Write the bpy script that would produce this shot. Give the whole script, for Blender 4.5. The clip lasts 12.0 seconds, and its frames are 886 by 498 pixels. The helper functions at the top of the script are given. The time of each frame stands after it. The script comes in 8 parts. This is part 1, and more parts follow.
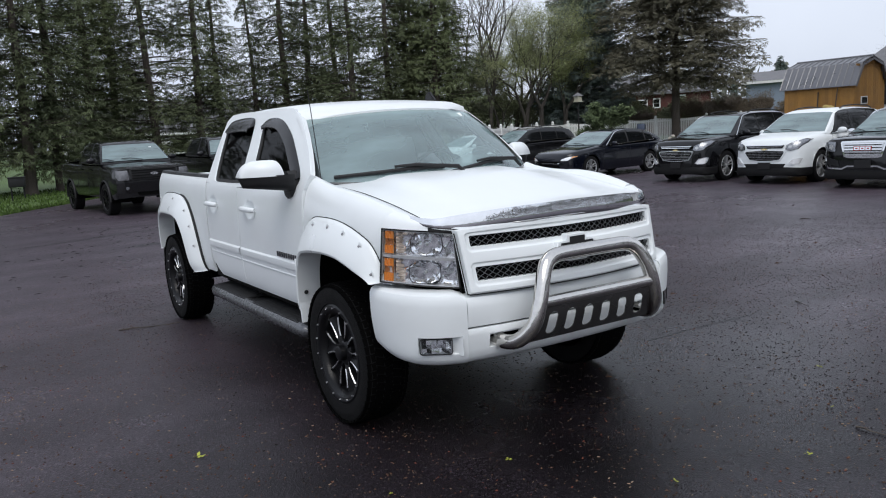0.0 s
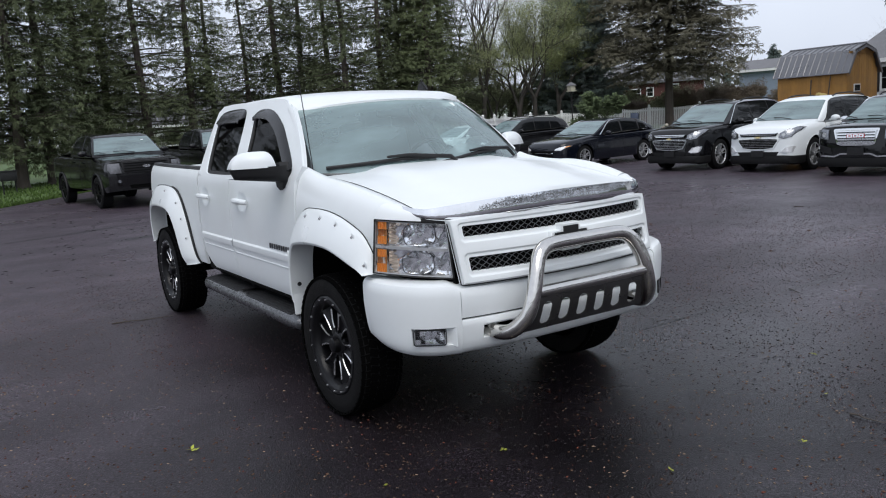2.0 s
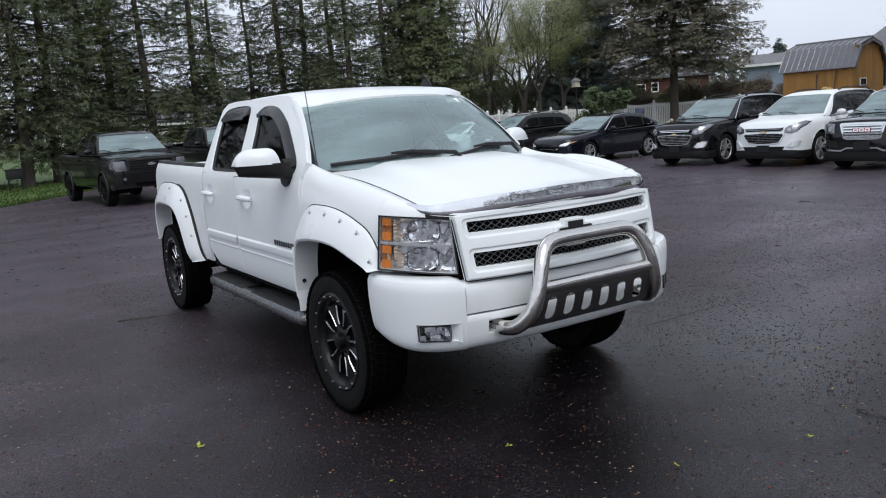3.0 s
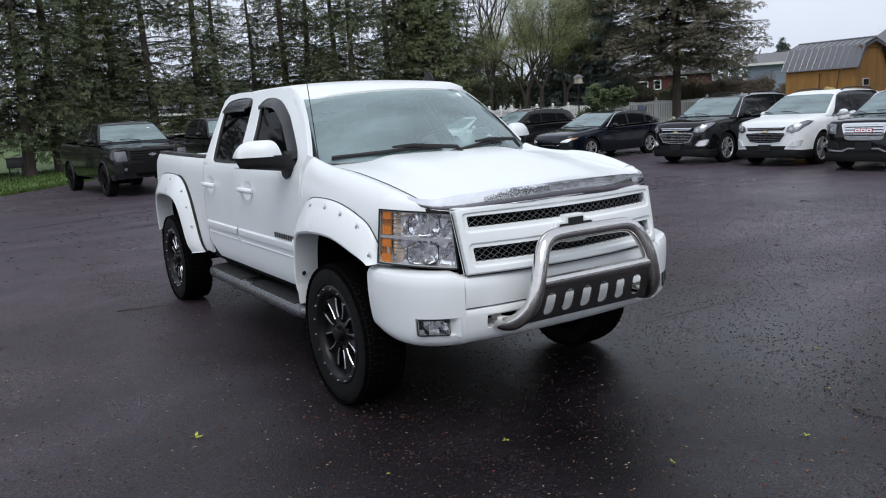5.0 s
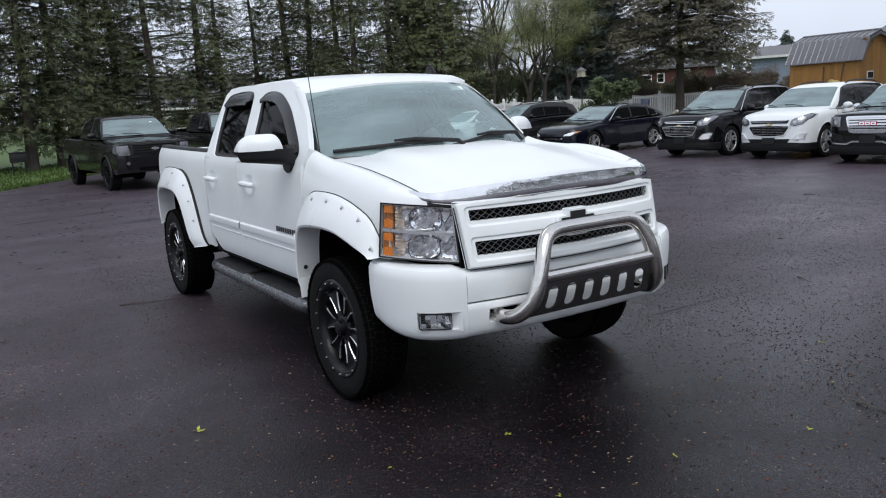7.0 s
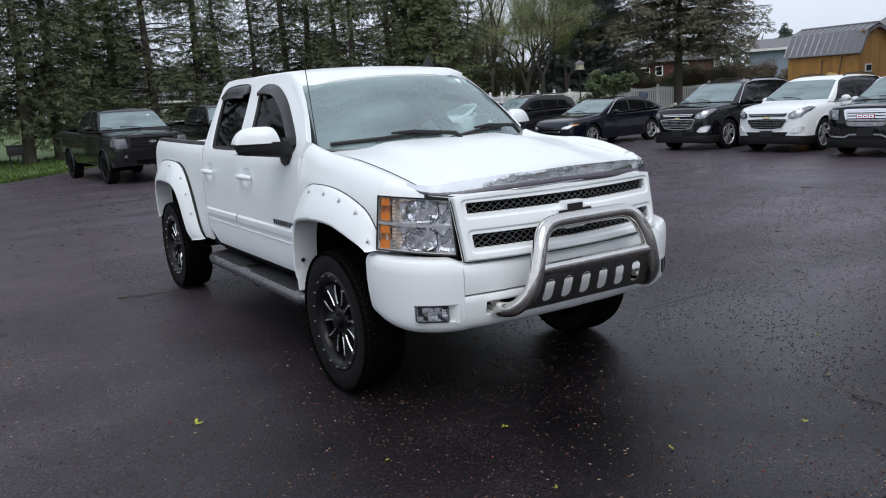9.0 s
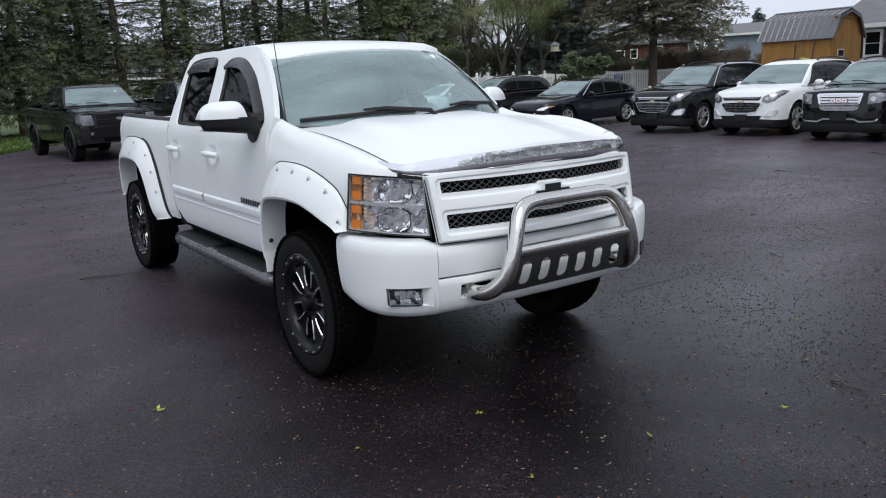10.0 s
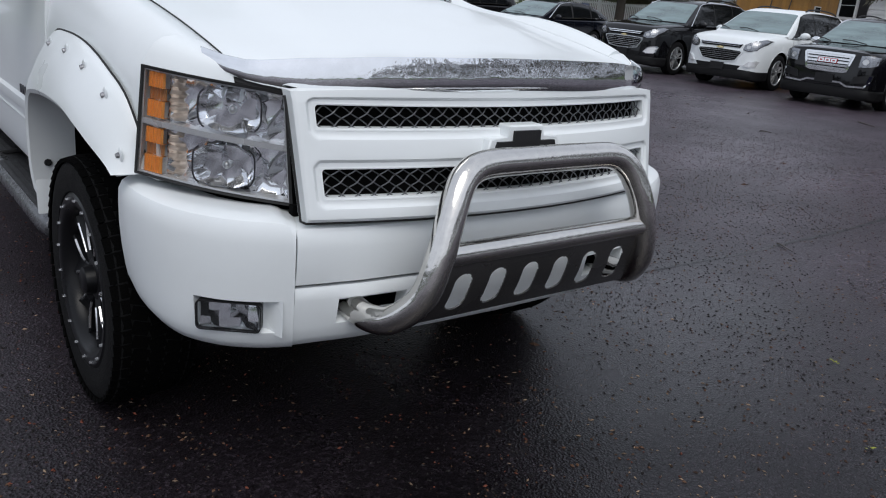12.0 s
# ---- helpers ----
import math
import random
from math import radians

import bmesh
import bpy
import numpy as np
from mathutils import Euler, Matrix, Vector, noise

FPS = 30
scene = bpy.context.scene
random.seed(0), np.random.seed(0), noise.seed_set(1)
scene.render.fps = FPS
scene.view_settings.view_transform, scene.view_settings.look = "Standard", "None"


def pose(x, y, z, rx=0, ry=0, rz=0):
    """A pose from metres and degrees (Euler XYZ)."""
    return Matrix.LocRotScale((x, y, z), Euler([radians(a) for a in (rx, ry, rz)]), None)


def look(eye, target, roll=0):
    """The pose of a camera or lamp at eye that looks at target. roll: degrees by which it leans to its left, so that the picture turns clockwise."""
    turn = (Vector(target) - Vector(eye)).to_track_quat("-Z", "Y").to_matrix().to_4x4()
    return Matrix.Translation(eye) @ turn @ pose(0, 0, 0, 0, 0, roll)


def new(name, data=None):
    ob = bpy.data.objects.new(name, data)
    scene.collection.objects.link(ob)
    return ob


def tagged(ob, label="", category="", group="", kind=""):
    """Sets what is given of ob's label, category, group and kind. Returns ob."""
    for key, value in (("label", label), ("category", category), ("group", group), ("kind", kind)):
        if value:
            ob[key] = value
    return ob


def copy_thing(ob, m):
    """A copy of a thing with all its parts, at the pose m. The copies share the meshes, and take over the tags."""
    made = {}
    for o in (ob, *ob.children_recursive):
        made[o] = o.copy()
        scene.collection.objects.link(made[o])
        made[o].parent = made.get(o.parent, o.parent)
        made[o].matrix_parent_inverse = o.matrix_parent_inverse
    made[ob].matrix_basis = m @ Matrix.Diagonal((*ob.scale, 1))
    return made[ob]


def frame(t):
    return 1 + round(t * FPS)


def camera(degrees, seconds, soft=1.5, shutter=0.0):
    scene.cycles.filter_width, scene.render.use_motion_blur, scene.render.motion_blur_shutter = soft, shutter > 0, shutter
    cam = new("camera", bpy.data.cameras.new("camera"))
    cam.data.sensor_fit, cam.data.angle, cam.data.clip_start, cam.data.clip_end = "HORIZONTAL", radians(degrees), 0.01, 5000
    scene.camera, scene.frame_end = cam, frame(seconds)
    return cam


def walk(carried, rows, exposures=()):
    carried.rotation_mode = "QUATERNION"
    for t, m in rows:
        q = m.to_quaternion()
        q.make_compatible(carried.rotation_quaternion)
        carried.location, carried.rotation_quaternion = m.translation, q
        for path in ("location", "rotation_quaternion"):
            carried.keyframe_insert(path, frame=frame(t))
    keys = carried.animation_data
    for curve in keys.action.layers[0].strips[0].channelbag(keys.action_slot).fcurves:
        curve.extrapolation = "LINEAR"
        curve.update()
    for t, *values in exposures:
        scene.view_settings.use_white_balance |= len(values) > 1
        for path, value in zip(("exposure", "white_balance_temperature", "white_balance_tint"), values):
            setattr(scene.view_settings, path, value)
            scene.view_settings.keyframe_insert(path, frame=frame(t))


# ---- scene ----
cam = camera(58.7, 12.0, soft=1.1)
PATH = [
    (0, (-2.79, -4.113, 1.662), (-1.736, -2.44, 1.368), -3.3),
    (0.5, (-2.787, -4.111, 1.662), (-1.738, -2.436, 1.354), -3.5),
    (1, (-2.783, -4.102, 1.656), (-1.729, -2.436, 1.322), -3.1),
    (1.5, (-2.775, -4.097, 1.657), (-1.72, -2.429, 1.33), -3.6),
    (2, (-2.774, -4.1, 1.657), (-1.711, -2.436, 1.339), -3.7),
    (2.5, (-2.769, -4.098, 1.654), (-1.719, -2.428, 1.327), -3.8),
    (3, (-2.771, -4.099, 1.654), (-1.72, -2.429, 1.328), -4.0),
    (5, (-2.774, -4.104, 1.653), (-1.725, -2.436, 1.314), -3.2),
    (5.5, (-2.774, -4.107, 1.653), (-1.718, -2.444, 1.309), -3.3),
    (6, (-2.77, -4.1, 1.655), (-1.716, -2.436, 1.308), -3.4),
    (6.5, (-2.767, -4.097, 1.652), (-1.716, -2.434, 1.29), -3.7),
    (7, (-2.762, -4.097, 1.65), (-1.721, -2.426, 1.296), -3.3),
    (9, (-2.76, -4.104, 1.648), (-1.718, -2.438, 1.277), -3.3),
    (9.5, (-2.757, -4.103, 1.645), (-1.706, -2.443, 1.273), -3.4),
    (9.7, (-2.742, -4.084, 1.65), (-1.685, -2.424, 1.291), -3.2),
    (9.8, (-2.737, -4.074, 1.638), (-1.678, -2.41, 1.304), -3.0),
    (10, (-2.683, -3.986, 1.618), (-1.593, -2.363, 1.198), -2.6),
    (10.2, (-2.593, -3.847, 1.59), (-1.506, -2.227, 1.151), -1.8),
    (10.3, (-2.525, -3.741, 1.575), (-1.422, -2.125, 1.163), -1.4),
    (10.5, (-2.427, -3.596, 1.564), (-1.224, -2.034, 1.227), 0.0),
    (10.7, (-2.327, -3.489, 1.582), (-1.123, -1.942, 1.185), -1.4),
    (10.8, (-2.254, -3.419, 1.562), (-1.034, -1.889, 1.146), -1.9),
    (11, (-2.136, -3.323, 1.536), (-0.939, -1.775, 1.12), -2.0),
    (11.2, (-1.964, -3.229, 1.517), (-0.833, -1.64, 1.073), 0.1),
    (11.3, (-1.891, -3.14, 1.499), (-0.758, -1.569, 1.0), 0.4),
    (11.5, (-1.789, -3.022, 1.487), (-0.674, -1.449, 0.956), 0.4),
    (11.7, (-1.704, -2.876, 1.454), (-0.562, -1.308, 0.967), 1.0),
    (11.8, (-1.664, -2.812, 1.444), (-0.525, -1.239, 0.967), 2.0),
    (12, (-1.553, -2.62, 1.435), (-0.363, -1.138, 0.813), 5.3),
]
walk(cam, [(t, look(eye, target, roll)) for t, eye, target, roll in PATH],
     exposures=[(0.0, 0.08), (9.0, 0.12), (9.5, 0.12), (11.0, 0.05), (11.5, 0.02), (12.0, -0.09)])

# ---- world and light: a bright overcast sky ----
world = bpy.data.worlds.new("overcast_sky")
scene.world = world
world.use_nodes = True
wn, wl = world.node_tree.nodes, world.node_tree.links
wn.clear()
sky = wn.new("ShaderNodeTexSky")
sky.sky_type, sky.sun_disc = "NISHITA", False
sky.sun_elevation, sky.sun_rotation = radians(52), radians(200)
sky.air_density, sky.dust_density, sky.ozone_density = 1.0, 4.0, 1.0
grey = wn.new("ShaderNodeHueSaturation")
grey.inputs["Saturation"].default_value = 0.28
cloud = wn.new("ShaderNodeTexNoise")
cloud.inputs["Scale"].default_value, cloud.inputs["Detail"].default_value = 2.2, 5.0
cloud_ramp = wn.new("ShaderNodeValToRGB")
cloud_ramp.color_ramp.elements[0].position, cloud_ramp.color_ramp.elements[0].color = 0.3, (5.7, 6.3, 7.5, 1)
cloud_ramp.color_ramp.elements[1].position, cloud_ramp.color_ramp.elements[1].color = 0.7, (7.4, 8.05, 9.4, 1)
cover = wn.new("ShaderNodeMixRGB")
cover.inputs[0].default_value = 0.75
back = wn.new("ShaderNodeBackground")
back.inputs["Strength"].default_value = 0.128
out = wn.new("ShaderNodeOutputWorld")
wl.new(sky.outputs[0], grey.inputs["Color"])
wl.new(cloud.outputs[0], cloud_ramp.inputs[0])
wl.new(grey.outputs[0], cover.inputs[1])
wl.new(cloud_ramp.outputs[0], cover.inputs[2])
wl.new(cover.outputs[0], back.inputs["Color"])
wl.new(back.outputs[0], out.inputs[0])

sun_data = bpy.data.lights.new("sun", "SUN")
sun_data.energy, sun_data.angle, sun_data.color = 1.1, radians(40), (1.0, 0.97, 0.93)
sun = new("sun", sun_data)
sun.matrix_world = look((-20, -30, 60), (0, 0, 0))


# ---- materials ----
def material(name, color, rough=0.5, metal=0.0, vary=0.12, scale=6.0, fine=90.0, bump=0.02, rough_vary=0.1,
             coat=0.0, dirt=None, dirt_amount=0.0, dirt_scale=1.5, emit=0.0, random_tone=0.0, spec=0.5):
    """A surface with grain at two scales, optional dirt patches, coat and tone per object."""
    m = bpy.data.materials.new(name)
    m.use_nodes = True
    n, l = m.node_tree.nodes, m.node_tree.links
    b = n["Principled BSDF"]
    b.inputs["Metallic"].default_value = metal
    b.inputs["Coat Weight"].default_value = coat
    b.inputs["Coat Roughness"].default_value = 0.04
    b.inputs["Specular IOR Level"].default_value = spec
    tc = n.new("ShaderNodeTexCoord")
    big, small = n.new("ShaderNodeTexNoise"), n.new("ShaderNodeTexNoise")
    big.inputs["Scale"].default_value, big.inputs["Detail"].default_value = scale, 4.0
    small.inputs["Scale"].default_value, small.inputs["Detail"].default_value = fine, 3.0
    for t in (big, small):
        l.new(tc.outputs["Object"], t.inputs["Vector"])
    mix = n.new("ShaderNodeMath")
    mix.operation = "ADD"
    l.new(big.outputs[0], mix.inputs[0])
    l.new(small.outputs[0], mix.inputs[1])
    tone = n.new("ShaderNodeMapRange")
    tone.inputs["From Min"].default_value, tone.inputs["From Max"].default_value = 0.6, 1.4
    tone.inputs["To Min"].default_value, tone.inputs["To Max"].default_value = 1 - vary, 1 + vary
    l.new(mix.outputs[0], tone.inputs["Value"])
    value = tone.outputs[0]
    if random_tone:
        info, rnd, mul = n.new("ShaderNodeObjectInfo"), n.new("ShaderNodeMapRange"), n.new("ShaderNodeMath")
        rnd.inputs["To Min"].default_value, rnd.inputs["To Max"].default_value = 1 - random_tone, 1 + random_tone
        mul.operation = "MULTIPLY"
        l.new(info.outputs["Random"], rnd.inputs["Value"])
        l.new(rnd.outputs[0], mul.inputs[0])
        l.new(value, mul.inputs[1])
        value = mul.outputs[0]
    scaled = n.new("ShaderNodeVectorMath")
    scaled.operation = "SCALE"
    scaled.inputs[0].default_value = color[:3]
    l.new(value, scaled.inputs["Scale"])
    col = scaled.outputs[0]
    if dirt:
        spots, ramp, mx = n.new("ShaderNodeTexNoise"), n.new("ShaderNodeMapRange"), n.new("ShaderNodeMixRGB")
        spots.inputs["Scale"].default_value, spots.inputs["Detail"].default_value, spots.inputs["Roughness"].default_value = dirt_scale, 8.0, 0.65
        ramp.inputs["From Min"].default_value, ramp.inputs["From Max"].default_value = 0.48, 0.72
        ramp.inputs["To Max"].default_value = dirt_amount
        l.new(tc.outputs["Object"], spots.inputs["Vector"])
        l.new(spots.outputs[0], ramp.inputs["Value"])
        l.new(ramp.outputs[0], mx.inputs[0])
        l.new(col, mx.inputs[1])
        mx.inputs[2].default_value = (*dirt, 1)
        col = mx.outputs[0]
    l.new(col, b.inputs["Base Color"])
    r = n.new("ShaderNodeMapRange")
    r.inputs["From Min"].default_value, r.inputs["From Max"].default_value = 0.3, 0.7
    r.inputs["To Min"].default_value, r.inputs["To Max"].default_value = max(0.0, rough - rough_vary), min(1.0, rough + rough_vary)
    l.new(big.outputs[0], r.inputs["Value"])
    l.new(r.outputs[0], b.inputs["Roughness"])
    if bump:
        bp = n.new("ShaderNodeBump")
        bp.inputs["Strength"].default_value, bp.inputs["Distance"].default_value = min(1.0, bump * 10), 0.01
        l.new(small.outputs[0], bp.inputs["Height"])
        l.new(bp.outputs[0], b.inputs["Normal"])
    if emit:
        b.inputs["Emission Color"].default_value = (*color[:3], 1)
        b.inputs["Emission Strength"].default_value = emit
    return m


def glass(name, tint=(0.6, 0.68, 0.68), ior=1.55, rough=0.02, sky_veil=0.0):
    """Thin glass: sees through with a tint, mirrors by Fresnel."""
    m = bpy.data.materials.new(name)
    m.use_nodes = True
    n, l = m.node_tree.nodes, m.node_tree.links
    n.clear()
    tr, gl, fr, mx, o = (n.new("ShaderNodeBsdfTransparent"), n.new("ShaderNodeBsdfGlossy"), n.new("ShaderNodeFresnel"),
                         n.new("ShaderNodeMixShader"), n.new("ShaderNodeOutputMaterial"))
    tr.inputs["Color"].default_value = (*tint, 1)
    gl.inputs["Roughness"].default_value = rough
    fr.inputs["IOR"].default_value = ior
    l.new(fr.outputs[0], mx.inputs[0])
    l.new(tr.outputs[0], mx.inputs[1])
    l.new(gl.outputs[0], mx.inputs[2])
    last = mx.outputs[0]
    # a pale diffuse veil paints sky sheen and haze onto the glass
    if sky_veil:
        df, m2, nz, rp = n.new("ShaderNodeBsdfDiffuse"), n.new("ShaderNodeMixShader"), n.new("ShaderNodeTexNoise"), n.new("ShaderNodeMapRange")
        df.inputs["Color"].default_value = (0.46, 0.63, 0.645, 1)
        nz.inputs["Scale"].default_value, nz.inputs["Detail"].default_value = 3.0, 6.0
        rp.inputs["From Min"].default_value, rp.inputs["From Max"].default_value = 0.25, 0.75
        rp.inputs["To Min"].default_value, rp.inputs["To Max"].default_value = sky_veil * 0.6, sky_veil * 1.4
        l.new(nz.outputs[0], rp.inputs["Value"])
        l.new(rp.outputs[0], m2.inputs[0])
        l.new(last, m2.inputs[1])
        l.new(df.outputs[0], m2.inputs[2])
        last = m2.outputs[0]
    l.new(last, o.inputs[0])
    return m


WHITE = material("white_car_paint", (0.785, 0.82, 0.83), 0.36, vary=0.015, scale=2.5, fine=700, bump=0.0, rough_vary=0.06, coat=0.22,
                 dirt=(0.55, 0.54, 0.52), dirt_amount=0.10, dirt_scale=2.2)
WHITE_FLARE = material("white_painted_plastic", (0.775, 0.81, 0.82), 0.36, vary=0.02, fine=500, bump=0.004, coat=0.3)
BLACK_PAINT = material("black_car_paint", (0.005, 0.005, 0.006), 0.09, vary=0.1, fine=600, bump=0.0, coat=0.3, spec=0.3)
NAVY_PAINT = material("dark_navy_car_paint", (0.004, 0.0052, 0.010), 0.08, vary=0.1, fine=600, bump=0.0, coat=0.3, spec=0.3)
PURPLE_PAINT = material("dark_blue_violet_car_paint", (0.009, 0.008, 0.028), 0.09, vary=0.1, fine=600, bump=0.0, coat=0.3, spec=0.3)
BLACK_PLASTIC = material("black_plastic", (0.012, 0.012, 0.013), 0.5, spec=0.35, vary=0.15, fine=300, bump=0.02)
# near-black that stands in for the shade inside openings
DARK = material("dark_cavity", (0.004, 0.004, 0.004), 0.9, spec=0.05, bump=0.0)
RUBBER = material("tyre_rubber", (0.009, 0.009, 0.0095), 0.8, spec=0.12, vary=0.25, scale=9, fine=160, bump=0.05, dirt=(0.022, 0.020, 0.019), dirt_amount=0.3, dirt_scale=7)
# darker than the sidewall: the shade under the truck is in its colour
TREAD = material("tread_rubber", (0.003, 0.003, 0.003), 0.95, spec=0.03, vary=0.25, fine=160, bump=0.04)
WIRE = material("grille_wire", (0.15, 0.155, 0.165), 0.34, 0.8, bump=0.0)
SEAL = material("rubber_seal", (0.012, 0.012, 0.012), 0.7, bump=0.0)
RIM_BLACK = material("gloss_black_rim", (0.006, 0.006, 0.007), 0.34, vary=0.2, fine=300, bump=0.0, spec=0.22)
STEEL = material("polished_stainless_steel", (0.66, 0.64, 0.61), 0.10, 1.0, vary=0.08, scale=3, fine=40, bump=0.008, rough_vary=0.05)
MACHINED = material("machined_aluminium", (0.95, 0.95, 0.95), 0.28, 1.0, vary=0.05, fine=200, bump=0.0)
CAR_ALLOY = material("painted_silver_alloy", (0.55, 0.56, 0.57), 0.3, 0.6, vary=0.05, fine=200, bump=0.0)
ALLOY = material("silver_alloy", (0.62, 0.63, 0.64), 0.3, 1.0, vary=0.05, fine=200, bump=0.0)
BOWL = material("lamp_bowl_metal", (0.93, 0.94, 0.96), 0.06, 0.95, vary=0.02, scale=40, fine=120, bump=0.0)
LAMP_TRIM = material("silvered_lamp_plastic", (0.66, 0.67, 0.69), 0.3, 0.35, vary=0.06, fine=120, bump=0.0)
CHROME = material("chrome", (0.78, 0.79, 0.80), 0.06, 1.0, vary=0.03, fine=80, bump=0.0, rough_vary=0.03)
AMBER = material("amber_plastic", (0.96, 0.38, 0.085), 0.2, vary=0.06, fine=80, bump=0.02, coat=0.5)
AMBER_DULL = material("dull_amber_plastic", (0.52, 0.24, 0.09), 0.3, vary=0.06, fine=80, bump=0.02, coat=0.3)
RED_PLASTIC = material("red_lens", (0.35, 0.01, 0.012), 0.2, vary=0.05, coat=0.5, bump=0.0)
CAR_LAMP = material("car_headlight", (0.24, 0.25, 0.27), 0.16, 0.75, vary=0.35, scale=22, fine=60, bump=0.04, coat=0.6)
REFLECTOR = material("lamp_reflector", (0.92, 0.93, 0.94), 0.16, 0.45, vary=0.08, scale=30, fine=90, bump=0.03)
CLEAR = glass("clear_lens", (0.93, 0.94, 0.95), 1.45)
WINDSHIELD = glass("windshield_glass", (0.66, 0.80, 0.80), 2.3, 0.02, sky_veil=0.29)
TINTED = glass("tinted_side_glass", (0.13, 0.13, 0.14), 1.12)
SIDE_CLEAR = glass("clear_side_glass", (0.75, 0.82, 0.80), 1.3)
FRIT = material("windshield_border_band", (0.028, 0.034, 0.036), 0.10, vary=0.1, bump=0.0, spec=0.9)
LOWER_PLASTIC = material("dark_bumper_plastic", (0.008, 0.008, 0.0085), 0.6, vary=0.2, fine=200, bump=0.01, spec=0.25)
DARK_GLASS = material("privacy_glass", (0.006, 0.007, 0.008), 0.05, vary=0.1, bump=0.0, spec=0.5)
CAR_WINDSHIELD = glass("car_windshield_glass", (0.45, 0.52, 0.52), 2.4, 0.02, sky_veil=0.30)
TRIM_CLOTH = material("grey_seat_cloth", (0.30, 0.31, 0.31), 0.9, vary=0.1, fine=250, bump=0.05)
DASH = material("dashboard_plastic", (0.05, 0.05, 0.052), 0.6, vary=0.1, fine=250, bump=0.03)
SMOKED = material("smoked_acrylic", (0.014, 0.014, 0.015), 0.16, vary=0.1, fine=200, bump=0.0, coat=0.05, spec=0.2)
STEP_TUBE = material("worn_black_step_tube", (0.115, 0.118, 0.125), 0.28, 0.65, vary=0.25, scale=24, fine=140, bump=0.01, dirt=(0.38, 0.38, 0.40), dirt_amount=0.4, dirt_scale=28)
STEP_PAD = material("ribbed_step_rubber", (0.016, 0.016, 0.017), 0.42, spec=0.3, vary=0.2, fine=200, bump=0.05)
STEP_BAR = material("brushed_step_tube", (0.30, 0.30, 0.31), 0.3, 0.9, vary=0.2, scale=14, fine=120, bump=0.01, dirt=(0.05, 0.05, 0.05), dirt_amount=0.7, dirt_scale=5)
FRAME_BLACK = material("chassis_black", (0.006, 0.006, 0.006), 0.9, spec=0.1, vary=0.3, bump=0.03)
BADGE = material("badge_dark_chrome", (0.10, 0.10, 0.11), 0.3, 0.8, bump=0.0)


# ---- mesh helpers ----
def part(name, bm, mat, parent=None, label="", sharp=35):
    """Links a bmesh as one mesh object, under a thing or a part."""
    me = bpy.data.meshes.new(name)
    bmesh.ops.recalc_face_normals(bm, faces=bm.faces[:])
    bm.to_mesh(me)
    bm.free()
    for p in me.polygons:
        p.use_smooth = True
    me.set_sharp_from_angle(angle=radians(sharp))
    for mm in (mat if isinstance(mat, (list, tuple)) else [mat]):
        me.materials.append(mm)
    ob = new(name, me)
    ob.parent = parent
    if label:
        ob["label"] = label
    return ob


def empty(name, m=None, label="", category="", group=""):
    e = new(name)
    e.empty_display_size = 0.2
    if m is not None:
        e.matrix_basis = m
    return tagged(e, label, category, group)


def box(bm, size, at, rot=None, bevel=0.0):
    m = Matrix.Translation(at) @ (rot.to_4x4() if rot else Matrix.Identity(4)) @ Matrix.Diagonal((*size, 1))
    v = bmesh.ops.create_cube(bm, size=1.0, matrix=m)["verts"]
    if bevel:
        e = list({e for x in v for e in x.link_edges})
        bmesh.ops.bevel(bm, geom=e, offset=bevel, segments=2, affect="EDGES", profile=0.6)


def rod(bm, a, b, r0, r1=None, seg=8, cap=True):
    a, b = Vector(a), Vector(b)
    d = b - a
    q = d.to_track_quat("Z", "Y").to_matrix().to_4x4()
    bmesh.ops.create_cone(bm, cap_ends=cap, segments=seg, radius1=r0, radius2=r0 if r1 is None else r1, depth=d.length,
                          matrix=Matrix.Translation((a + b) / 2) @ q)


def ball(bm, at, r, scale=(1, 1, 1), u=10, v=6):
    bmesh.ops.create_uvsphere(bm, u_segments=u, v_segments=v, radius=r, matrix=Matrix.Translation(at) @ Matrix.Diagonal((*scale, 1)))


def spline(points, n):
    """n points along a smooth curve through the given ones."""
    p = [Vector(q) for q in points]
    p = [2 * p[0] - p[1]] + p + [2 * p[-1] - p[-2]]
    seg = len(p) - 3
    res = []
    for i in range(n):
        f = i / (n - 1) * seg
        k = min(int(f), seg - 1)
        t = f - k
        a, b, c, d = p[k:k + 4]
        res.append(0.5 * (2 * b + (c - a) * t + (2 * a - 5 * b + 4 * c - d) * t * t + (3 * b - a - 3 * c + d) * t ** 3))
    return res


def tube(bm, pts, r, seg=12, cap=True):
    """A round tube along points; r is a number or one per point."""
    pts = [Vector(p) for p in pts]
    rings, up = [], None
    for i, p in enumerate(pts):
        d = (pts[min(i + 1, len(pts) - 1)] - pts[max(i - 1, 0)]).normalized()
        if up is None:
            up = d.orthogonal().normalized()
        up = (up - d * up.dot(d)).normalized()
        side = d.cross(up)
        rr = r[i] if isinstance(r, (list, tuple)) else r
        rings.append([bm.verts.new(p + rr * (math.cos(a) * up + math.sin(a) * side)) for a in (2 * math.pi * k / seg for k in range(seg))])
    for a, b in zip(rings, rings[1:]):
        for k in range(seg):
            bm.faces.new((a[k], a[(k + 1) % seg], b[(k + 1) % seg], b[k]))
    if cap:
        bm.faces.new(rings[0][::-1])
        bm.faces.new(rings[-1])


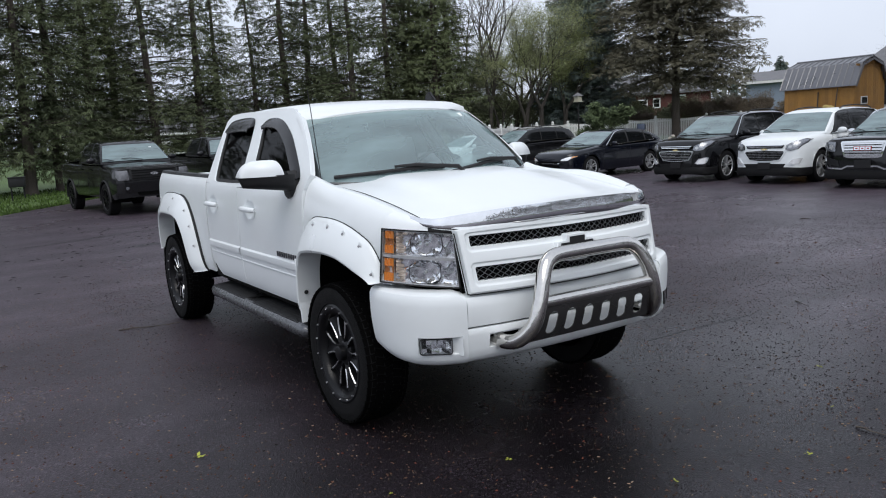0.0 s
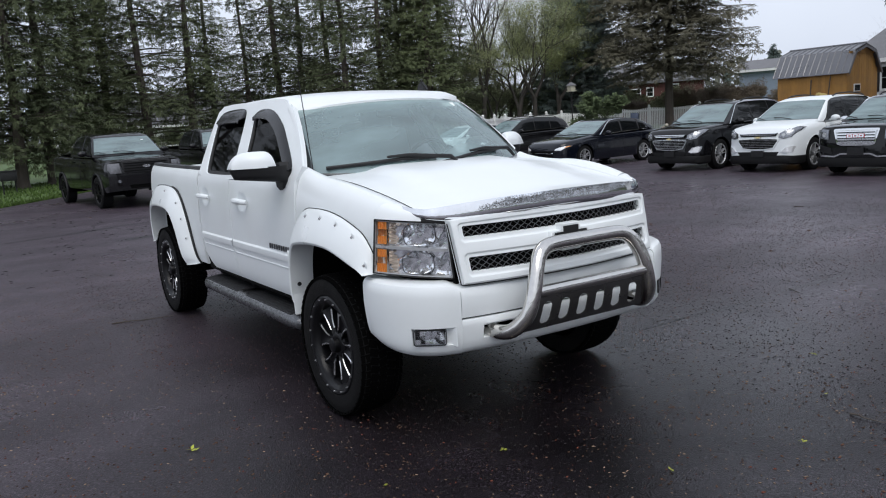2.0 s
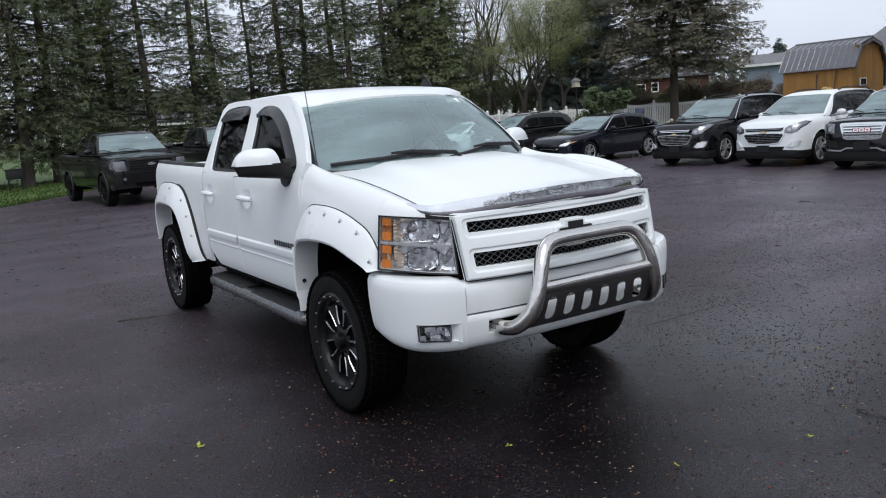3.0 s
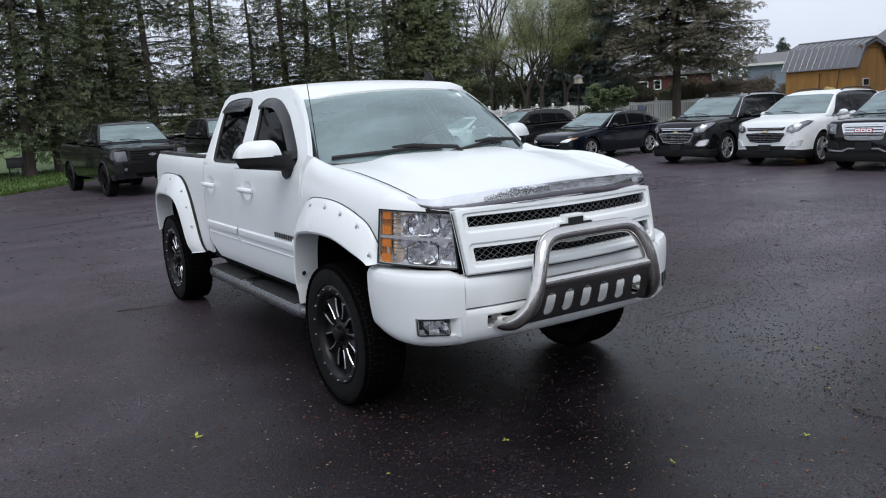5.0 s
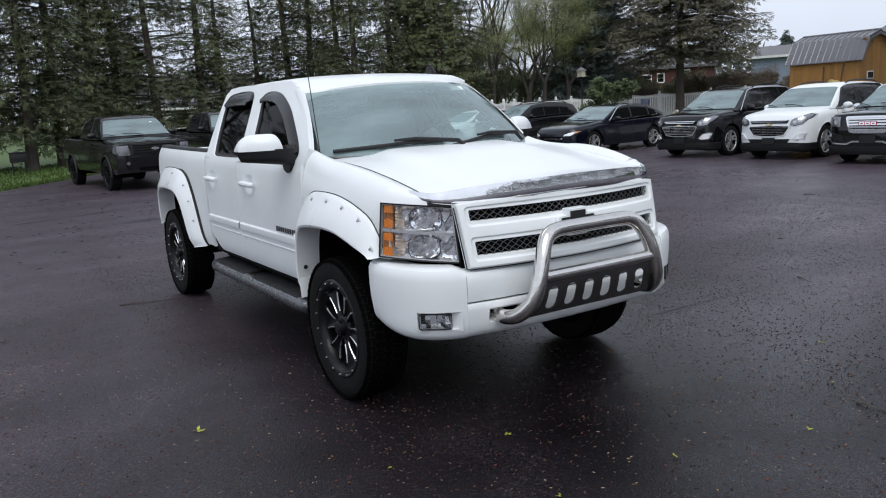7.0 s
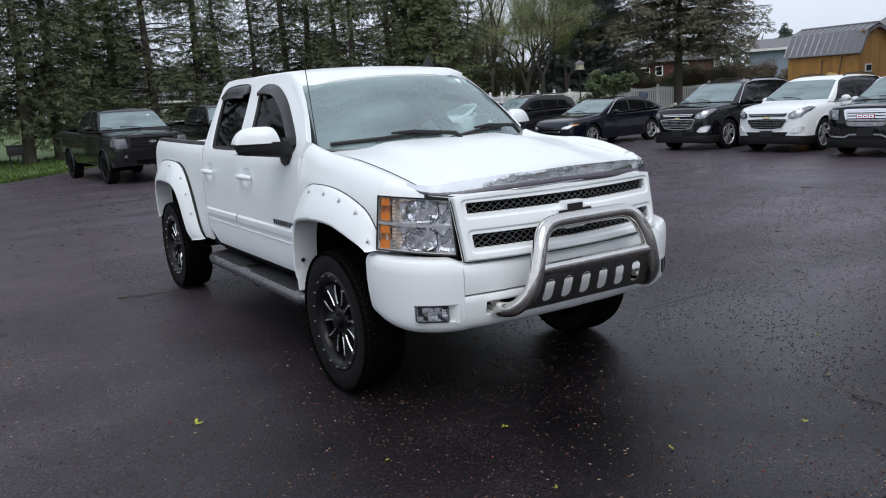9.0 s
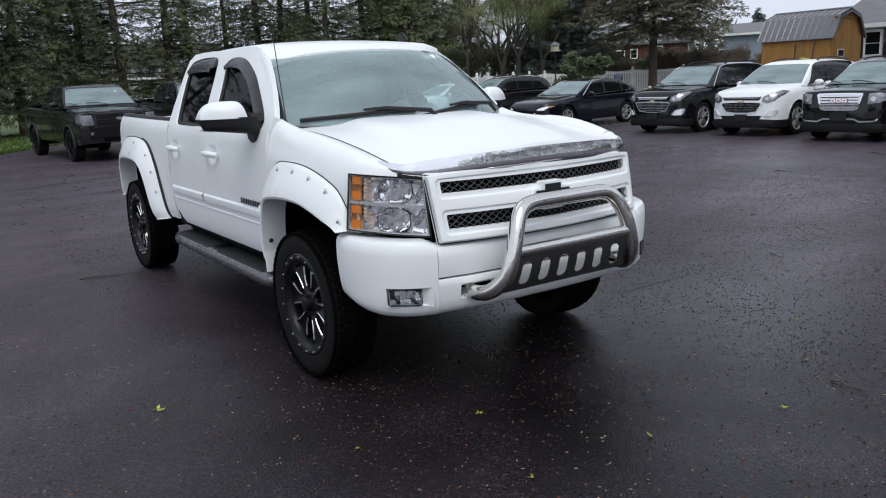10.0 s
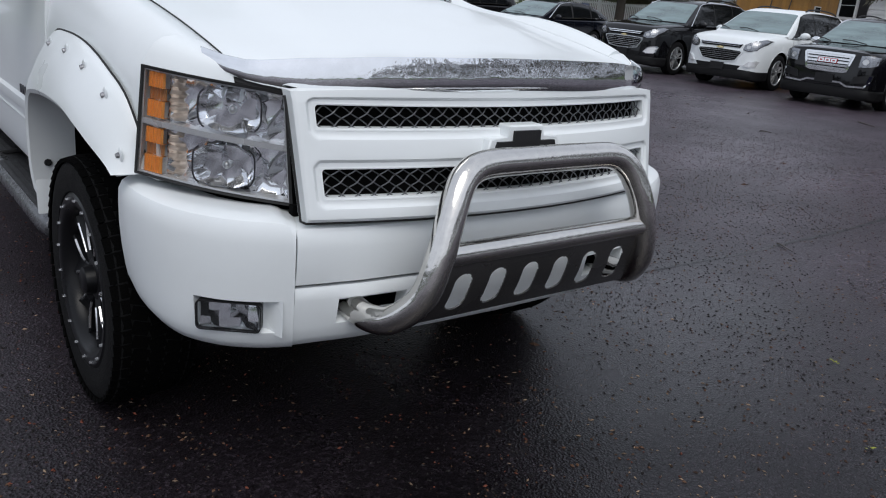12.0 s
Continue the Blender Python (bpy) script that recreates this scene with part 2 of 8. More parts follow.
def grid(bm, rows, skip=None, close=False):
    """Faces over a grid of points; skip(i, j) leaves cells open."""
    vs = [[bm.verts.new(p) for p in r] for r in rows]
    for i in range(len(vs) - 1):
        n = len(vs[i])
        for j in range(n if close else n - 1):
            if skip and skip(i, j):
                continue
            q = (vs[i][j], vs[i][(j + 1) % n], vs[i + 1][(j + 1) % n], vs[i + 1][j])
            try:
                bm.faces.new(q)
            except ValueError:
                pass
    return vs


def rim_in(bm, depth, toward=None):
    """Gives an open sheet an edge: its border is drawn in by depth, against the normals or toward a direction."""
    bm.normal_update()
    edges = [e for e in bm.edges if e.is_boundary]
    normal = {v: v.normal.copy() for e in edges for v in e.verts}
    geo = bmesh.ops.extrude_edge_only(bm, edges=edges)["geom"]
    old = list(normal)
    new_v = [g for g in geo if isinstance(g, bmesh.types.BMVert)]
    from_pos = {}
    for v in old:
        from_pos.setdefault(tuple(round(c, 6) for c in v.co), normal[v])
    for v in new_v:
        nn = from_pos.get(tuple(round(c, 6) for c in v.co), Vector((0, 0, 1)))
        v.co += (Vector(toward) if toward else -nn) * depth


def orient(bm, toward):
    """Turns a sheet so that it faces a direction on the whole."""
    bm.normal_update()
    if sum((f.normal * f.calc_area()).dot(Vector(toward)) for f in bm.faces) < 0:
        bmesh.ops.reverse_faces(bm, faces=bm.faces[:])


def lerp(table, v):
    """Linear table look-up in pairs (key, value)."""
    if v <= table[0][0]:
        return table[0][1]
    for (a, x), (b, y) in zip(table, table[1:]):
        if v <= b:
            return x + (y - x) * (v - a) / (b - a)
    return table[-1][1]


def smooth_lerp(table, v):
    """As lerp, along a smooth curve that does not overshoot."""
    if v <= table[0][0]:
        return table[0][1]
    if v >= table[-1][0]:
        return table[-1][1]
    grad = [(q[1] - p[1]) / (q[0] - p[0]) for p, q in zip(table, table[1:])]
    k = next(i for i in range(len(grad)) if v <= table[i + 1][0])

    def slope(i):
        if i == 0 or i == len(grad):
            return grad[min(i, len(grad) - 1)]
        p, q = grad[i - 1], grad[i]
        return 0.0 if p * q <= 0 else 2 * p * q / (p + q)

    (a, x), (b, y) = table[k], table[k + 1]
    h = b - a
    t = (v - a) / h
    return (x * (1 + 2 * t) * (1 - t) ** 2 + slope(k) * h * t * (1 - t) ** 2
            + y * t * t * (3 - 2 * t) + slope(k + 1) * h * t * t * (t - 1))


def revolve(bm, profile, seg, axis="X"):
    """Turns a profile of (along the axis, radius) pairs round an axis through the origin."""
    rows = []
    for k in range(seg):
        a = 2 * math.pi * k / seg
        c, s = math.cos(a), math.sin(a)
        rows.append([Vector((u, r * c, r * s)) for u, r in profile])
    rows.append(rows[0])
    vs = [[bm.verts.new(p) for p in r] for r in rows[:-1]]
    for i in range(seg):
        for j in range(len(profile) - 1):
            bm.faces.new((vs[i][j], vs[i][j + 1], vs[(i + 1) % seg][j + 1], vs[(i + 1) % seg][j]))


def plate(bm, outline, thick, mapper):
    """A flat piece of an outline of 2D points, mapped to 3D by mapper(u, v, depth)."""
    a = [bm.verts.new(mapper(u, v, 0)) for u, v in outline]
    b = [bm.verts.new(mapper(u, v, thick)) for u, v in outline]
    bm.faces.new(a)
    bm.faces.new(b[::-1])
    for i in range(len(a)):
        j = (i + 1) % len(a)
        bm.faces.new((a[i], b[i], b[j], a[j]))


def rounded(w, h, r, n=4):
    """The outline of a rectangle with round corners, about the origin."""
    res = []
    for cx, cy, a0 in ((w / 2 - r, h / 2 - r, 0), (-w / 2 + r, h / 2 - r, 90), (-w / 2 + r, -h / 2 + r, 180), (w / 2 - r, -h / 2 + r, 270)):
        for k in range(n + 1):
            a = radians(a0 + 90 * k / n)
            res.append((cx + r * math.cos(a), cy + r * math.sin(a)))
    return res

# ---- ground ----
def asphalt_material():
    m = bpy.data.materials.new("wet_asphalt")
    m.use_nodes = True
    n, l = m.node_tree.nodes, m.node_tree.links
    b = n["Principled BSDF"]
    tc = n.new("ShaderNodeTexCoord")

    def noise_node(scale, detail=4.0, rough=0.55):
        t = n.new("ShaderNodeTexNoise")
        t.inputs["Scale"].default_value, t.inputs["Detail"].default_value, t.inputs["Roughness"].default_value = scale, detail, rough
        l.new(tc.outputs["Object"], t.inputs["Vector"])
        return t.outputs[0]

    def ranged(v, a, b_, c, d):
        r = n.new("ShaderNodeMapRange")
        for k, x in zip(("From Min", "From Max", "To Min", "To Max"), (a, b_, c, d)):
            r.inputs[k].default_value = x
        l.new(v, r.inputs["Value"])
        return r.outputs[0]

    def mul(a, c):
        x = n.new("ShaderNodeMath")
        x.operation = "MULTIPLY"
        l.new(a, x.inputs[0])
        l.new(c, x.inputs[1])
        return x.outputs[0]

    patch, mid, grain = noise_node(0.22, 5.0), noise_node(1.6, 6.0, 0.6), noise_node(55.0, 3.0, 0.7)
    vor = n.new("ShaderNodeTexVoronoi")
    vor.inputs["Scale"].default_value = 110.0
    l.new(tc.outputs["Object"], vor.inputs["Vector"])
    # wet stain and painted shade in front of the truck, ragged at its border
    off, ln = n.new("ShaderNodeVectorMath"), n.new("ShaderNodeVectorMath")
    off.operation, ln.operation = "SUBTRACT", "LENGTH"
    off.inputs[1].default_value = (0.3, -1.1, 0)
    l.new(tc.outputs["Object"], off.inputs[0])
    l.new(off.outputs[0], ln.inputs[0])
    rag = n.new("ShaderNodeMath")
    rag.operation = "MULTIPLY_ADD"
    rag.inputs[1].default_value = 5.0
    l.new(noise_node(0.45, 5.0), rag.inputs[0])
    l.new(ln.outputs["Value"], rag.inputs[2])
    wet_shade = ranged(rag.outputs[0], 3.1, 8.6, 0.34, 4.5)
    streak = n.new("ShaderNodeTexNoise")
    streak.inputs["Scale"].default_value, streak.inputs["Detail"].default_value = 1.0, 4.0
    stretch = n.new("ShaderNodeMapping")
    stretch.inputs["Rotation"].default_value, stretch.inputs["Scale"].default_value = (0, 0, radians(28)), (0.12, 1.5, 1.0)
    l.new(tc.outputs["Object"], stretch.inputs["Vector"])
    l.new(stretch.outputs[0], streak.inputs["Vector"])
    # single pale stones in the aggregate
    stone = ranged(vor.outputs["Color"], 0.62, 0.80, 0.88, 2.0)
    wet_shade = mul(mul(wet_shade, ranged(streak.outputs[0], 0.35, 0.65, 0.84, 1.18)), stone)
    tone = mul(mul(wet_shade, ranged(patch, 0.35, 0.65, 0.82, 1.18)), mul(ranged(mid, 0.3, 0.7, 0.82, 1.2), ranged(grain, 0.3, 0.7, 0.35, 1.75)))
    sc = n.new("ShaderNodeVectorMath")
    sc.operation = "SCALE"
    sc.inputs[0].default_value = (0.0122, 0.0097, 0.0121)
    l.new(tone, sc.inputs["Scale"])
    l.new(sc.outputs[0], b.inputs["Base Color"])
    # a thin film of water, patchy
    wet = mul(ranged(patch, 0.38, 0.62, 0.0, 1.0), ranged(mid, 0.30, 0.60, 0.35, 1.0))
    # standing damp beside the truck's nose, where rain ran off, with a ragged border
    off2, ln2, rag2 = n.new("ShaderNodeVectorMath"), n.new("ShaderNodeVectorMath"), n.new("ShaderNodeMath")
    off2.operation, ln2.operation, rag2.operation = "SUBTRACT", "LENGTH", "MULTIPLY_ADD"
    off2.inputs[1].default_value = (1.6, -0.1, 0)
    rag2.inputs[1].default_value = 1.6
    l.new(tc.outputs["Object"], off2.inputs[0])
    l.new(off2.outputs[0], ln2.inputs[0])
    l.new(mid, rag2.inputs[0])
    l.new(ln2.outputs["Value"], rag2.inputs[2])
    damp = ranged(rag2.outputs[0], 0.85, 2.4, 1.0, 0.0)
    dry = n.new("ShaderNodeMath")
    dry.operation = "MAXIMUM"
    l.new(wet, dry.inputs[0])
    l.new(damp, dry.inputs[1])
    l.new(ranged(dry.outputs[0], 0.0, 1.0, 0.42, 0.22), b.inputs["Roughness"])
    l.new(ranged(damp, 0.0, 1.0, 0.24, 1.0), b.inputs["Specular IOR Level"])
    bp = n.new("ShaderNodeBump")
    bp.inputs["Strength"].default_value, bp.inputs["Distance"].default_value = 0.48, 0.004
    l.new(vor.outputs["Distance"], bp.inputs["Height"])
    b2 = n.new("ShaderNodeBump")
    b2.inputs["Strength"].default_value, b2.inputs["Distance"].default_value = 0.25, 0.005
    l.new(grain, b2.inputs["Height"])
    l.new(bp.outputs[0], b2.inputs["Normal"])
    l.new(b2.outputs[0], b.inputs["Normal"])
    return m


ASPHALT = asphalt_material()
GRASS = material("lawn_grass", (0.060, 0.105, 0.022), 0.9, vary=0.35, scale=0.8, fine=25, bump=0.1, dirt=(0.085, 0.075, 0.042), dirt_amount=0.3, dirt_scale=0.6)
SOIL = material("mulch_soil", (0.045, 0.032, 0.022), 0.95, vary=0.4, scale=1.5, fine=30, bump=0.1)

bm = bmesh.new()
grid(bm, [[Vector((x, y, -0.03)) for y in (-600, -60, 0, 30, 80, 200, 900)] for x in (-700, -100, 0, 40, 100, 300, 900)])
tagged(part("ground", bm, GRASS), "damp spring lawn reaching into the distance", "lawn", kind="structure")

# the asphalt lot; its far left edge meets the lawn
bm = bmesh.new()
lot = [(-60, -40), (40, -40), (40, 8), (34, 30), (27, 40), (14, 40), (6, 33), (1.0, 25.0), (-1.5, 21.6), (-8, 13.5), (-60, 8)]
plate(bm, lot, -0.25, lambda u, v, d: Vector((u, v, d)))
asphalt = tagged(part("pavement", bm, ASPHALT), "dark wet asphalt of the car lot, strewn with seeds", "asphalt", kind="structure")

# ---- the white pickup truck: front axle over the origin, nose towards -y ----
truck = empty("pickup_truck", None, "white lifted pickup truck with bolted flares and a steel bull bar", "pickup truck")

SIDE_X = [(0.56, 0.885), (0.62, 0.912), (0.70, 0.925), (0.82, 0.932), (0.95, 0.938), (1.10, 0.940), (1.22, 0.936), (1.31, 0.928), (1.37, 0.912), (1.40, 0.895)]
HOOD_Z = [(-0.76, 1.222), (-0.57, 1.262), (-0.36, 1.300), (-0.03, 1.345), (0.35, 1.372), (0.60, 1.38)]
BUMPER_PLAN = [(-0.966, -0.47), (-0.968, -0.56), (-0.955, -0.67), (-0.915, -0.78), (-0.83, -0.885), (-0.70, -0.955), (-0.50, -0.990), (-0.25, -1.010), (0, -1.016)]


SIDE_FINE = [(q.x, q.y) for q in spline([(a, b, 0) for a, b in SIDE_X], 120)]


def side_x(z):
    return lerp(SIDE_FINE, z)


def cab_x(z):
    """Half width of the glasshouse at height z."""
    return side_x(z) - 0.002 if z < 1.372 else 0.91 - (z - 1.372) * 0.47


def arch(y, centre, half, top, corner):
    """Height of a squarish wheel opening at y, or None outside it."""
    d = abs(y - centre)
    if d >= half:
        return None
    return 0.42 + (top - 0.42) * (1 - (d / half) ** corner) ** (1 / corner)


def flat_panel(name, ys, low, high, xf, s, mat, nz=44, depth=0.03, label=""):
    """A side panel between two height curves, with x from xf(y, z)."""
    bm = bmesh.new()
    rows = []
    for y in ys:
        a, b = low(y), high(y)
        rows.append([Vector((s * xf(y, a + (b - a) * k / nz), y, a + (b - a) * k / nz)) for k in range(nz + 1)])
    grid(bm, rows)
    orient(bm, (s, 0, 0))
    rim_in(bm, depth)
    return part(name, bm, mat, truck, label)


def steps(a, b, n):
    return [a + (b - a) * k / n for k in range(n + 1)]


def round_loop(points, n):
    """n points on each stretch of a closed smooth curve through 2D points."""
    res, m = [], len(points)
    for k in range(m):
        a, b, c, d = (Vector(points[(k + q) % m]) for q in (-1, 0, 1, 2))
        for q in range(n):
            t = q / n
            res.append(0.5 * (2 * b + (c - a) * t + (2 * a - 5 * b + 4 * c - d) * t * t + (3 * b - a - 3 * c + d) * t ** 3))
    return res


def plain_loop(points, n):
    """As round_loop, with straight stretches."""
    return [Vector(p).lerp(Vector(q), k / n) for p, q in zip(points, points[1:] + points[:1]) for k in range(n)]


def fender_section(y):
    """From the hood line out and down: (half width, height) pairs."""
    zh = smooth_lerp(HOOD_Z, y)
    front = max(0.0, min(1.0, (-0.30 - y) / 0.34))
    pinch = 0.05 * front ** 2
    lift = 0.016 * max(0.0, min(1.0, (y + 0.45) / 0.8)) + 0.040 * max(0.0, (y - 0.10) / 0.325) ** 2
    return spline([(0.768, zh, 0), (0.80, zh + 0.006 + lift * 0.7, 0), (0.845 - pinch * 0.4, zh + 0.002 + lift, 0), (0.893 - pinch * 0.8, zh - 0.045 + lift * 0.5, 0),
                   (0.925 - pinch, zh - 0.13, 0), (0.936 - pinch, zh - 0.24, 0), (0.936 - pinch, 0.92, 0), (0.925, 0.72, 0), (0.90, 0.52, 0)], 60)


for s in (-1, 1):
    # front fender, from the hood line down to the wheel opening
    bm = bmesh.new()
    rows = []
    for y in steps(-0.60, 0.425, 26):
        sec = fender_section(y)
        h = arch(y, -0.02, 0.56, 1.10, 2.6)
        low = 0.90 if y < -0.5 else (0.58 if h is None else h)
        if s > 0:
            shift = 0.026 * max(0.0, 1 - ((y + 0.36) / 0.34) ** 2) - 0.026 * max(0.0, min(1.0, (y + 0.05) / 0.40))
            sec = [Vector((q[0], q[1] + shift * max(0.0, min(1.0, (q[0] - 0.768) / 0.03)), 0)) for q in sec]
        keep = [p for p in sec if p[1] > low]
        end = Vector((keep[-1][0], low, 0))
        keep = keep + [end]
        rows.append([Vector((s * q[0], y, q[1])) for q in spline(keep, 22)])
    grid(bm, rows)
    orient(bm, (s, 0, 0))
    rim_in(bm, 0.025)
    part("front_fender", bm, WHITE, truck)
    # the dark shut line between hood and fender
    bm = bmesh.new()
    line = []
    for y in steps(-0.70, 0.37, 26):
        line.append(Vector((s * 0.7685, y, smooth_lerp(HOOD_Z, y) + (0.0035 if s < 0 else -0.006) + 0.006 * max(0.0, y) ** 2)))
    tube(bm, line, 0.0021, 5)
    part("hood_seam", bm, SEAL, truck)

    # doors
    def door_low(y):
        return 0.60
    def dished(hy):
        """The door's skin, hollowed behind its handle."""
        def skin(y, z):
            r2 = ((y - hy) / 0.10) ** 2 + ((z - 1.186) / 0.066) ** 2
            return side_x(z) - 0.026 * max(0.0, 1 - r2) ** 0.7
        return skin
    front_door = flat_panel("front_door", steps(0.432, 1.680, 66), door_low, lambda y: 1.336 + 0.024 * max(0.0, min(1.0, (0.62 - y) / 0.12)), dished(1.40), s, WHITE)
    rear_door = flat_panel("rear_door", steps(1.688, 2.475, 44),
                           lambda y: 0.60 if y < 2.3 else 0.60 + (y - 2.3) * 0.7, lambda y: 1.345 + 0.01 * (y - 1.68), dished(2.29), s, WHITE)
    for door, y0, y1, hy in ((front_door, 0.47, 1.672, 1.40), (rear_door, 1.696, 2.46, 2.29)):
        bm = bmesh.new()
        for zc, hgt, t in ((0.862, 0.060, 0.014), (0.795, 0.014, 0.005)):
            prof = [(0.0, -hgt / 2), (t * 0.8, -hgt / 2 + 0.006), (t, 0.0), (t * 0.85, hgt / 2 - 0.012), (0.0, hgt / 2)]
            yy = y0 if zc > 0.82 else y0 + 0.02
            grid(bm, [[Vector((s * (side_x(zc + v) + u), y, zc + v)) for u, v in prof] for y in steps(yy, y1, 10)])
        orient(bm, (s, 0, 0))
        part("side_moulding", bm, WHITE, door)
        handle = bmesh.new()
        x0 = side_x(1.18)
        tube(handle, [(s * (x0 + 0.008), hy - 0.125, 1.188), (s * (x0 + 0.026), hy - 0.100, 1.190), (s * (x0 + 0.034), hy - 0.04, 1.192),
                      (s * (x0 + 0.034), hy + 0.05, 1.192), (s * (x0 + 0.026), hy + 0.11, 1.190), (s * (x0 + 0.006), hy + 0.135, 1.188)], [0.015, 0.019, 0.020, 0.020, 0.019, 0.015], 10)
        part("door_handle", handle, WHITE, door)
        lock = bmesh.new()
        rod(lock, (s * (x0 - 0.002), hy + 0.155, 1.189), (s * (x0 + 0.004), hy + 0.155, 1.189), 0.011, 0.010, 10)
        part("lock_cylinder", lock, STEP_BAR, door)

    # glasshouse side: each door's frame round its window
    pillar_edge = [(1.535, 1.345), (1.56, 1.45), (1.585, 1.53), (1.612, 1.63), (1.645, 1.74), (1.675, 1.82), (1.69, 1.888)]
    window_f = [(1.425, 1.385), (1.455, 1.47), (1.482, 1.55), (1.508, 1.63), (1.545, 1.72), (1.562, 1.78), (1.52, 1.810), (1.41, 1.820), (1.27, 1.811),
                (1.13, 1.777), (0.94, 1.695), (0.80, 1.61), (0.67, 1.525), (0.575, 1.455), (0.545, 1.40), (0.62, 1.360), (0.95, 1.362), (1.30, 1.368)]
    frame_f = pillar_edge + [(1.50, 1.892), (1.30, 1.890), (1.08, 1.882), (0.86, 1.805), (0.70, 1.70), (0.565, 1.60), (0.46, 1.51), (0.40, 1.450), (0.43, 1.36), (0.70, 1.322), (1.20, 1.330)]
    window_r = [(1.635, 1.380), (1.668, 1.46), (1.695, 1.54), (1.715, 1.62), (1.748, 1.735), (1.785, 1.815), (1.84, 1.836), (2.0, 1.843), (2.18, 1.840),
                (2.33, 1.826), (2.395, 1.79), (2.40, 1.72), (2.375, 1.62), (2.33, 1.50), (2.29, 1.42), (2.24, 1.375), (2.05, 1.368), (1.80, 1.368)]
    frame_r = pillar_edge + [(1.95, 1.898), (2.20, 1.900), (2.40, 1.893), (2.49, 1.850), (2.51, 1.75), (2.508, 1.63), (2.50, 1.50), (2.49, 1.42), (2.485, 1.36), (2.2, 1.338), (1.8, 1.335)]
    # the passenger side's frame starts a little further back
    back = 0.15 if s > 0 else 0.0
    window_f, frame_f = ([(y + back * max(0.0, min(1.0, (1.35 - y) / 0.6)), z) for y, z in lp] for lp in (window_f, frame_f))
    for nm, win, fr, span in (("front", window_f, frame_f, (20, 54)), ("rear", window_r, frame_r, (18, 42))):
        win, fr = round_loop(win, 4), plain_loop(fr, 4)
        bm = bmesh.new()
        rings = []
        for f in (0.0, 0.35, 0.75, 0.93, 1.0):
            ring = []
            for p, q in zip(fr, win):
                c = p.lerp(q, f)
                ring.append(Vector((s * (cab_x(c.y) - (0.007 if f == 1.0 else 0)), c.x, c.y)))
            rings.append(ring)
        grid(bm, rings, close=True)
        orient(bm, (s, 0, 0))
        rim_in(bm, 0.035)
        part(nm + "_window_frame", bm, WHITE, truck)
        mid = sum(win, Vector((0, 0))) / len(win)
        inner = [p + (mid - p).normalized() * 0.022 for p in win]
        bm = bmesh.new()
        grid(bm, [[Vector((s * (cab_x(p.y) - 0.003), p.x, p.y)) for p in win], [Vector((s * (cab_x(p.y) - 0.010), p.x, p.y)) for p in inner],
                  [Vector((s * (cab_x(p.y) - 0.024), p.x, p.y)) for p in inner]], close=True)
        part("window_seal", bm, SEAL, truck)
        bm = bmesh.new()
        bm.faces.new([bm.verts.new((s * (cab_x(p.y) - 0.02), p.x, p.y)) for p in win])
        pane = part("side_window", bm, SIDE_CLEAR if s > 0 and nm == "front" else TINTED, truck, "side window, tinted dark on the near side")
        if pane.data.polygons[0].normal.x > 0:
            pane.data.flip_normals()
        # smoked wind deflector along the top and front of the window
        bm = bmesh.new()
        rows = []
        for k in range(span[0], span[1] + 1):
            p = win[k]
            t = (win[(k + 1) % len(win)] - win[k - 1]).normalized()
            into = Vector((-t.y, t.x))
            into = into if into.dot(mid - p) > 0 else -into
            end = min(1.0, (k - span[0]) / 3, (span[1] - k) / 6)
            w = (0.052 if nm == "front" else 0.085) * (0.35 + 0.65 * end)
            rows.append([Vector((s * (cab_x(q.y) + o), q.x, q.y)) for q, o in ((p - into * 0.010, 0.003), (p + into * 0.004, 0.014), (p + into * w * 0.5, 0.024), (p + into * w, 0.028), (p + into * (w + 0.006), 0.021))])
        grid(bm, rows)
        rim_in(bm, 0.003)
        part("wind_deflector", bm, SMOKED, truck, "smoked plastic wind deflector")

    # bed side with the rear wheel opening
    bed_ys = steps(2.505, 4.32, 40)
    bm = bmesh.new()
    rows = []
    for y in bed_ys:
        h = arch(y, 3.645, 0.56, 1.10, 2.6)
        low = (0.60 if y < 3.645 else 0.66) if h is None else h
        taper = 0.05 * max(0.0, (y - 3.2) / 1.12) ** 2
        zt = 1.372 + 0.02 * (y - 2.5) / 1.8
        zs = [low + (zt - low) * k / 14 for k in range(15)]
        row = [Vector((s * (side_x(z) - taper), y, z)) for z in zs]
        row += [Vector((s * (side_x(zt) - taper - d), y, zt + u)) for d, u in ((0.012, 0.014), (0.04, 0.018), (0.085, 0.014), (0.095, -0.05), (0.10, -0.45))]
        rows.append(row)
    grid(bm, rows)
    orient(bm, (s, 0, 0))
    rim_in(bm, 0.02)
    part("bed_side", bm, WHITE, truck)
    bm = bmesh.new()
    grid(bm, [[Vector((s * (0.838 - 0.04 * max(0.0, (y - 3.2) / 1.12) ** 2 + d), y, 1.394 + 0.02 * (y - 2.5) / 1.8 + u)) for d, u in ((0.045, -0.004), (0.035, 0.018), (-0.02, 0.02), (-0.04, -0.02))] for y in steps(2.53, 4.30, 14)])
    rim_in(bm, 0.004)
    part("bed_rail_cap", bm, BLACK_PLASTIC, truck, "black plastic bed rail cap")

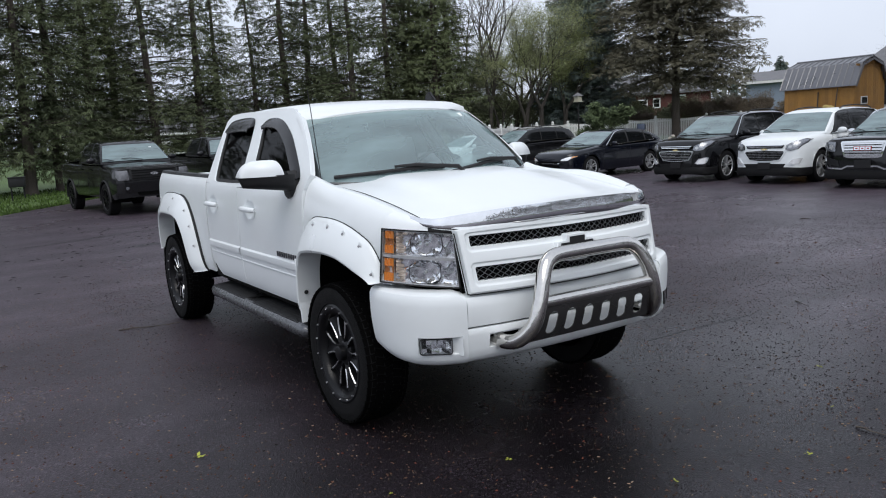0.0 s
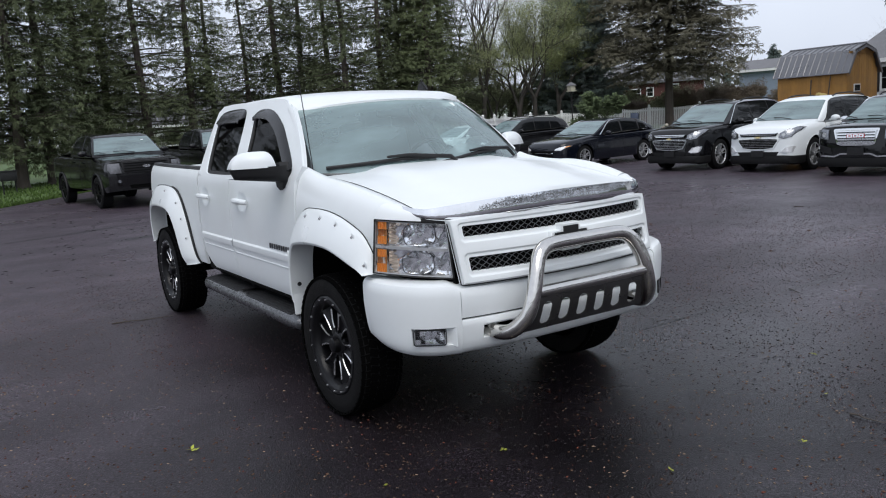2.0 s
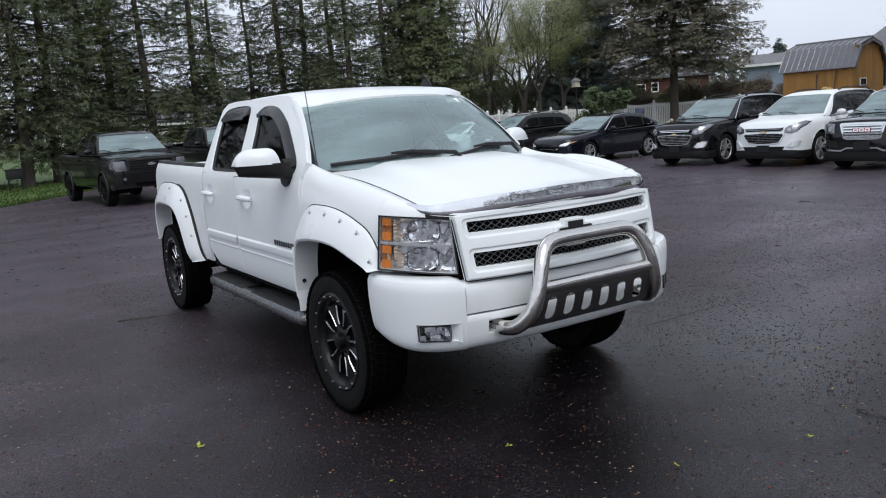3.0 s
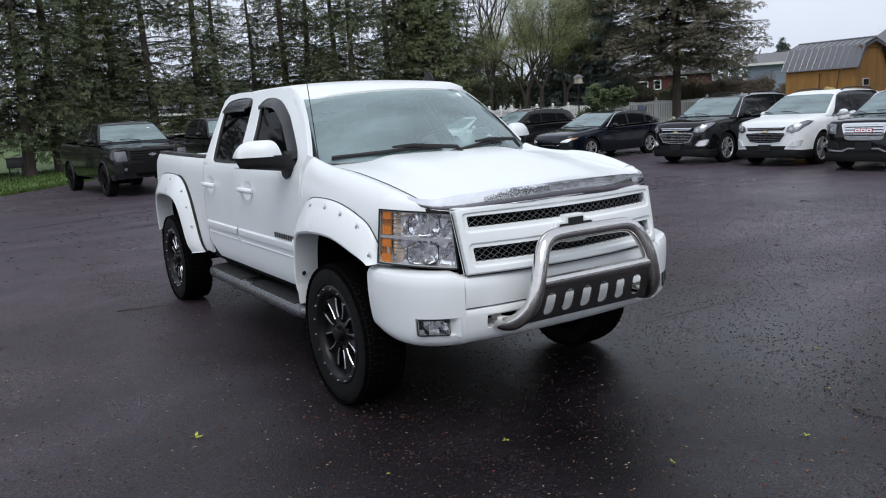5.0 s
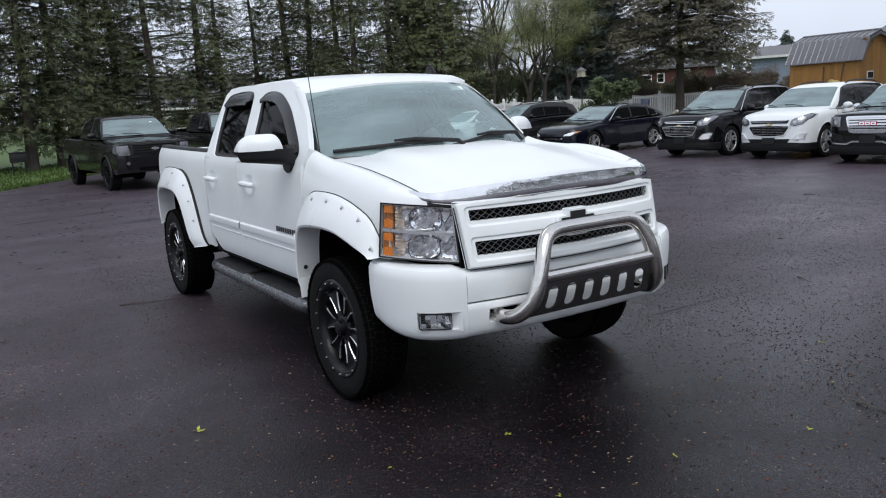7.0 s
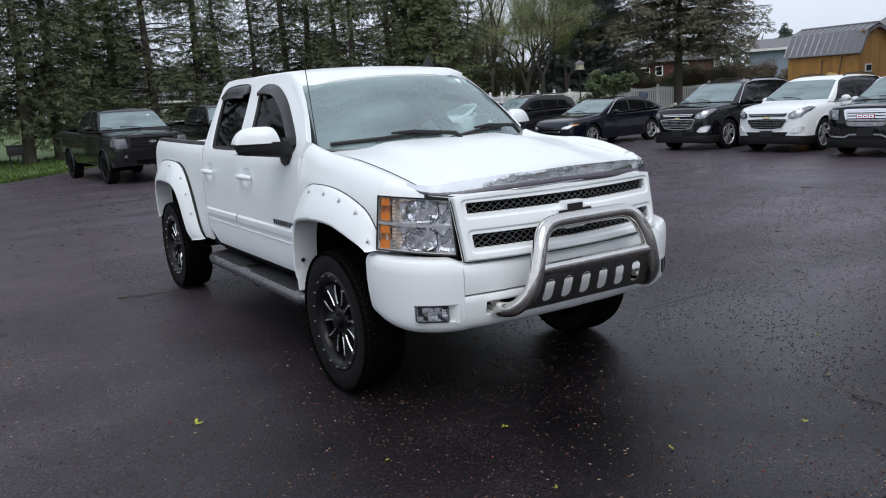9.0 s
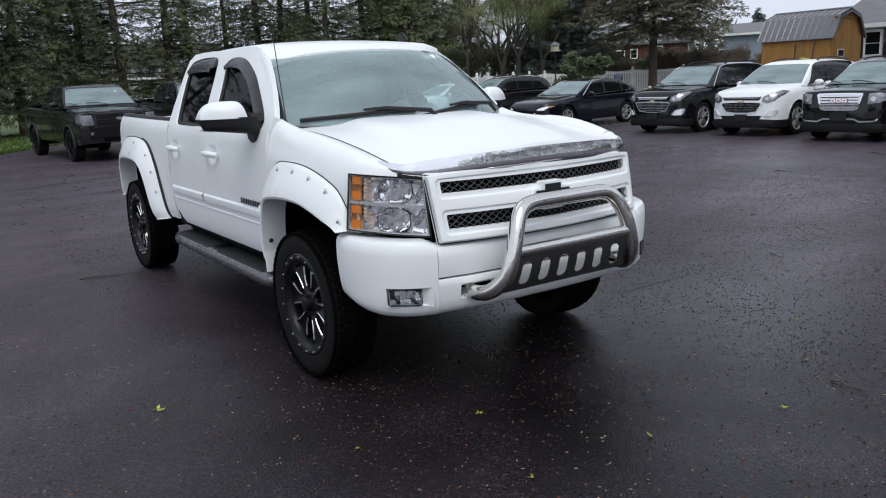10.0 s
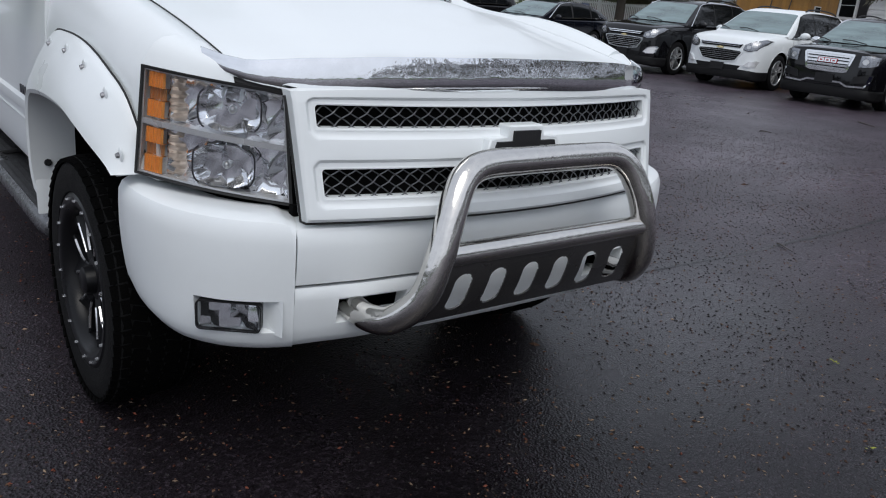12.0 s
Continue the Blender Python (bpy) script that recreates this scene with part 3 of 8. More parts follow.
    # fender flares with pockets and bolts
    for nm, yc, outer, inner in (
            ("front", 0.0,
             [(0.52, 0.545), (0.50, 0.75), (0.455, 0.95), (0.375, 1.11), (0.25, 1.198), (0.10, 1.212), (-0.08, 1.206), (-0.24, 1.182), (-0.37, 1.147), (-0.46, 1.105), (-0.52, 1.035), (-0.553, 0.965), (-0.567, 0.912)],
             [(0.42, 0.545), (0.405, 0.72), (0.365, 0.88), (0.305, 0.98), (0.20, 1.005), (0.08, 1.015), (-0.06, 1.018), (-0.20, 1.010), (-0.32, 0.985), (-0.41, 0.955), (-0.465, 0.935), (-0.505, 0.920), (-0.535, 0.906)]),
            ("rear", 3.645,
             [(-0.88, 0.575), (-0.84, 0.66), (-0.79, 0.80), (-0.72, 0.98), (-0.61, 1.13), (-0.46, 1.21), (-0.24, 1.235), (0.02, 1.235), (0.26, 1.215), (0.42, 1.15), (0.50, 1.02), (0.54, 0.85), (0.56, 0.66)],
             [(-0.72, 0.560), (-0.69, 0.66), (-0.645, 0.78), (-0.585, 0.90), (-0.50, 0.985), (-0.38, 1.03), (-0.20, 1.045), (0.02, 1.045), (0.20, 1.03), (0.33, 0.99), (0.40, 0.90), (0.44, 0.78), (0.46, 0.66)])):
        o3 = spline([(a, b, 0) for a, b in outer], 49)
        i3 = spline([(a, b, 0) for a, b in inner], 49)
        bm = bmesh.new()
        rows = []
        for k, (o, i) in enumerate(zip(o3, i3)):
            # the pinch follows the fender towards the lamp
            pin = 0.05 * max(0.0, min(1.0, (-0.30 - o.x) / 0.34)) ** 2 if nm == "front" else 0.05 * max(0.0, (yc + o.x - 3.2) / 1.12) ** 2
            row = []
            for f, w in ((0.0, 0.002), (0.03, 0.016), (0.12, 0.030), (0.35, 0.055), (0.70, 0.085), (0.93, 0.095), (1.0, 0.088), (1.0, 0.04), (1.0, -0.06)):
                q = o.lerp(i, f)
                row.append(Vector((s * (side_x(min(q.y, 1.3)) - pin + w), yc + q.x, q.y)))
            rows.append(row)
        grid(bm, rows)
        rim_in(bm, 0.01)
        flare = part(nm + "_fender_flare", bm, WHITE_FLARE, truck, "white fender flare with bolt pockets")
        spots = (4.6, 5.9, 7.2, 8.6, 10.9) if nm == "front" else (2.1, 3.1, 4.2, 6.0, 8.0)
        for sp in spots:
            k = sp / 12 * 48
            o, i = o3[int(k)], i3[int(k)]
            pin = 0.05 * max(0.0, min(1.0, (-0.30 - o.x) / 0.34)) ** 2 if nm == "front" else 0.0
            q = o.lerp(i, 0.22 if sp < 10 else 0.45)
            x = side_x(min(q.y, 1.3)) - pin + (0.040 if sp < 10 else 0.062)
            bm = bmesh.new()
            ball(bm, (s * (x - 0.002), yc + q.x, q.y), 0.021, (0.14, 1.0, 1.0), 12, 6)
            part("bolt_pocket", bm, WHITE_FLARE, flare)
            bm = bmesh.new()
            rod(bm, (s * x, yc + q.x, q.y), (s * (x + 0.009), yc + q.x, q.y - 0.002), 0.0085, 0.006, 8)
            part("bolt", bm, STEP_BAR, flare)
        # thin black edging where the flare meets the body
        bm = bmesh.new()
        tube(bm, [r[0] + Vector((s * 0.004, 0, 0)) for r in rows], 0.0032, 5)
        part("flare_edging", bm, SEAL, flare)
        if nm == "rear":
            # black strip stands in for the shade where the flare leaves the body
            bm = bmesh.new()
            strip = []
            for k, r in enumerate(rows[:23]):
                out_ = (o3[k] - i3[k]).normalized()
                wd = 0.046 - 0.036 * k / 22 + 0.030 * math.sin(math.pi * k / 22)
                strip.append([r[0] + Vector((s * 0.006, 0, 0)), r[0] + Vector((s * 0.012, out_.x * wd * 0.6, out_.y * wd * 0.6)), r[0] + Vector((s * 0.003, out_.x * wd, out_.y * wd))])
            grid(bm, strip)
            rim_in(bm, 0.004)
            part("flare_gasket", bm, SEAL, flare, "dark strip in place of shade at the leading edge of the flare")
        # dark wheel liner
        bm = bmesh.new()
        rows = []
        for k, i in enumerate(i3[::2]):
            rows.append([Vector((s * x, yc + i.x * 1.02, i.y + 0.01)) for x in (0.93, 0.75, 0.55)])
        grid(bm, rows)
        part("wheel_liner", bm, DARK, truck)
    # inner white leg of the front flare that closes the gap to the rocker
    bm = bmesh.new()
    box(bm, (0.10, 0.012, 0.40), (s * 0.955, 0.425, 0.74), Euler((radians(-6), 0, 0)).to_matrix(), 0.004)
    part("flare_leg", bm, WHITE_FLARE, truck)
    bm = bmesh.new()
    rod(bm, (s * 0.962, 0.412, 0.73), (s * 0.962, 0.395, 0.73), 0.016, 0.012, 8)
    part("flare_bolt", bm, BLACK_PLASTIC, truck)

    # rocker and running board
    bm = bmesh.new()
    box(bm, (0.10, 2.05, 0.07), (s * 0.84, 1.5, 0.60), bevel=0.012)
    part("rocker_panel", bm, FRAME_BLACK, truck)
    bm = bmesh.new()
    tube(bm, [(s * 0.90, 2.50, 0.452), (s * 0.93, 2.46, 0.456)] + [(s * 0.942, y, 0.458) for y in steps(2.38, 0.58, 8)] + [(s * 0.935, 0.50, 0.456), (s * 0.90, 0.46, 0.452)], [0.020, 0.040] + [0.048] * 9 + [0.042, 0.020], 14)
    board = part("running_board", bm, STEP_TUBE, truck, "oval step tube with a worn black finish")
    bm = bmesh.new()
    box(bm, (0.17, 1.90, 0.04), (s * 0.858, 1.48, 0.474), bevel=0.012)
    part("step_deck", bm, STEP_PAD, board)
    for yc, ln in ((2.03, 0.78), (1.02, 0.86)):
        bm = bmesh.new()
        box(bm, (0.165, ln, 0.020), (s * 0.884, yc, 0.504), Euler((0, radians(5 * s), 0)).to_matrix(), 0.006)
        part("step_pad", bm, STEP_PAD, board)
        for k in range(6):
            bm = bmesh.new()
            box(bm, (0.010, ln - 0.05, 0.006), (s * (0.822 + 0.025 * k), yc, 0.517 - 0.002 * k))
            part("rib", bm, STEP_PAD, board)
    for yc in (0.72, 1.5, 2.25):
        bm = bmesh.new()
        box(bm, (0.30, 0.05, 0.035), (s * 0.74, yc, 0.52), Euler((0, radians(-20 * s), 0)).to_matrix(), 0.005)
        part("step_bracket", bm, FRAME_BLACK, board)

    # door mirror: white cap over a black arm
    ym, xm = (0.20, -0.045) if s > 0 else (0.0, 0.0)
    bm = bmesh.new()
    cap = []
    for k in range(25):
        u = 0.5 - 0.5 * math.cos(math.pi * k / 24)
        x = 0.990 + xm + 0.245 * u
        e = 7.0 if u < 0.5 else 2.7
        hgt = 0.100 * (max(0.0, 1 - abs(2 * u - 1.0) ** e)) ** 0.5
        cap.append([Vector((s * x, 0.575 + ym + 0.10 * u - 0.085 * math.cos(a) * (0.6 + 0.4 * math.sin(math.pi * u)), 1.450 + hgt * abs(math.sin(a)) ** 0.75)) for a in (math.pi * q / 14 for q in range(15))])
    grid(bm, cap)
    bmesh.ops.remove_doubles(bm, verts=bm.verts[:], dist=0.002)
    mirror = part("door_mirror", bm, WHITE, truck, "white capped door mirror")
    bm = bmesh.new()
    low = []
    for k in range(13):
        u = k / 12
        x = 0.93 + xm + 0.308 * u
        d = 0.088 * (max(0.05, 1 - abs(2 * u - 0.8) ** 3)) ** 0.5
        drop = 0.108 - 0.040 * u if k < 12 else 0.012
        low.append([Vector((s * x, 0.575 + ym + 0.10 * u - d * math.cos(a), 1.456 - drop * abs(math.sin(a)) ** 0.5)) for a in (math.pi * q / 10 for q in range(11))])
    grid(bm, low)
    plate(bm, [(0.60, 1.475), (0.572, 1.44), (0.552, 1.39), (0.552, 1.345), (0.575, 1.312), (0.62, 1.298), (0.668, 1.318), (0.692, 1.37), (0.698, 1.42), (0.68, 1.462)], 0.06, lambda u, v, d: Vector((s * (0.885 + d), u + ym, v)))
    box(bm, (0.21, 0.012, 0.09), (s * (1.10 + xm), 0.685 + ym, 1.455), Euler((0, 0, radians(20 * s))).to_matrix(), 0.004)
    part("mirror_base", bm, BLACK_PLASTIC, mirror, "black plastic mirror housing")
    bm = bmesh.new()
    box(bm, (0.19, 0.006, 0.10), (s * (1.10 + xm), 0.70 + ym, 1.455), Euler((0, 0, radians(20 * s))).to_matrix(), 0.004)
    part("mirror_glass", bm, CHROME, mirror)

    # bumper wing with the fog lamp opening
    half = spline([(x, y, 0) for x, y in BUMPER_PLAN], 64)
    wing = [p for p in half if p.x <= -0.684]
    wing.append(Vector((-0.684, -0.961, 0)))
    lens, acc = [0.0], 0.0
    for a, b in zip(wing, wing[1:]):
        acc += (b - a).length
        lens.append(acc)

    def along(d):
        for (a, la), (b, lb) in zip(zip(wing, lens), zip(wing[1:], lens[1:])):
            if d <= lb + 1e-9:
                return a.lerp(b, (d - la) / max(lb - la, 1e-6))
        return wing[-1].copy()

    def normal_at(d):
        t = (along(min(acc, d + 0.01)) - along(max(0, d - 0.01))).normalized()
        return Vector((t.y, -t.x, 0)) if (Vector((t.y, -t.x, 0)).y < 0 or Vector((t.y, -t.x, 0)).x < 0) else Vector((-t.y, t.x, 0))

    fog_a, fog_b = acc - 0.262, acc - 0.032
    ds = sorted(set(steps(0, fog_a, 16) + steps(fog_a, fog_b, 8) + steps(fog_b, acc, 6)))
    wing_prof = [(0.884, 0.15), (0.888, 0.055), (0.886, 0.03), (0.876, 0.012), (0.855, 0.002), (0.82, 0.0), (0.76, 0.0), (0.70, 0.004), (0.655, 0.008), (0.61, 0.012), (0.565, 0.018), (0.537, 0.026), (0.512, 0.044), (0.496, 0.08), (0.494, 0.13)]
    rows = []
    for d in ds:
        p, nn = along(d), normal_at(d)
        # the top edge drops a little towards the middle, the lower corner rises at the wheel
        edge = max(0.0, 1 - d / 0.35)
        row = []
        for z, inset in wing_prof:
            near = max(0.0, (d - acc + 0.07) / 0.07)
            zz = z - ((0.015 * d / acc + 0.020 * near ** 2.5 * (z - 0.8) / 0.088) if z > 0.8 else 0)
            if z < 0.7:
                zz += 0.055 * edge ** 2 * (0.7 - z) / 0.19
            row.append(Vector(((p.x - nn.x * inset) * (1 if s < 0 else -1), p.y - nn.y * inset, zz)))
        rows.append(row)
    bm = bmesh.new()
    grid(bm, rows, skip=lambda i, j: fog_a - 1e-6 <= ds[i] < fog_b - 1e-6 and 8 <= j < 10)
    orient(bm, (s * 0.6, -1, 0))
    rim_in(bm, 0.035)
    wing_ob = part("bumper_wing", bm, WHITE, truck)
    pa, pb = along(fog_a), along(fog_b)
    sgn = 1 if s < 0 else -1
    fa, fb = Vector((pa.x * sgn, pa.y, 0)), Vector((pb.x * sgn, pb.y, 0))
    tdir = (fb - fa).normalized()
    nrm = Vector((tdir.y, -tdir.x, 0))
    if nrm.y > 0:
        nrm = -nrm
    hole = (fb - fa).length
    fw = hole - 0.040
    mid = fa + tdir * (fw / 2) + nrm * 0.004
    bm = bmesh.new()
    plate(bm, rounded(fw * 0.86, 0.076, 0.012), 0.02, lambda u, v, dd: mid + tdir * u + Vector((0, 0, 0.608 + v)) - nrm * (0.028 + dd))
    fog = part("fog_lamp", bm, REFLECTOR, wing_ob, "rectangular chrome fog lamp")
    # facets of the reflector, deepest in the middle
    bm = bmesh.new()
    cells = []
    for iu in range(7):
        u = -0.40 + 0.80 * iu / 6
        cells.append([mid + tdir * (u * fw) + Vector((0, 0, 0.608 + 0.034 * (-1 + 2 * jv / 3))) - nrm * (0.010 + 0.008 * (1 - (2.3 * u) ** 2) + 0.011 * math.sin(iu * 1.9 + jv * 0.9)) for jv in range(4)])
    grid(bm, cells)
    part("reflector_facets", bm, BOWL, fog, "", 30)
    bm = bmesh.new()
    outl = rounded(fw * 0.89, 0.080, 0.014)
    inn = rounded(fw * 0.86, 0.074, 0.012)
    grid(bm, [[mid + tdir * u + Vector((0, 0, 0.608 + v)) + nrm * dd for u, v in loop] for loop, dd in ((outl, -0.02), (outl, 0.002), (inn, 0.002), (inn, -0.012))], close=True)
    part("fog_bezel", bm, BLACK_PLASTIC, fog)
    bm = bmesh.new()
    bm.faces.new([bm.verts.new(mid + tdir * u + Vector((0, 0, 0.608 + v)) - nrm * 0.001) for u, v in inn])
    part("fog_glass", bm, CLEAR, fog)
    # the recess beside the lamp runs out to the bumper's skin
    bm = bmesh.new()
    grid(bm, [[mid + tdir * u + Vector((0, 0, 0.608 + v)) - nrm * d for v in (-0.05, 0.05)] for u, d in ((fw * 0.44, 0.030), (fw * 0.52, 0.028), (fw * 0.62, 0.018), (fw * 0.5 + 0.044, 0.004))])
    part("fog_recess", bm, WHITE_FLARE, wing_ob)
    bm = bmesh.new()
    box(bm, (fw * 1.1, 0.01, 0.14), mid - nrm * 0.05 + Vector((0, 0, 0.608)), Euler((0, 0, math.atan2(tdir.y, tdir.x))).to_matrix())
    part("fog_backing", bm, WHITE_FLARE, fog)

    # headlamp: two storeys, amber outside
    def lamp(u, v, d=0.0):
        """u from outside to inside, v from below to the top, d behind the lens."""
        ob_, ib_ = Vector((-0.945, -0.555, 0.915)), Vector((-0.636, -0.845, 0.872))
        ot_, it_ = Vector((-0.925, -0.575, 1.195)), Vector((-0.655, -0.835, 1.164))
        p = ob_.lerp(ib_, u).lerp(ot_.lerp(it_, u), v)
        n_ = Vector((-0.64, -0.76, 0.06)).normalized()
        p = p + n_ * (0.035 * math.sin(math.pi * min(1, max(0, u))) - d)
        return Vector((p.x * sgn, p.y, p.z))

    # the fender's nose, from the hood line to the top of the lamp
    bm = bmesh.new()
    rows = []
    for k in range(13):
        t = k / 12
        y = -0.595 - 0.150 * t
        a = Vector((s * 0.768, y, smooth_lerp(HOOD_Z, y)))
        b = lamp(0.0 + 0.66 * t, 1.0, 0.004)
        row = []
        for q in range(7):
            f = q / 6
            pnt = a.lerp(b, f)
            pnt.z += (0.030 * (1 - t) + 0.008) * math.sin(math.pi * f)
            pnt.x += s * 0.028 * math.sin(math.pi * f) * (1 - t)
            row.append(pnt)
        rows.append(row)
    grid(bm, rows)
    orient(bm, (s * 0.3, -0.3, 1))
    rim_in(bm, 0.015)
    part("fender_nose", bm, WHITE, truck)
    bm = bmesh.new()
    pleats = [0, 0.001, 0.02] + [0.02 + 0.96 * k / 15 for k in range(1, 15)] + [0.98, 0.999, 1]
    levels = [0, 0.001, 0.02] + [0.02 + 0.96 * k / 8 for k in range(1, 8)] + [0.98, 0.999, 1]
    grid(bm, [[lamp(u, v, (0.046 + 0.014 * (-1) ** iu + 0.020 * math.sin(iu * 2.3 + jv * 1.9)) if 0.001 < u < 0.999 and 0.001 < v < 0.999 else 0.012) for jv, v in enumerate(levels)] for iu, u in enumerate(pleats)])
    head = part("headlight", bm, BOWL, truck, "two-storey headlight with amber indicators", 75)
    bm = bmesh.new()
    lo = [lamp(u, v, -0.004) for u, v in [(k / 10, 0) for k in range(10)] + [(1, k / 6) for k in range(6)] + [(1 - k / 10, 1) for k in range(10)] + [(0, 1 - k / 6) for k in range(6)]]
    li = [lamp(0.020 + 0.960 * u, 0.026 + 0.948 * v, -0.002) for u, v in [(k / 10, 0) for k in range(10)] + [(1, k / 6) for k in range(6)] + [(1 - k / 10, 1) for k in range(10)] + [(0, 1 - k / 6) for k in range(6)]]
    lb = [lamp(u, v, 0.03) for u, v in [(k / 10, 0) for k in range(10)] + [(1, k / 6) for k in range(6)] + [(1 - k / 10, 1) for k in range(10)] + [(0, 1 - k / 6) for k in range(6)]]
    grid(bm, [lb, lo, li], close=True)
    part("lamp_seal", bm, SEAL, head)
    bm = bmesh.new()
    grid(bm, [[lamp(u, v) for v in steps(0, 1, 8)] for u in steps(0, 1, 12)])
    ln = part("lens", bm, CLEAR, head)
    ln.visible_shadow = False
    bm = bmesh.new()
    grid(bm, [[lamp(u, v, d) for v, d in ((0.47, 0.07), (0.478, 0.006), (0.53, 0.006), (0.538, 0.07))] for u in steps(0.02, 0.98, 12)])
    part("divider", bm, LAMP_TRIM, head, "bright grey lamp divider")
    bm = bmesh.new()
    around = [(k / 10, 0) for k in range(10)] + [(1, k / 6) for k in range(6)] + [(1 - k / 10, 1) for k in range(10)] + [(0, 1 - k / 6) for k in range(6)]
    grid(bm, [[lamp(m_ + (1 - 2 * m_) * u, n_ + (1 - 2 * n_) * v, d) for u, v in around] for m_, n_, d in ((0.018, 0.024, 0.003), (0.030, 0.040, 0.004), (0.036, 0.048, 0.045))], close=True)
    part("lamp_frame", bm, LAMP_TRIM, head, "bright grey frame inside the lamp")
    for v0, v1 in ((0.04, 0.46), (0.55, 0.96)):
        third = (v1 - v0) / 3
        for a, b, mt in ((v0, v0 + 1.15 * third, AMBER), (v0 + 1.15 * third, v0 + 1.95 * third, AMBER_DULL), (v0 + 1.95 * third, v1, AMBER)):
            bm = bmesh.new()
            grid(bm, [[lamp(u, v, d + 0.0025 * (-1) ** iu) for v, d in ((a, 0.05), (a + 0.004, 0.008 if mt is AMBER else 0.02), (b - 0.004, 0.008 if mt is AMBER else 0.02), (b, 0.05))] for iu, u in enumerate(steps(0.050, 0.180, 10))])
            part("indicator", bm, mt, head, "amber indicator")
        bm = bmesh.new()
        vs_ = steps(v0, v1, 12)
        grid(bm, [[lamp(u, v, 0.026 + 0.006 * (-1) ** jv + 0.05 * (u - 0.2) ** 2 / 0.02) for jv, v in enumerate(vs_)] for u in steps(0.20, 0.335, 5)])
        part("side_reflector", bm, material("warm_reflector", (0.90, 0.80, 0.70), 0.14, 0.7, bump=0.02) if "warm_reflector" not in bpy.data.materials else bpy.data.materials["warm_reflector"], head)
        vc = (v0 + v1) / 2
        cu = 0.58 if v0 < 0.3 else 0.62
        cpos = lamp(cu, vc, 0.040)
        ax = (lamp(cu, vc, 0.0) - cpos).normalized()
        q = ax.to_track_quat("X", "Z").to_matrix().to_4x4()
        bm = bmesh.new()
        def oval(depth, rad, n=12, e=0.6):
            res = []
            for k in range(n):
                a = 2 * math.pi * (k + 0.5) / n
                flute = 0.0045 * (-1) ** (k // 2) * rad / 0.06
                res.append(Vector((depth + flute, rad * 1.32 * math.copysign(abs(math.cos(a)) ** e, math.cos(a)), rad * 0.90 * math.copysign(abs(math.sin(a)) ** e, math.sin(a)))))
            return res


        grid(bm, [oval(d, r, 36, 0.8) for d, r in ((-0.040, 0.003), (-0.038, 0.014), (-0.032, 0.026), (-0.021, 0.038), (-0.007, 0.048), (0.009, 0.056), (0.024, 0.061))], close=True)
        bmesh.ops.transform(bm, matrix=Matrix.Translation(cpos) @ q, verts=bm.verts[:])
        part("bowl", bm, BOWL, head, "chrome lamp bowl", 70)
        bm = bmesh.new()
        for side in (0.0, math.pi):
            arc = []
            for k in range(13):
                a = side + (-0.85 + 1.7 * k / 12)
                arc.append((0.027, 0.080 * math.copysign(abs(math.cos(a)) ** 0.55, math.cos(a)), 0.055 * math.copysign(abs(math.sin(a)) ** 0.55, math.sin(a))))
            tube(bm, arc, 0.0025, 6)
            bmesh.ops.transform(bm, matrix=Matrix.Translation(cpos) @ q, verts=bm.verts[:])
            part("bowl_ring", bm, BADGE, head)
            bm = bmesh.new()
        ball(bm, cpos + ax * 0.0, 0.011, u=12, v=8)
        rod(bm, cpos - ax * 0.02, cpos + ax * 0.0, 0.009, 0.009, 10)
        part("bulb", bm, ALLOY, head)

# bumper middle: an upper band and a lower valance with tow openings
def front_y(x):
    pts = [(-x0, y0) for x0, y0 in BUMPER_PLAN][::-1]
    return lerp(pts, abs(x))


xs = sorted(set(steps(-0.678, -0.56, 4) + steps(-0.56, -0.36, 6) + steps(-0.36, 0.36, 16) + steps(0.36, 0.56, 6) + steps(0.56, 0.678, 4)))
band = [(0.850, 0.17), (0.852, 0.075), (0.850, 0.035), (0.842, 0.014), (0.825, 0.004), (0.79, 0.0), (0.73, 0.003), (0.696, 0.008), (0.690, 0.022)]
bm = bmesh.new()
grid(bm, [[Vector((x, front_y(x) + d, z)) for z, d in band] for x in xs])
orient(bm, (0, -1, 0))
rim_in(bm, 0.03)
part("bumper_middle", bm, WHITE, truck)
valance = [(0.686, 0.030), (0.685, 0.014), (0.676, 0.008), (0.650, 0.008), (0.610, 0.014), (0.575, 0.020), (0.54, 0.028), (0.514, 0.046), (0.498, 0.08), (0.494, 0.13)]
bm = bmesh.new()
grid(bm, [[Vector((x, front_y(x) + d, z)) for z, d in valance] for x in xs],
     skip=lambda i, j: 3 <= j < 5 and (-0.5601 < xs[i] < -0.3601 or 0.3599 < xs[i] < 0.5599))
orient(bm, (0, -1, 0))
rim_in(bm, 0.05)
part("lower_valance", bm, WHITE, truck)
# near-black boxes in place of the shaded hollow behind the bumper
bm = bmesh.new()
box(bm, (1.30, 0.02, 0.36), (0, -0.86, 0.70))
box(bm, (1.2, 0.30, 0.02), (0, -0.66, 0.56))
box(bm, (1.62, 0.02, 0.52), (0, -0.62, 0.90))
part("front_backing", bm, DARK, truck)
for s in (-1, 1):
    bm = bmesh.new()
    tube(bm, [(s * 0.681, front_y(0.681) + d + 0.006, z) for z, d in ((0.85, 0.03), (0.82, 0.002), (0.74, 0.002), (0.65, 0.006), (0.56, 0.018), (0.51, 0.05))], 0.0032, 6)
    part("bumper_seam", bm, SEAL, truck)

# grille: white frame with two slots
def grille_y(x, z):
    return -0.988 + 0.22 * x * x + (z - 1.14) * 0.22


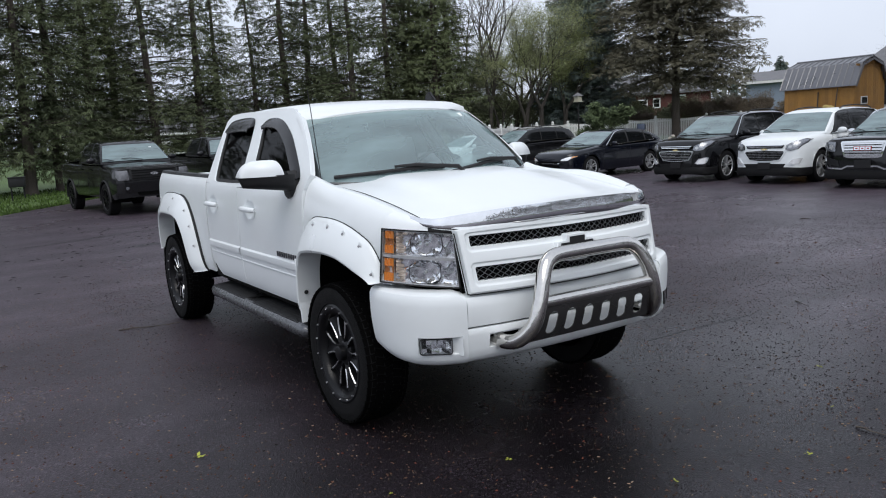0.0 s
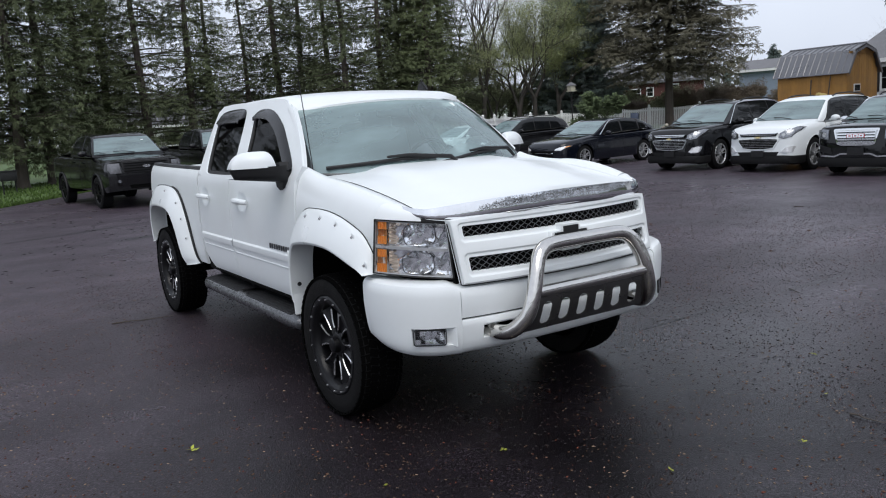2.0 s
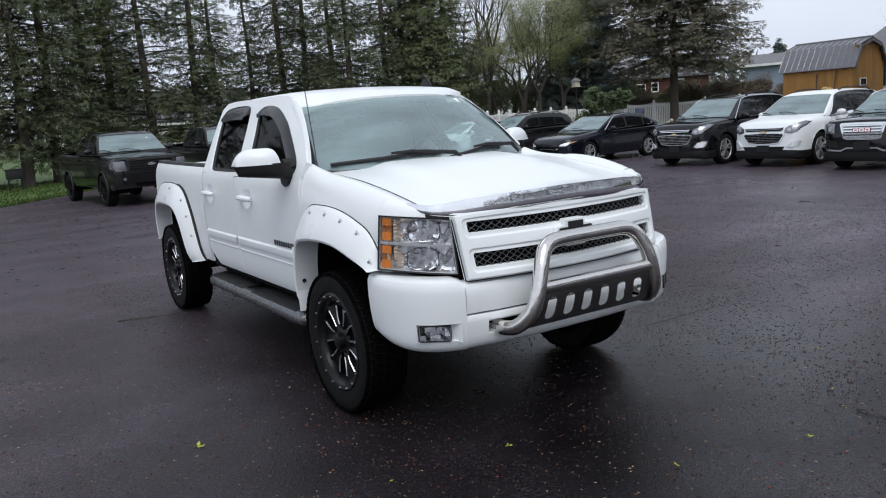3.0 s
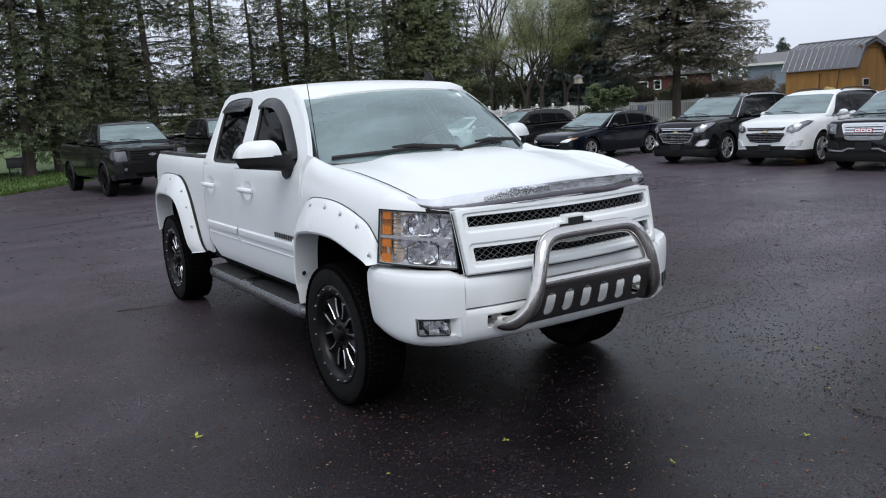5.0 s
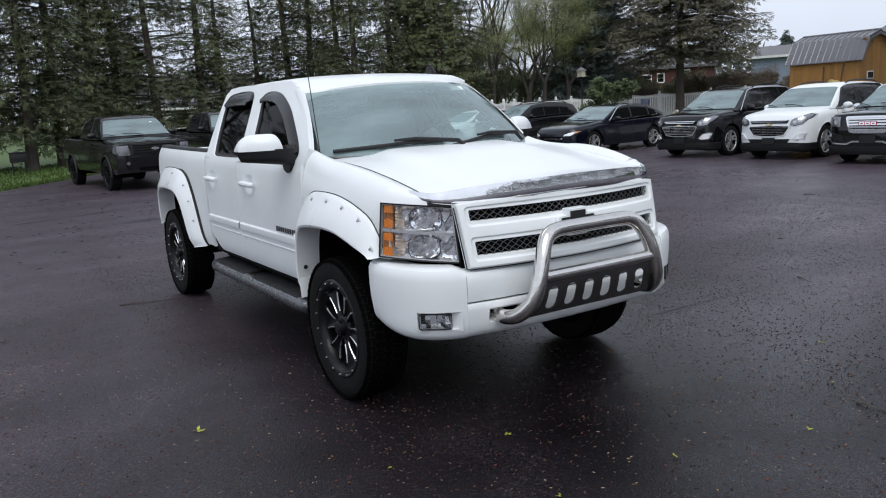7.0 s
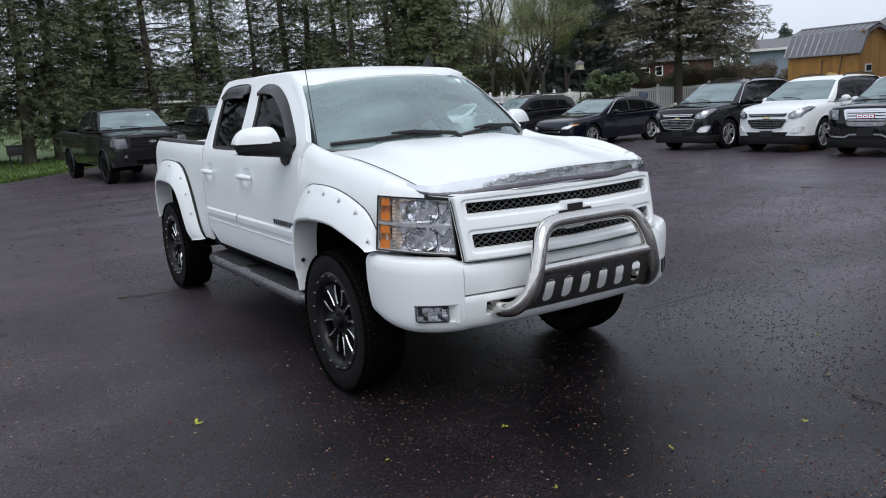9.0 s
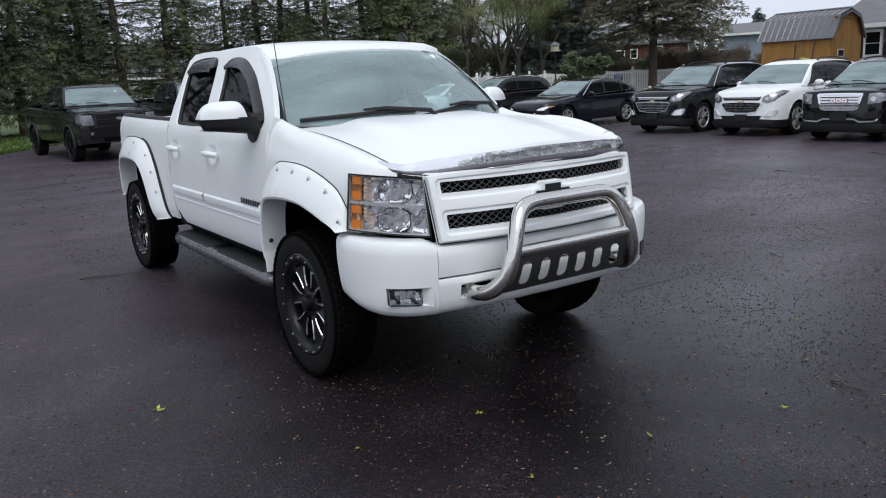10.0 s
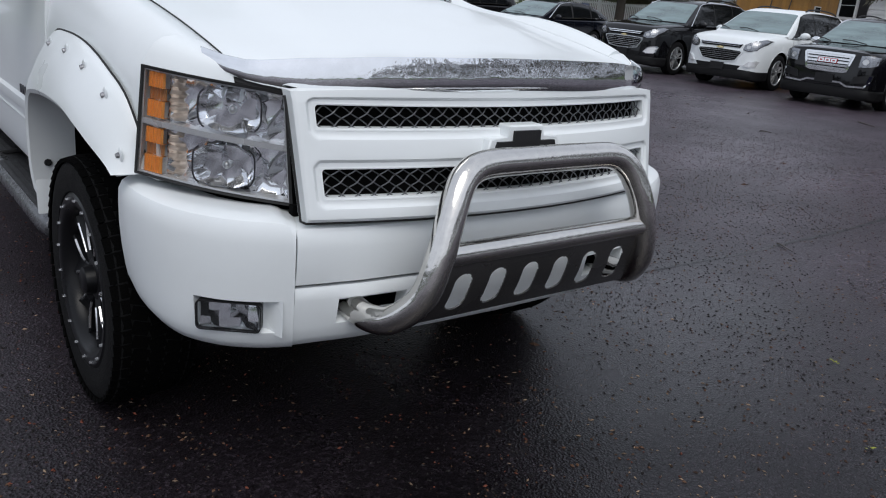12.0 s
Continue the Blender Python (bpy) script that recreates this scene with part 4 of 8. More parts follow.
SLOTS = ((0.9545, 0.0375), (1.116, 0.030))
gx = [0.605, 0.58, 0.55] + [0.55 - 0.055 * k for k in range(1, 11)] + [0.605 + 0.0045 * k for k in range(1, 12)]
gx = sorted([-v for v in gx] + gx)
gz = sorted([c + sd * (h + 0.0045 * k) for c, h in SLOTS for sd in (-1, 1) for k in range(7)] + [0.861, 0.865, 0.870, 0.8775, 1.035, 1.182, 1.19])
bm = bmesh.new()


def relief(x, z):
    """A flat frame with a rolled border; round each slot it steps back."""
    edge = max(0.0, min(1.0, (0.659 - abs(x)) / 0.012, (z - 0.859) / 0.014))
    gap = min(math.hypot(max(0.0, abs(x) - 0.597), max(0.0, abs(z - c) - h + 0.008)) - 0.008 for c, h in SLOTS)
    f = max(0.0, min(1.0, (0.024 - gap) / 0.010))
    return -0.010 + 0.014 * (1 - edge) ** 2 + 0.009 * f * f * (3 - 2 * f)


def grille_point(x, z, back=0.0):
    top = max(0.0, z - 1.15) / 0.04 * 0.016 * min(1.0, abs(x) / 0.655) ** 3
    return Vector((x * (1.0 + 0.03 * (z - 0.85) / 0.33), grille_y(x, z) + relief(x, z) + back, z - top))


def in_slot(i, j):
    mz = (gz[j] + gz[j + 1]) / 2
    return abs(gx[i] + gx[i + 1]) / 2 < 0.6045 and any(abs(mz - c) < h for c, h in SLOTS)


grid(bm, [[grille_point(x, z) for z in gz] for x in gx], skip=in_slot)
orient(bm, (0, -1, 0))
rim_in(bm, 0.045, (0, 1, 0))
grille = part("grille", bm, WHITE, truck, "white grille with two wire mesh slots")


def slot_loop(c, h, grow, r):
    """A rectangle round a slot, its corners rounded by r."""
    res = []
    for sx, sz, a0 in ((1, 1, 0), (-1, 1, 90), (-1, -1, 180), (1, -1, 270)):
        for q in range(7):
            a = radians(a0 + 15 * q)
            res.append((sx * (0.605 + grow - r) + r * math.cos(a), c + sz * (h + grow - r) + r * math.sin(a)))
    side = []
    for p, q in zip(res, res[1:] + res[:1]):
        n_ = 24 if abs(p[0] - q[0]) > 0.5 else 1
        side += [(p[0] + (q[0] - p[0]) * k / n_, p[1] + (q[1] - p[1]) * k / n_) for k in range(n_)]
    return side


for c, h in SLOTS:
    z0, z1 = c - h - 0.006, c + h + 0.006
    # the rounded mouth of the slot
    bm = bmesh.new()
    grid(bm, [[grille_point(x, z, bk) for x, z in slot_loop(c, h, grow, r)] for grow, r, bk in ((0.004, 0.003, -0.0004), (0.001, 0.006, -0.0012), (-0.002, 0.010, 0.0), (-0.003, 0.010, 0.004), (-0.0035, 0.010, 0.030))], close=True)
    part("slot_edge", bm, WHITE, grille)
    # flattened diamonds of bent wire
    bm = bmesh.new()
    pitch, row = 0.042, 0.0300
    for d in (-1, 1):
        for k in range(-5, 38):
            run = []
            n_ = 18
            for q in range(n_ + 1):
                z = z0 + (z1 - z0) * q / n_
                u = (z - z0) / row
                x = -0.66 + pitch * (k + d * (u + 0.03 * math.sin(2 * math.pi * u)))
                if abs(x) < 0.618:
                    run.append(Vector((x * (1.0 + 0.03 * (z - 0.85) / 0.33), grille_y(x, z) + 0.013 + 0.0035 * d * math.cos(math.pi * u * 2), z)))
            if len(run) > 2:
                tube(bm, run, 0.0019, 5, False)
    part("wire_mesh", bm, WIRE, grille, "flattened diamond wire mesh")
    # near-black sheet in place of the shaded space behind the mesh
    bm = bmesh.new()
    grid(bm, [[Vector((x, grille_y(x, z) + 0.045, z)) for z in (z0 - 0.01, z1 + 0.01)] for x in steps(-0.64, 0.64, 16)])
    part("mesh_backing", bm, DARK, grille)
# dark gap between the grille and what surrounds it
bm = bmesh.new()
tube(bm, [grille_point(x, z, 0.004 if x < 0.64 else 0.034) for x, z in [(-0.6645, zz) for zz in steps(1.17, 0.90, 8)] + [(-0.6645, 0.862), (-0.652, 0.8565)] + [(xx, 0.8565) for xx in steps(-0.62, 0.62, 20)] + [(0.652, 0.8565), (0.6645, 0.862)] + [(0.6645, zz) for zz in steps(0.90, 1.17, 8)]], 0.0034, 6)
part("grille_gap", bm, SEAL, grille)
# cross-shaped emblem: a plain black shape in a white surround
emblem_outline = [(-0.118, -0.028), (-0.042, -0.028), (-0.042, -0.052), (0.052, -0.052), (0.052, -0.028), (0.118, -0.028), (0.100, 0.026), (0.046, 0.026), (0.046, 0.052), (-0.046, 0.052), (-0.046, 0.026), (-0.100, 0.026)]
bm = bmesh.new()
plate(bm, [(u * 1.10 + (0.01 if u > 0 else -0.01), v * 1.25) for u, v in emblem_outline], 0.05, lambda u, v, d: Vector((u * 1.06 - 0.026, -1.040 + d, 1.030 + v * 1.1)))
bmesh.ops.bevel(bm, geom=bm.edges[:], offset=0.004, segments=1, affect="EDGES")
part("emblem_surround", bm, WHITE, grille)
bm = bmesh.new()
plate(bm, emblem_outline, 0.02, lambda u, v, d: Vector((u * 1.06 - 0.026, -1.049 + d, 1.030 + v * 1.1)))
part("emblem", bm, BLACK_PLASTIC, grille, "plain black cross-shaped emblem")

# hood with a raised middle
def hood_front(x):
    return -0.945 + 0.215 * (abs(x) / 0.765) ** 2.6


def hood_rear(x):
    return 0.20 + 0.16 * (abs(x) / 0.765) ** 2


def hood_z(x, y):
    edge = smooth_lerp(HOOD_Z, y)
    a = abs(x) / 0.765
    crown = 0.034 * (1 - a * a)
    b = max(0.0, min(1.0, (0.56 - abs(x)) / 0.16))
    b = b * b * (3 - 2 * b)
    rise = 0.026 * b * max(0.0, min(1.0, (y + 1.0) / 0.8))
    return edge + crown + rise


bm = bmesh.new()
rows = []
for k in range(33):
    x = -0.765 + 1.53 * k / 32
    f, r = hood_front(x), hood_rear(x)
    row = [Vector((x, f + 0.035, hood_z(x, f) - 0.085)), Vector((x, f + 0.004, hood_z(x, f) - 0.05)), Vector((x, f + 0.002, hood_z(x, f) - 0.022)), Vector((x, f + 0.02, hood_z(x, f + 0.03) - 0.004))]
    row += [Vector((x, y, hood_z(x, y))) for y in steps(f + 0.06, r, 22)]
    rows.append(row)
grid(bm, rows)
orient(bm, (0, 0, 1))
rim_in(bm, 0.02, (0, 0, -1))
part("hood", bm, WHITE, truck, "white hood with a raised middle")
# chrome bug shield along the nose
SHIELD = material("chrome_bug_shield", (0.82, 0.83, 0.85), 0.045, 1.0, vary=0.06, scale=14, fine=17, bump=0.016, rough_vary=0.03)
bm = bmesh.new()
rows = []
for k in range(49):
    x = -0.812 + 1.624 * k / 48
    f = hood_front(min(0.765, abs(x))) + max(0, abs(x) - 0.765) * 2
    z = hood_z(min(0.765, abs(x)), f)
    tail = max(0.0, (abs(x) - 0.60) / 0.205)
    top = 0.005 - 0.012 * tail
    rows.append([Vector((x, f - d, z + h)) for d, h in ((0.012, -0.082 + 0.047 * tail), (0.034, -0.080 + 0.047 * tail), (0.046, -0.066 + 0.036 * tail), (0.050, -0.050 + 0.024 * tail), (0.0487, -0.030 + 0.009 * tail), (0.0462, -0.010), (0.0435, 0.004 - 0.012 * tail), (0.0405, 0.016 - 0.012 * tail), (0.036, 0.0165 - 0.012 * tail))])
grid(bm, rows)
orient(bm, (0, -1, 0.3))
rim_in(bm, 0.004)
part("bug_shield", bm, SHIELD, truck, "chrome bug shield with a rippled reflection")
bm = bmesh.new()
tube(bm, [Vector((x, hood_front(min(0.765, abs(x))) - 0.026 + max(0, abs(x) - 0.765) * 2, hood_z(min(0.765, abs(x)), hood_front(min(0.765, abs(x)))) - 0.083 + 0.047 * max(0.0, (abs(x) - 0.60) / 0.205))) for x in steps(-0.812, 0.812, 40)], 0.009, 8)
part("shield_lip", bm, SEAL, truck)

# cowl, wipers, windshield
WS_LOW = lambda x: Vector((x, 0.08 + 0.345 * (abs(x) / 0.80) ** 2.0, 1.365 + 0.028 * (abs(x) / 0.80) ** 2))
WS_TOP = lambda x: Vector((x * 0.835, 0.735 + 0.190 * (abs(x) / 0.80) ** 2.2, 1.838 - 0.043 * (abs(x) / 0.80) ** 2))


def shield_point(x, v, lift=0.0):
    p = WS_LOW(x).lerp(WS_TOP(x), v)
    n_ = Vector((0.25 * x, -0.62, 0.76)).normalized()
    return p + n_ * (0.02 * math.sin(math.pi * v) + lift)


bm = bmesh.new()
grid(bm, [[shield_point(x, v) for v in steps(0, 1, 10)] for x in steps(-0.835, 0.835, 26)])
orient(bm, (0, -1, 1))
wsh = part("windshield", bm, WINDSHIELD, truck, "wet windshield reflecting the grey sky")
wsh.visible_shadow = False
bm = bmesh.new()
loop_o = [(-0.845 + 1.69 * k / 24, -0.02) for k in range(24)] + [(0.845, -0.02 + 1.035 * k / 12) for k in range(12)] + [(0.845 - 1.69 * k / 24, 1.015) for k in range(24)] + [(-0.845, 1.015 - 1.035 * k / 12) for k in range(12)]
grid(bm, [[shield_point(u * (1 - w), 0.5 + (v - 0.5) * (1 - h), lf) for u, v in loop_o] for w, h, lf in ((0.0, 0.0, 0.003), (0.062, 0.035, 0.004))], close=True)
part("windshield_border", bm, FRIT, truck)
for s in (-1, 1):
    # the pillar between the door frame and the windshield
    edge = [(0.40, 1.445), (0.46, 1.51), (0.565, 1.60), (0.70, 1.70), (0.86, 1.805), (0.95, 1.842)]
    outer = spline([(s * (cab_x(z) - 0.001), y + (0.15 * min(1.0, (1.35 - y) / 0.6) if s > 0 else 0.0), z) for y, z in edge], 17)
    bm = bmesh.new()
    rows = []
    for k, o in enumerate(outer):
        i = shield_point(s * 0.850, 0.06 + 0.94 * k / 16, 0.002)
        bulge = Vector((s * 0.5, -0.6, 0.3)) * 0.008
        rows.append([o.lerp(i, f) + bulge * math.sin(math.pi * f) for f in (0, 0.2, 0.4, 0.6, 0.8, 1.0)])
    grid(bm, rows)
    orient(bm, (s, -1, 0))
    rim_in(bm, 0.012)
    part("windshield_pillar", bm, WHITE, truck)
bm = bmesh.new()
grid(bm, [[Vector((x, hood_rear(min(0.765, abs(x))) - 0.03, 1.36)), Vector((x, 0.28 + 0.20 * (abs(x) / 0.8) ** 2, 1.375))] for x in steps(-0.83, 0.83, 16)])
part("cowl_panel", bm, BLACK_PLASTIC, truck)
for x0, x1, v1, xe in ((0.06, -0.62, 0.14, -0.60), (0.66, 0.02, 0.16, 0.05)):
    bm = bmesh.new()
    tube(bm, [shield_point(x0, -0.02, 0.03), shield_point(x0 - 0.05, 0.07, 0.05), shield_point(x0 - 0.32, 0.135, 0.04), shield_point(x0 - 0.45, 0.13, 0.035)], [0.011, 0.014, 0.011, 0.008], 8)
    tube(bm, [shield_point(x, v, 0.018) for x, v in ((x0 - 0.12, 0.125), (x0 - 0.35, 0.125), (x0 - 0.50, 0.100), (x1 - 0.11, 0.040))], 0.012, 6)
    wp = part("wiper", bm, BLACK_PLASTIC, truck, "black wiper arm and blade")

# roof and the back of the cab
ROOF_Z = [(0.715, 1.838), (0.76, 1.862), (0.85, 1.885), (1.05, 1.910), (1.40, 1.930), (1.80, 1.932), (2.10, 1.930), (2.30, 1.916), (2.43, 1.888), (2.49, 1.85)]
bm = bmesh.new()
rows = []
for y, zc in [(0.715 + (2.49 - 0.715) * k / 30, 0) for k in range(31)]:
    zc = smooth_lerp(ROOF_Z, y)
    front = max(0.0, 1 - (y - 0.715) / 0.25)
    sag = 0.032 + 0.018 * front
    row = []
    for k in range(25):
        a = -1 + 2 * k / 24
        half_w = 0.672 - 0.004 * front
        yy = y + (0.190 * abs(a) ** 2.2 + 0.06 * max(0.0, a) ** 3) * front
        drop = sag * abs(a) ** 2.4 + 0.026 * max(0.0, abs(a) - 0.86) / 0.14
        row.append(Vector((a * half_w, yy, zc - drop)))
    rows.append(row)
grid(bm, rows)
orient(bm, (0, 0, 1))
rim_in(bm, 0.03, (0, 0, -1))
part("roof", bm, WHITE, truck)
bm = bmesh.new()
grid(bm, [[Vector((x * (0.87 if z < 1.45 else 0.87 - (z - 1.45) * 0.45), y, z)) for z, y in ((1.33, 2.47), (1.42, 2.47), (1.60, 2.455), (1.80, 2.42), (1.85, 2.40))] for x in steps(-1, 1, 10)],
     skip=lambda i, j: 1 <= i < 9 and j in (1, 2))
rim_in(bm, 0.02)
part("cab_back", bm, WHITE, truck)
bm = bmesh.new()
grid(bm, [[Vector((x, 2.45, z)) for z in (1.41, 1.80)] for x in steps(-0.70, 0.70, 4)])
part("rear_window", bm, TINTED, truck)
bm = bmesh.new()
plate(bm, [(0.0, 0.0), (0.13, 0.0), (0.125, 0.035), (0.10, 0.062), (0.075, 0.068)], 0.03, lambda u, v, d: Vector((0.50 + d - 0.012, 1.10 + u, 1.908 + v)))
bmesh.ops.bevel(bm, geom=bm.edges[:], offset=0.006, segments=2, affect="EDGES")
part("roof_antenna", bm, BLACK_PLASTIC, truck, "black shark fin antenna")
bm = bmesh.new()
tube(bm, spline([(-0.790, 0.43, 1.40), (-0.794, 0.465, 1.65), (-0.798, 0.50, 1.88), (-0.80, 0.512, 1.97)], 14), 0.0028, 6)
rod(bm, (-0.79, 0.427, 1.375), (-0.79, 0.432, 1.42), 0.012, 0.007, 8)
part("whip_antenna", bm, BLACK_PLASTIC, truck)

# bed: floor, tailgate, front wall
bm = bmesh.new()
box(bm, (1.66, 1.80, 0.03), (0, 3.41, 0.93))
box(bm, (1.70, 0.04, 0.46), (0, 2.55, 1.15))
part("bed_floor", bm, BLACK_PLASTIC, truck, "black bed liner")
bm = bmesh.new()
box(bm, (1.66, 0.06, 0.52), (0, 4.27, 1.12), bevel=0.012)
part("tailgate", bm, WHITE, truck)
bm = bmesh.new()
box(bm, (1.80, 0.12, 0.16), (0, 4.36, 0.70), bevel=0.03)
part("rear_bumper", bm, CHROME, truck)

# chassis and dark underside
bm = bmesh.new()
for s in (-1, 1):
    box(bm, (0.09, 4.9, 0.14), (s * 0.42, 1.7, 0.58))
box(bm, (1.55, 2.0, 0.10), (0, 1.5, 0.62))
box(bm, (1.1, 0.9, 0.30), (0, -0.1, 0.75))
rod(bm, (-0.78, 0, 0.42), (0.78, 0, 0.42), 0.05, 0.05, 10)
rod(bm, (-0.78, 3.645, 0.42), (0.78, 3.645, 0.42), 0.06, 0.06, 10)
ball(bm, (0, 3.645, 0.42), 0.16, u=12, v=8)
box(bm, (1.4, 1.6, 0.12), (0, 3.5, 0.80))
# added unseen blocks and struts that keep light from under the truck
box(bm, (1.15, 0.40, 0.10), (0, -0.60, 0.52))
box(bm, (0.95, 0.9, 0.16), (0, 0.05, 0.40), bevel=0.03)
box(bm, (0.55, 1.3, 0.18), (0.05, 1.1, 0.44), bevel=0.04)
box(bm, (0.40, 1.2, 0.20), (-0.40, 2.3, 0.46), bevel=0.05)
for sx in (-1, 1):
    box(bm, (0.34, 0.16, 0.06), (sx * 0.58, 0.0, 0.34), Euler((0, radians(8 * sx), 0)).to_matrix(), 0.01)
    rod(bm, (sx * 0.52, 0.05, 0.36), (sx * 0.48, 0.05, 0.86), 0.055, 0.055, 10)
part("chassis", bm, FRAME_BLACK, truck)
for s in (-1, 1):
    bm = bmesh.new()
    box(bm, (0.17, 0.012, 0.28), (s * 0.87, 4.12, 0.53), Euler((radians(6), 0, 0)).to_matrix(), 0.004)
    part("mud_flap", bm, BLACK_PLASTIC, truck)

# interior
for s in (-1, 1):
    bm = bmesh.new()
    box(bm, (0.50, 0.52, 0.16), (s * 0.38, 1.36, 1.00), bevel=0.05)
    box(bm, (0.50, 0.14, 0.62), (s * 0.38, 1.66, 1.33), Euler((radians(-14), 0, 0)).to_matrix(), 0.05)
    box(bm, (0.26, 0.09, 0.17), (s * 0.38, 1.74, 1.70), Euler((radians(-10), 0, 0)).to_matrix(), 0.035)
    part("front_seat", bm, TRIM_CLOTH, truck, "light grey cloth seat")
bm = bmesh.new()
box(bm, (1.45, 0.50, 0.15), (0, 2.05, 1.02), bevel=0.05)
box(bm, (1.45, 0.13, 0.55), (0, 2.32, 1.32), Euler((radians(-10), 0, 0)).to_matrix(), 0.05)
for x in (-0.45, 0.45):
    box(bm, (0.24, 0.09, 0.14), (x, 2.36, 1.64), bevel=0.03)
part("rear_bench", bm, TRIM_CLOTH, truck)
bm = bmesh.new()
box(bm, (1.56, 0.48, 0.26), (0, 0.62, 1.24), Euler((radians(6), 0, 0)).to_matrix(), 0.06)
box(bm, (0.34, 0.20, 0.09), (0.38, 0.62, 1.38), bevel=0.04)
part("dashboard", bm, DASH, truck)
bm = bmesh.new()
ring = [Vector((0.38 + 0.19 * math.cos(a), 0.98 - 0.19 * math.sin(a) * 0.42, 1.36 + 0.19 * math.sin(a) * 0.9)) for a in (2 * math.pi * k / 24 for k in range(25))]
tube(bm, ring, 0.014, 8, False)
for a in (0.2, 2.94, 4.71):
    rod(bm, (0.38, 0.97, 1.36), (0.38 + 0.18 * math.cos(a), 0.98 - 0.076 * math.sin(a), 1.36 + 0.16 * math.sin(a)), 0.016, 0.012, 8)
ball(bm, (0.38, 0.96, 1.36), 0.07, (1, 0.5, 0.9))
part("steering_wheel", bm, DASH, truck)
bm = bmesh.new()
box(bm, (0.26, 0.03, 0.07), (0.0, 0.78, 1.75), bevel=0.012)
part("rear_view_mirror", bm, BLACK_PLASTIC, truck)
bm = bmesh.new()
grid(bm, [[shield_point(x, v, -0.014) for v in (0.83 + 0.05 * abs(x) / 0.13, 0.90, 0.97)] for x in steps(-0.13, 0.13, 6)])
rim_in(bm, 0.01, (0, 1, 0))
part("sensor_cover", bm, DASH, truck, "dark mirror mount behind the windshield")
bm = bmesh.new()
box(bm, (0.10, 0.045, 0.002), shield_point(0.55, 0.92, -0.008), Euler((math.atan2(WS_TOP(0.55).z - WS_LOW(0.55).z, WS_TOP(0.55).y - WS_LOW(0.55).y), 0, 0)).to_matrix())
part("windshield_sticker", bm, material("pale_sticker", (0.75, 0.80, 0.78), 0.6, bump=0.0), truck)

# side badge: a row of small plain dark metal bars
for s in (-1, 1):
    for k in range(9):
        bm = bmesh.new()
        box(bm, (0.006, 0.021, 0.034), (s * 0.947, 0.885 - 0.0395 * k, 0.922), bevel=0.0015)
        part("badge_bar", bm, BADGE, truck, "small dark metal badge bar")

# bull bar
bm = bmesh.new()
BAR = [(-0.50, -0.93, 0.605), (-0.495, -1.02, 0.602), (-0.475, -1.10, 0.625), (-0.435, -1.165, 0.70), (-0.405, -1.18, 0.80), (-0.375, -1.17, 0.90), (-0.340, -1.15, 0.975), (-0.30, -1.135, 1.015), (-0.24, -1.128, 1.034), (-0.12, -1.128, 1.037)]
full = BAR + [(-0.01, -1.128, 1.0375)] + [(-x * 0.94, y, z) for x, y, z in reversed(BAR)]
full = [(x, y, z - 0.012 * max(0.0, (z - 0.8) / 0.24)) for x, y, z in full]
tube(bm, spline(full, 96), 0.038, 20)
bull = part("bull_bar", bm, STEEL, truck, "polished stainless steel bull bar")
bm = bmesh.new()
rod(bm, (-0.40, -1.178, 0.808), (0.378, -1.178, 0.808), 0.031, 0.031, 20)
part("cross_tube", bm, STEEL, bull)
# skid plate: curved, with six slanted slots
bm = bmesh.new()


def skid(x, v, d=0.0):
    """v from the top edge (0) to the bottom edge (1)."""
    half_w = 0.388 + 0.03 * v
    return Vector((x * half_w - 0.012, -1.188 + 0.085 * v ** 1.6 + d, 0.785 - 0.185 * v))


slots = [-0.745 + 0.298 * k for k in range(6)]
nx, nv = 300, 44
PW, PH, SR, SH = 0.40, 0.21, 0.030, 0.040


def slot_gap(x, v):
    """Metres from the nearest slot's edge (inside: minus), and that slot."""
    best = (9.0, 0.0)
    for c in slots:
        dx, dv = (x - c - 0.09 * (v - 0.5)) * PW, (v - 0.5) * PH
        dist = math.hypot(dx, max(0.0, abs(dv) - SH)) - SR
        if dist < best[0]:
            best = (dist, c)
    return best


def snap(x, v):
    """Draws a grid point near a slot's edge onto it."""
    dist, c = slot_gap(x, v)
    if abs(dist) > 0.0026:
        return x, v
    dx, dv = (x - c - 0.09 * (v - 0.5)) * PW, (v - 0.5) * PH
    ev = math.copysign(max(0.0, abs(dv) - SH), dv)
    ln = max(1e-6, math.hypot(dx, ev))
    return x - dist * dx / ln / PW, v - dist * ev / ln / PH


grid(bm, [[skid(*snap(-1 + 2 * i / nx, j / nv)) for j in range(nv + 1)] for i in range(nx + 1)],
     skip=lambda i, j: slot_gap(-1 + 2 * (i + 0.5) / nx, (j + 0.5) / nv)[0] < 0)
orient(bm, (0, -1, 0))
rim_in(bm, 0.004)
SKID = material("brushed_skid_plate", (0.20, 0.195, 0.19), 0.26, 0.9, vary=0.12, scale=4, fine=140, bump=0.01)
part("skid_plate", bm, SKID, bull, "brushed dark steel skid plate with six slots")


# ---- wheels ----
def tyre_mesh(bm, r, w, rim_r):
    revolve(bm, [(-w * 0.42, rim_r), (-w * 0.50, rim_r + 0.012), (-w * 0.53, rim_r + (r - rim_r) * 0.45), (-w * 0.50, r - 0.035), (-w * 0.44, r - 0.010),
                 (-w * 0.2, r - 0.008), (w * 0.2, r - 0.008), (w * 0.44, r - 0.010), (w * 0.50, r - 0.035), (w * 0.53, rim_r + (r - rim_r) * 0.45), (w * 0.50, rim_r + 0.012), (w * 0.42, rim_r)], 64)


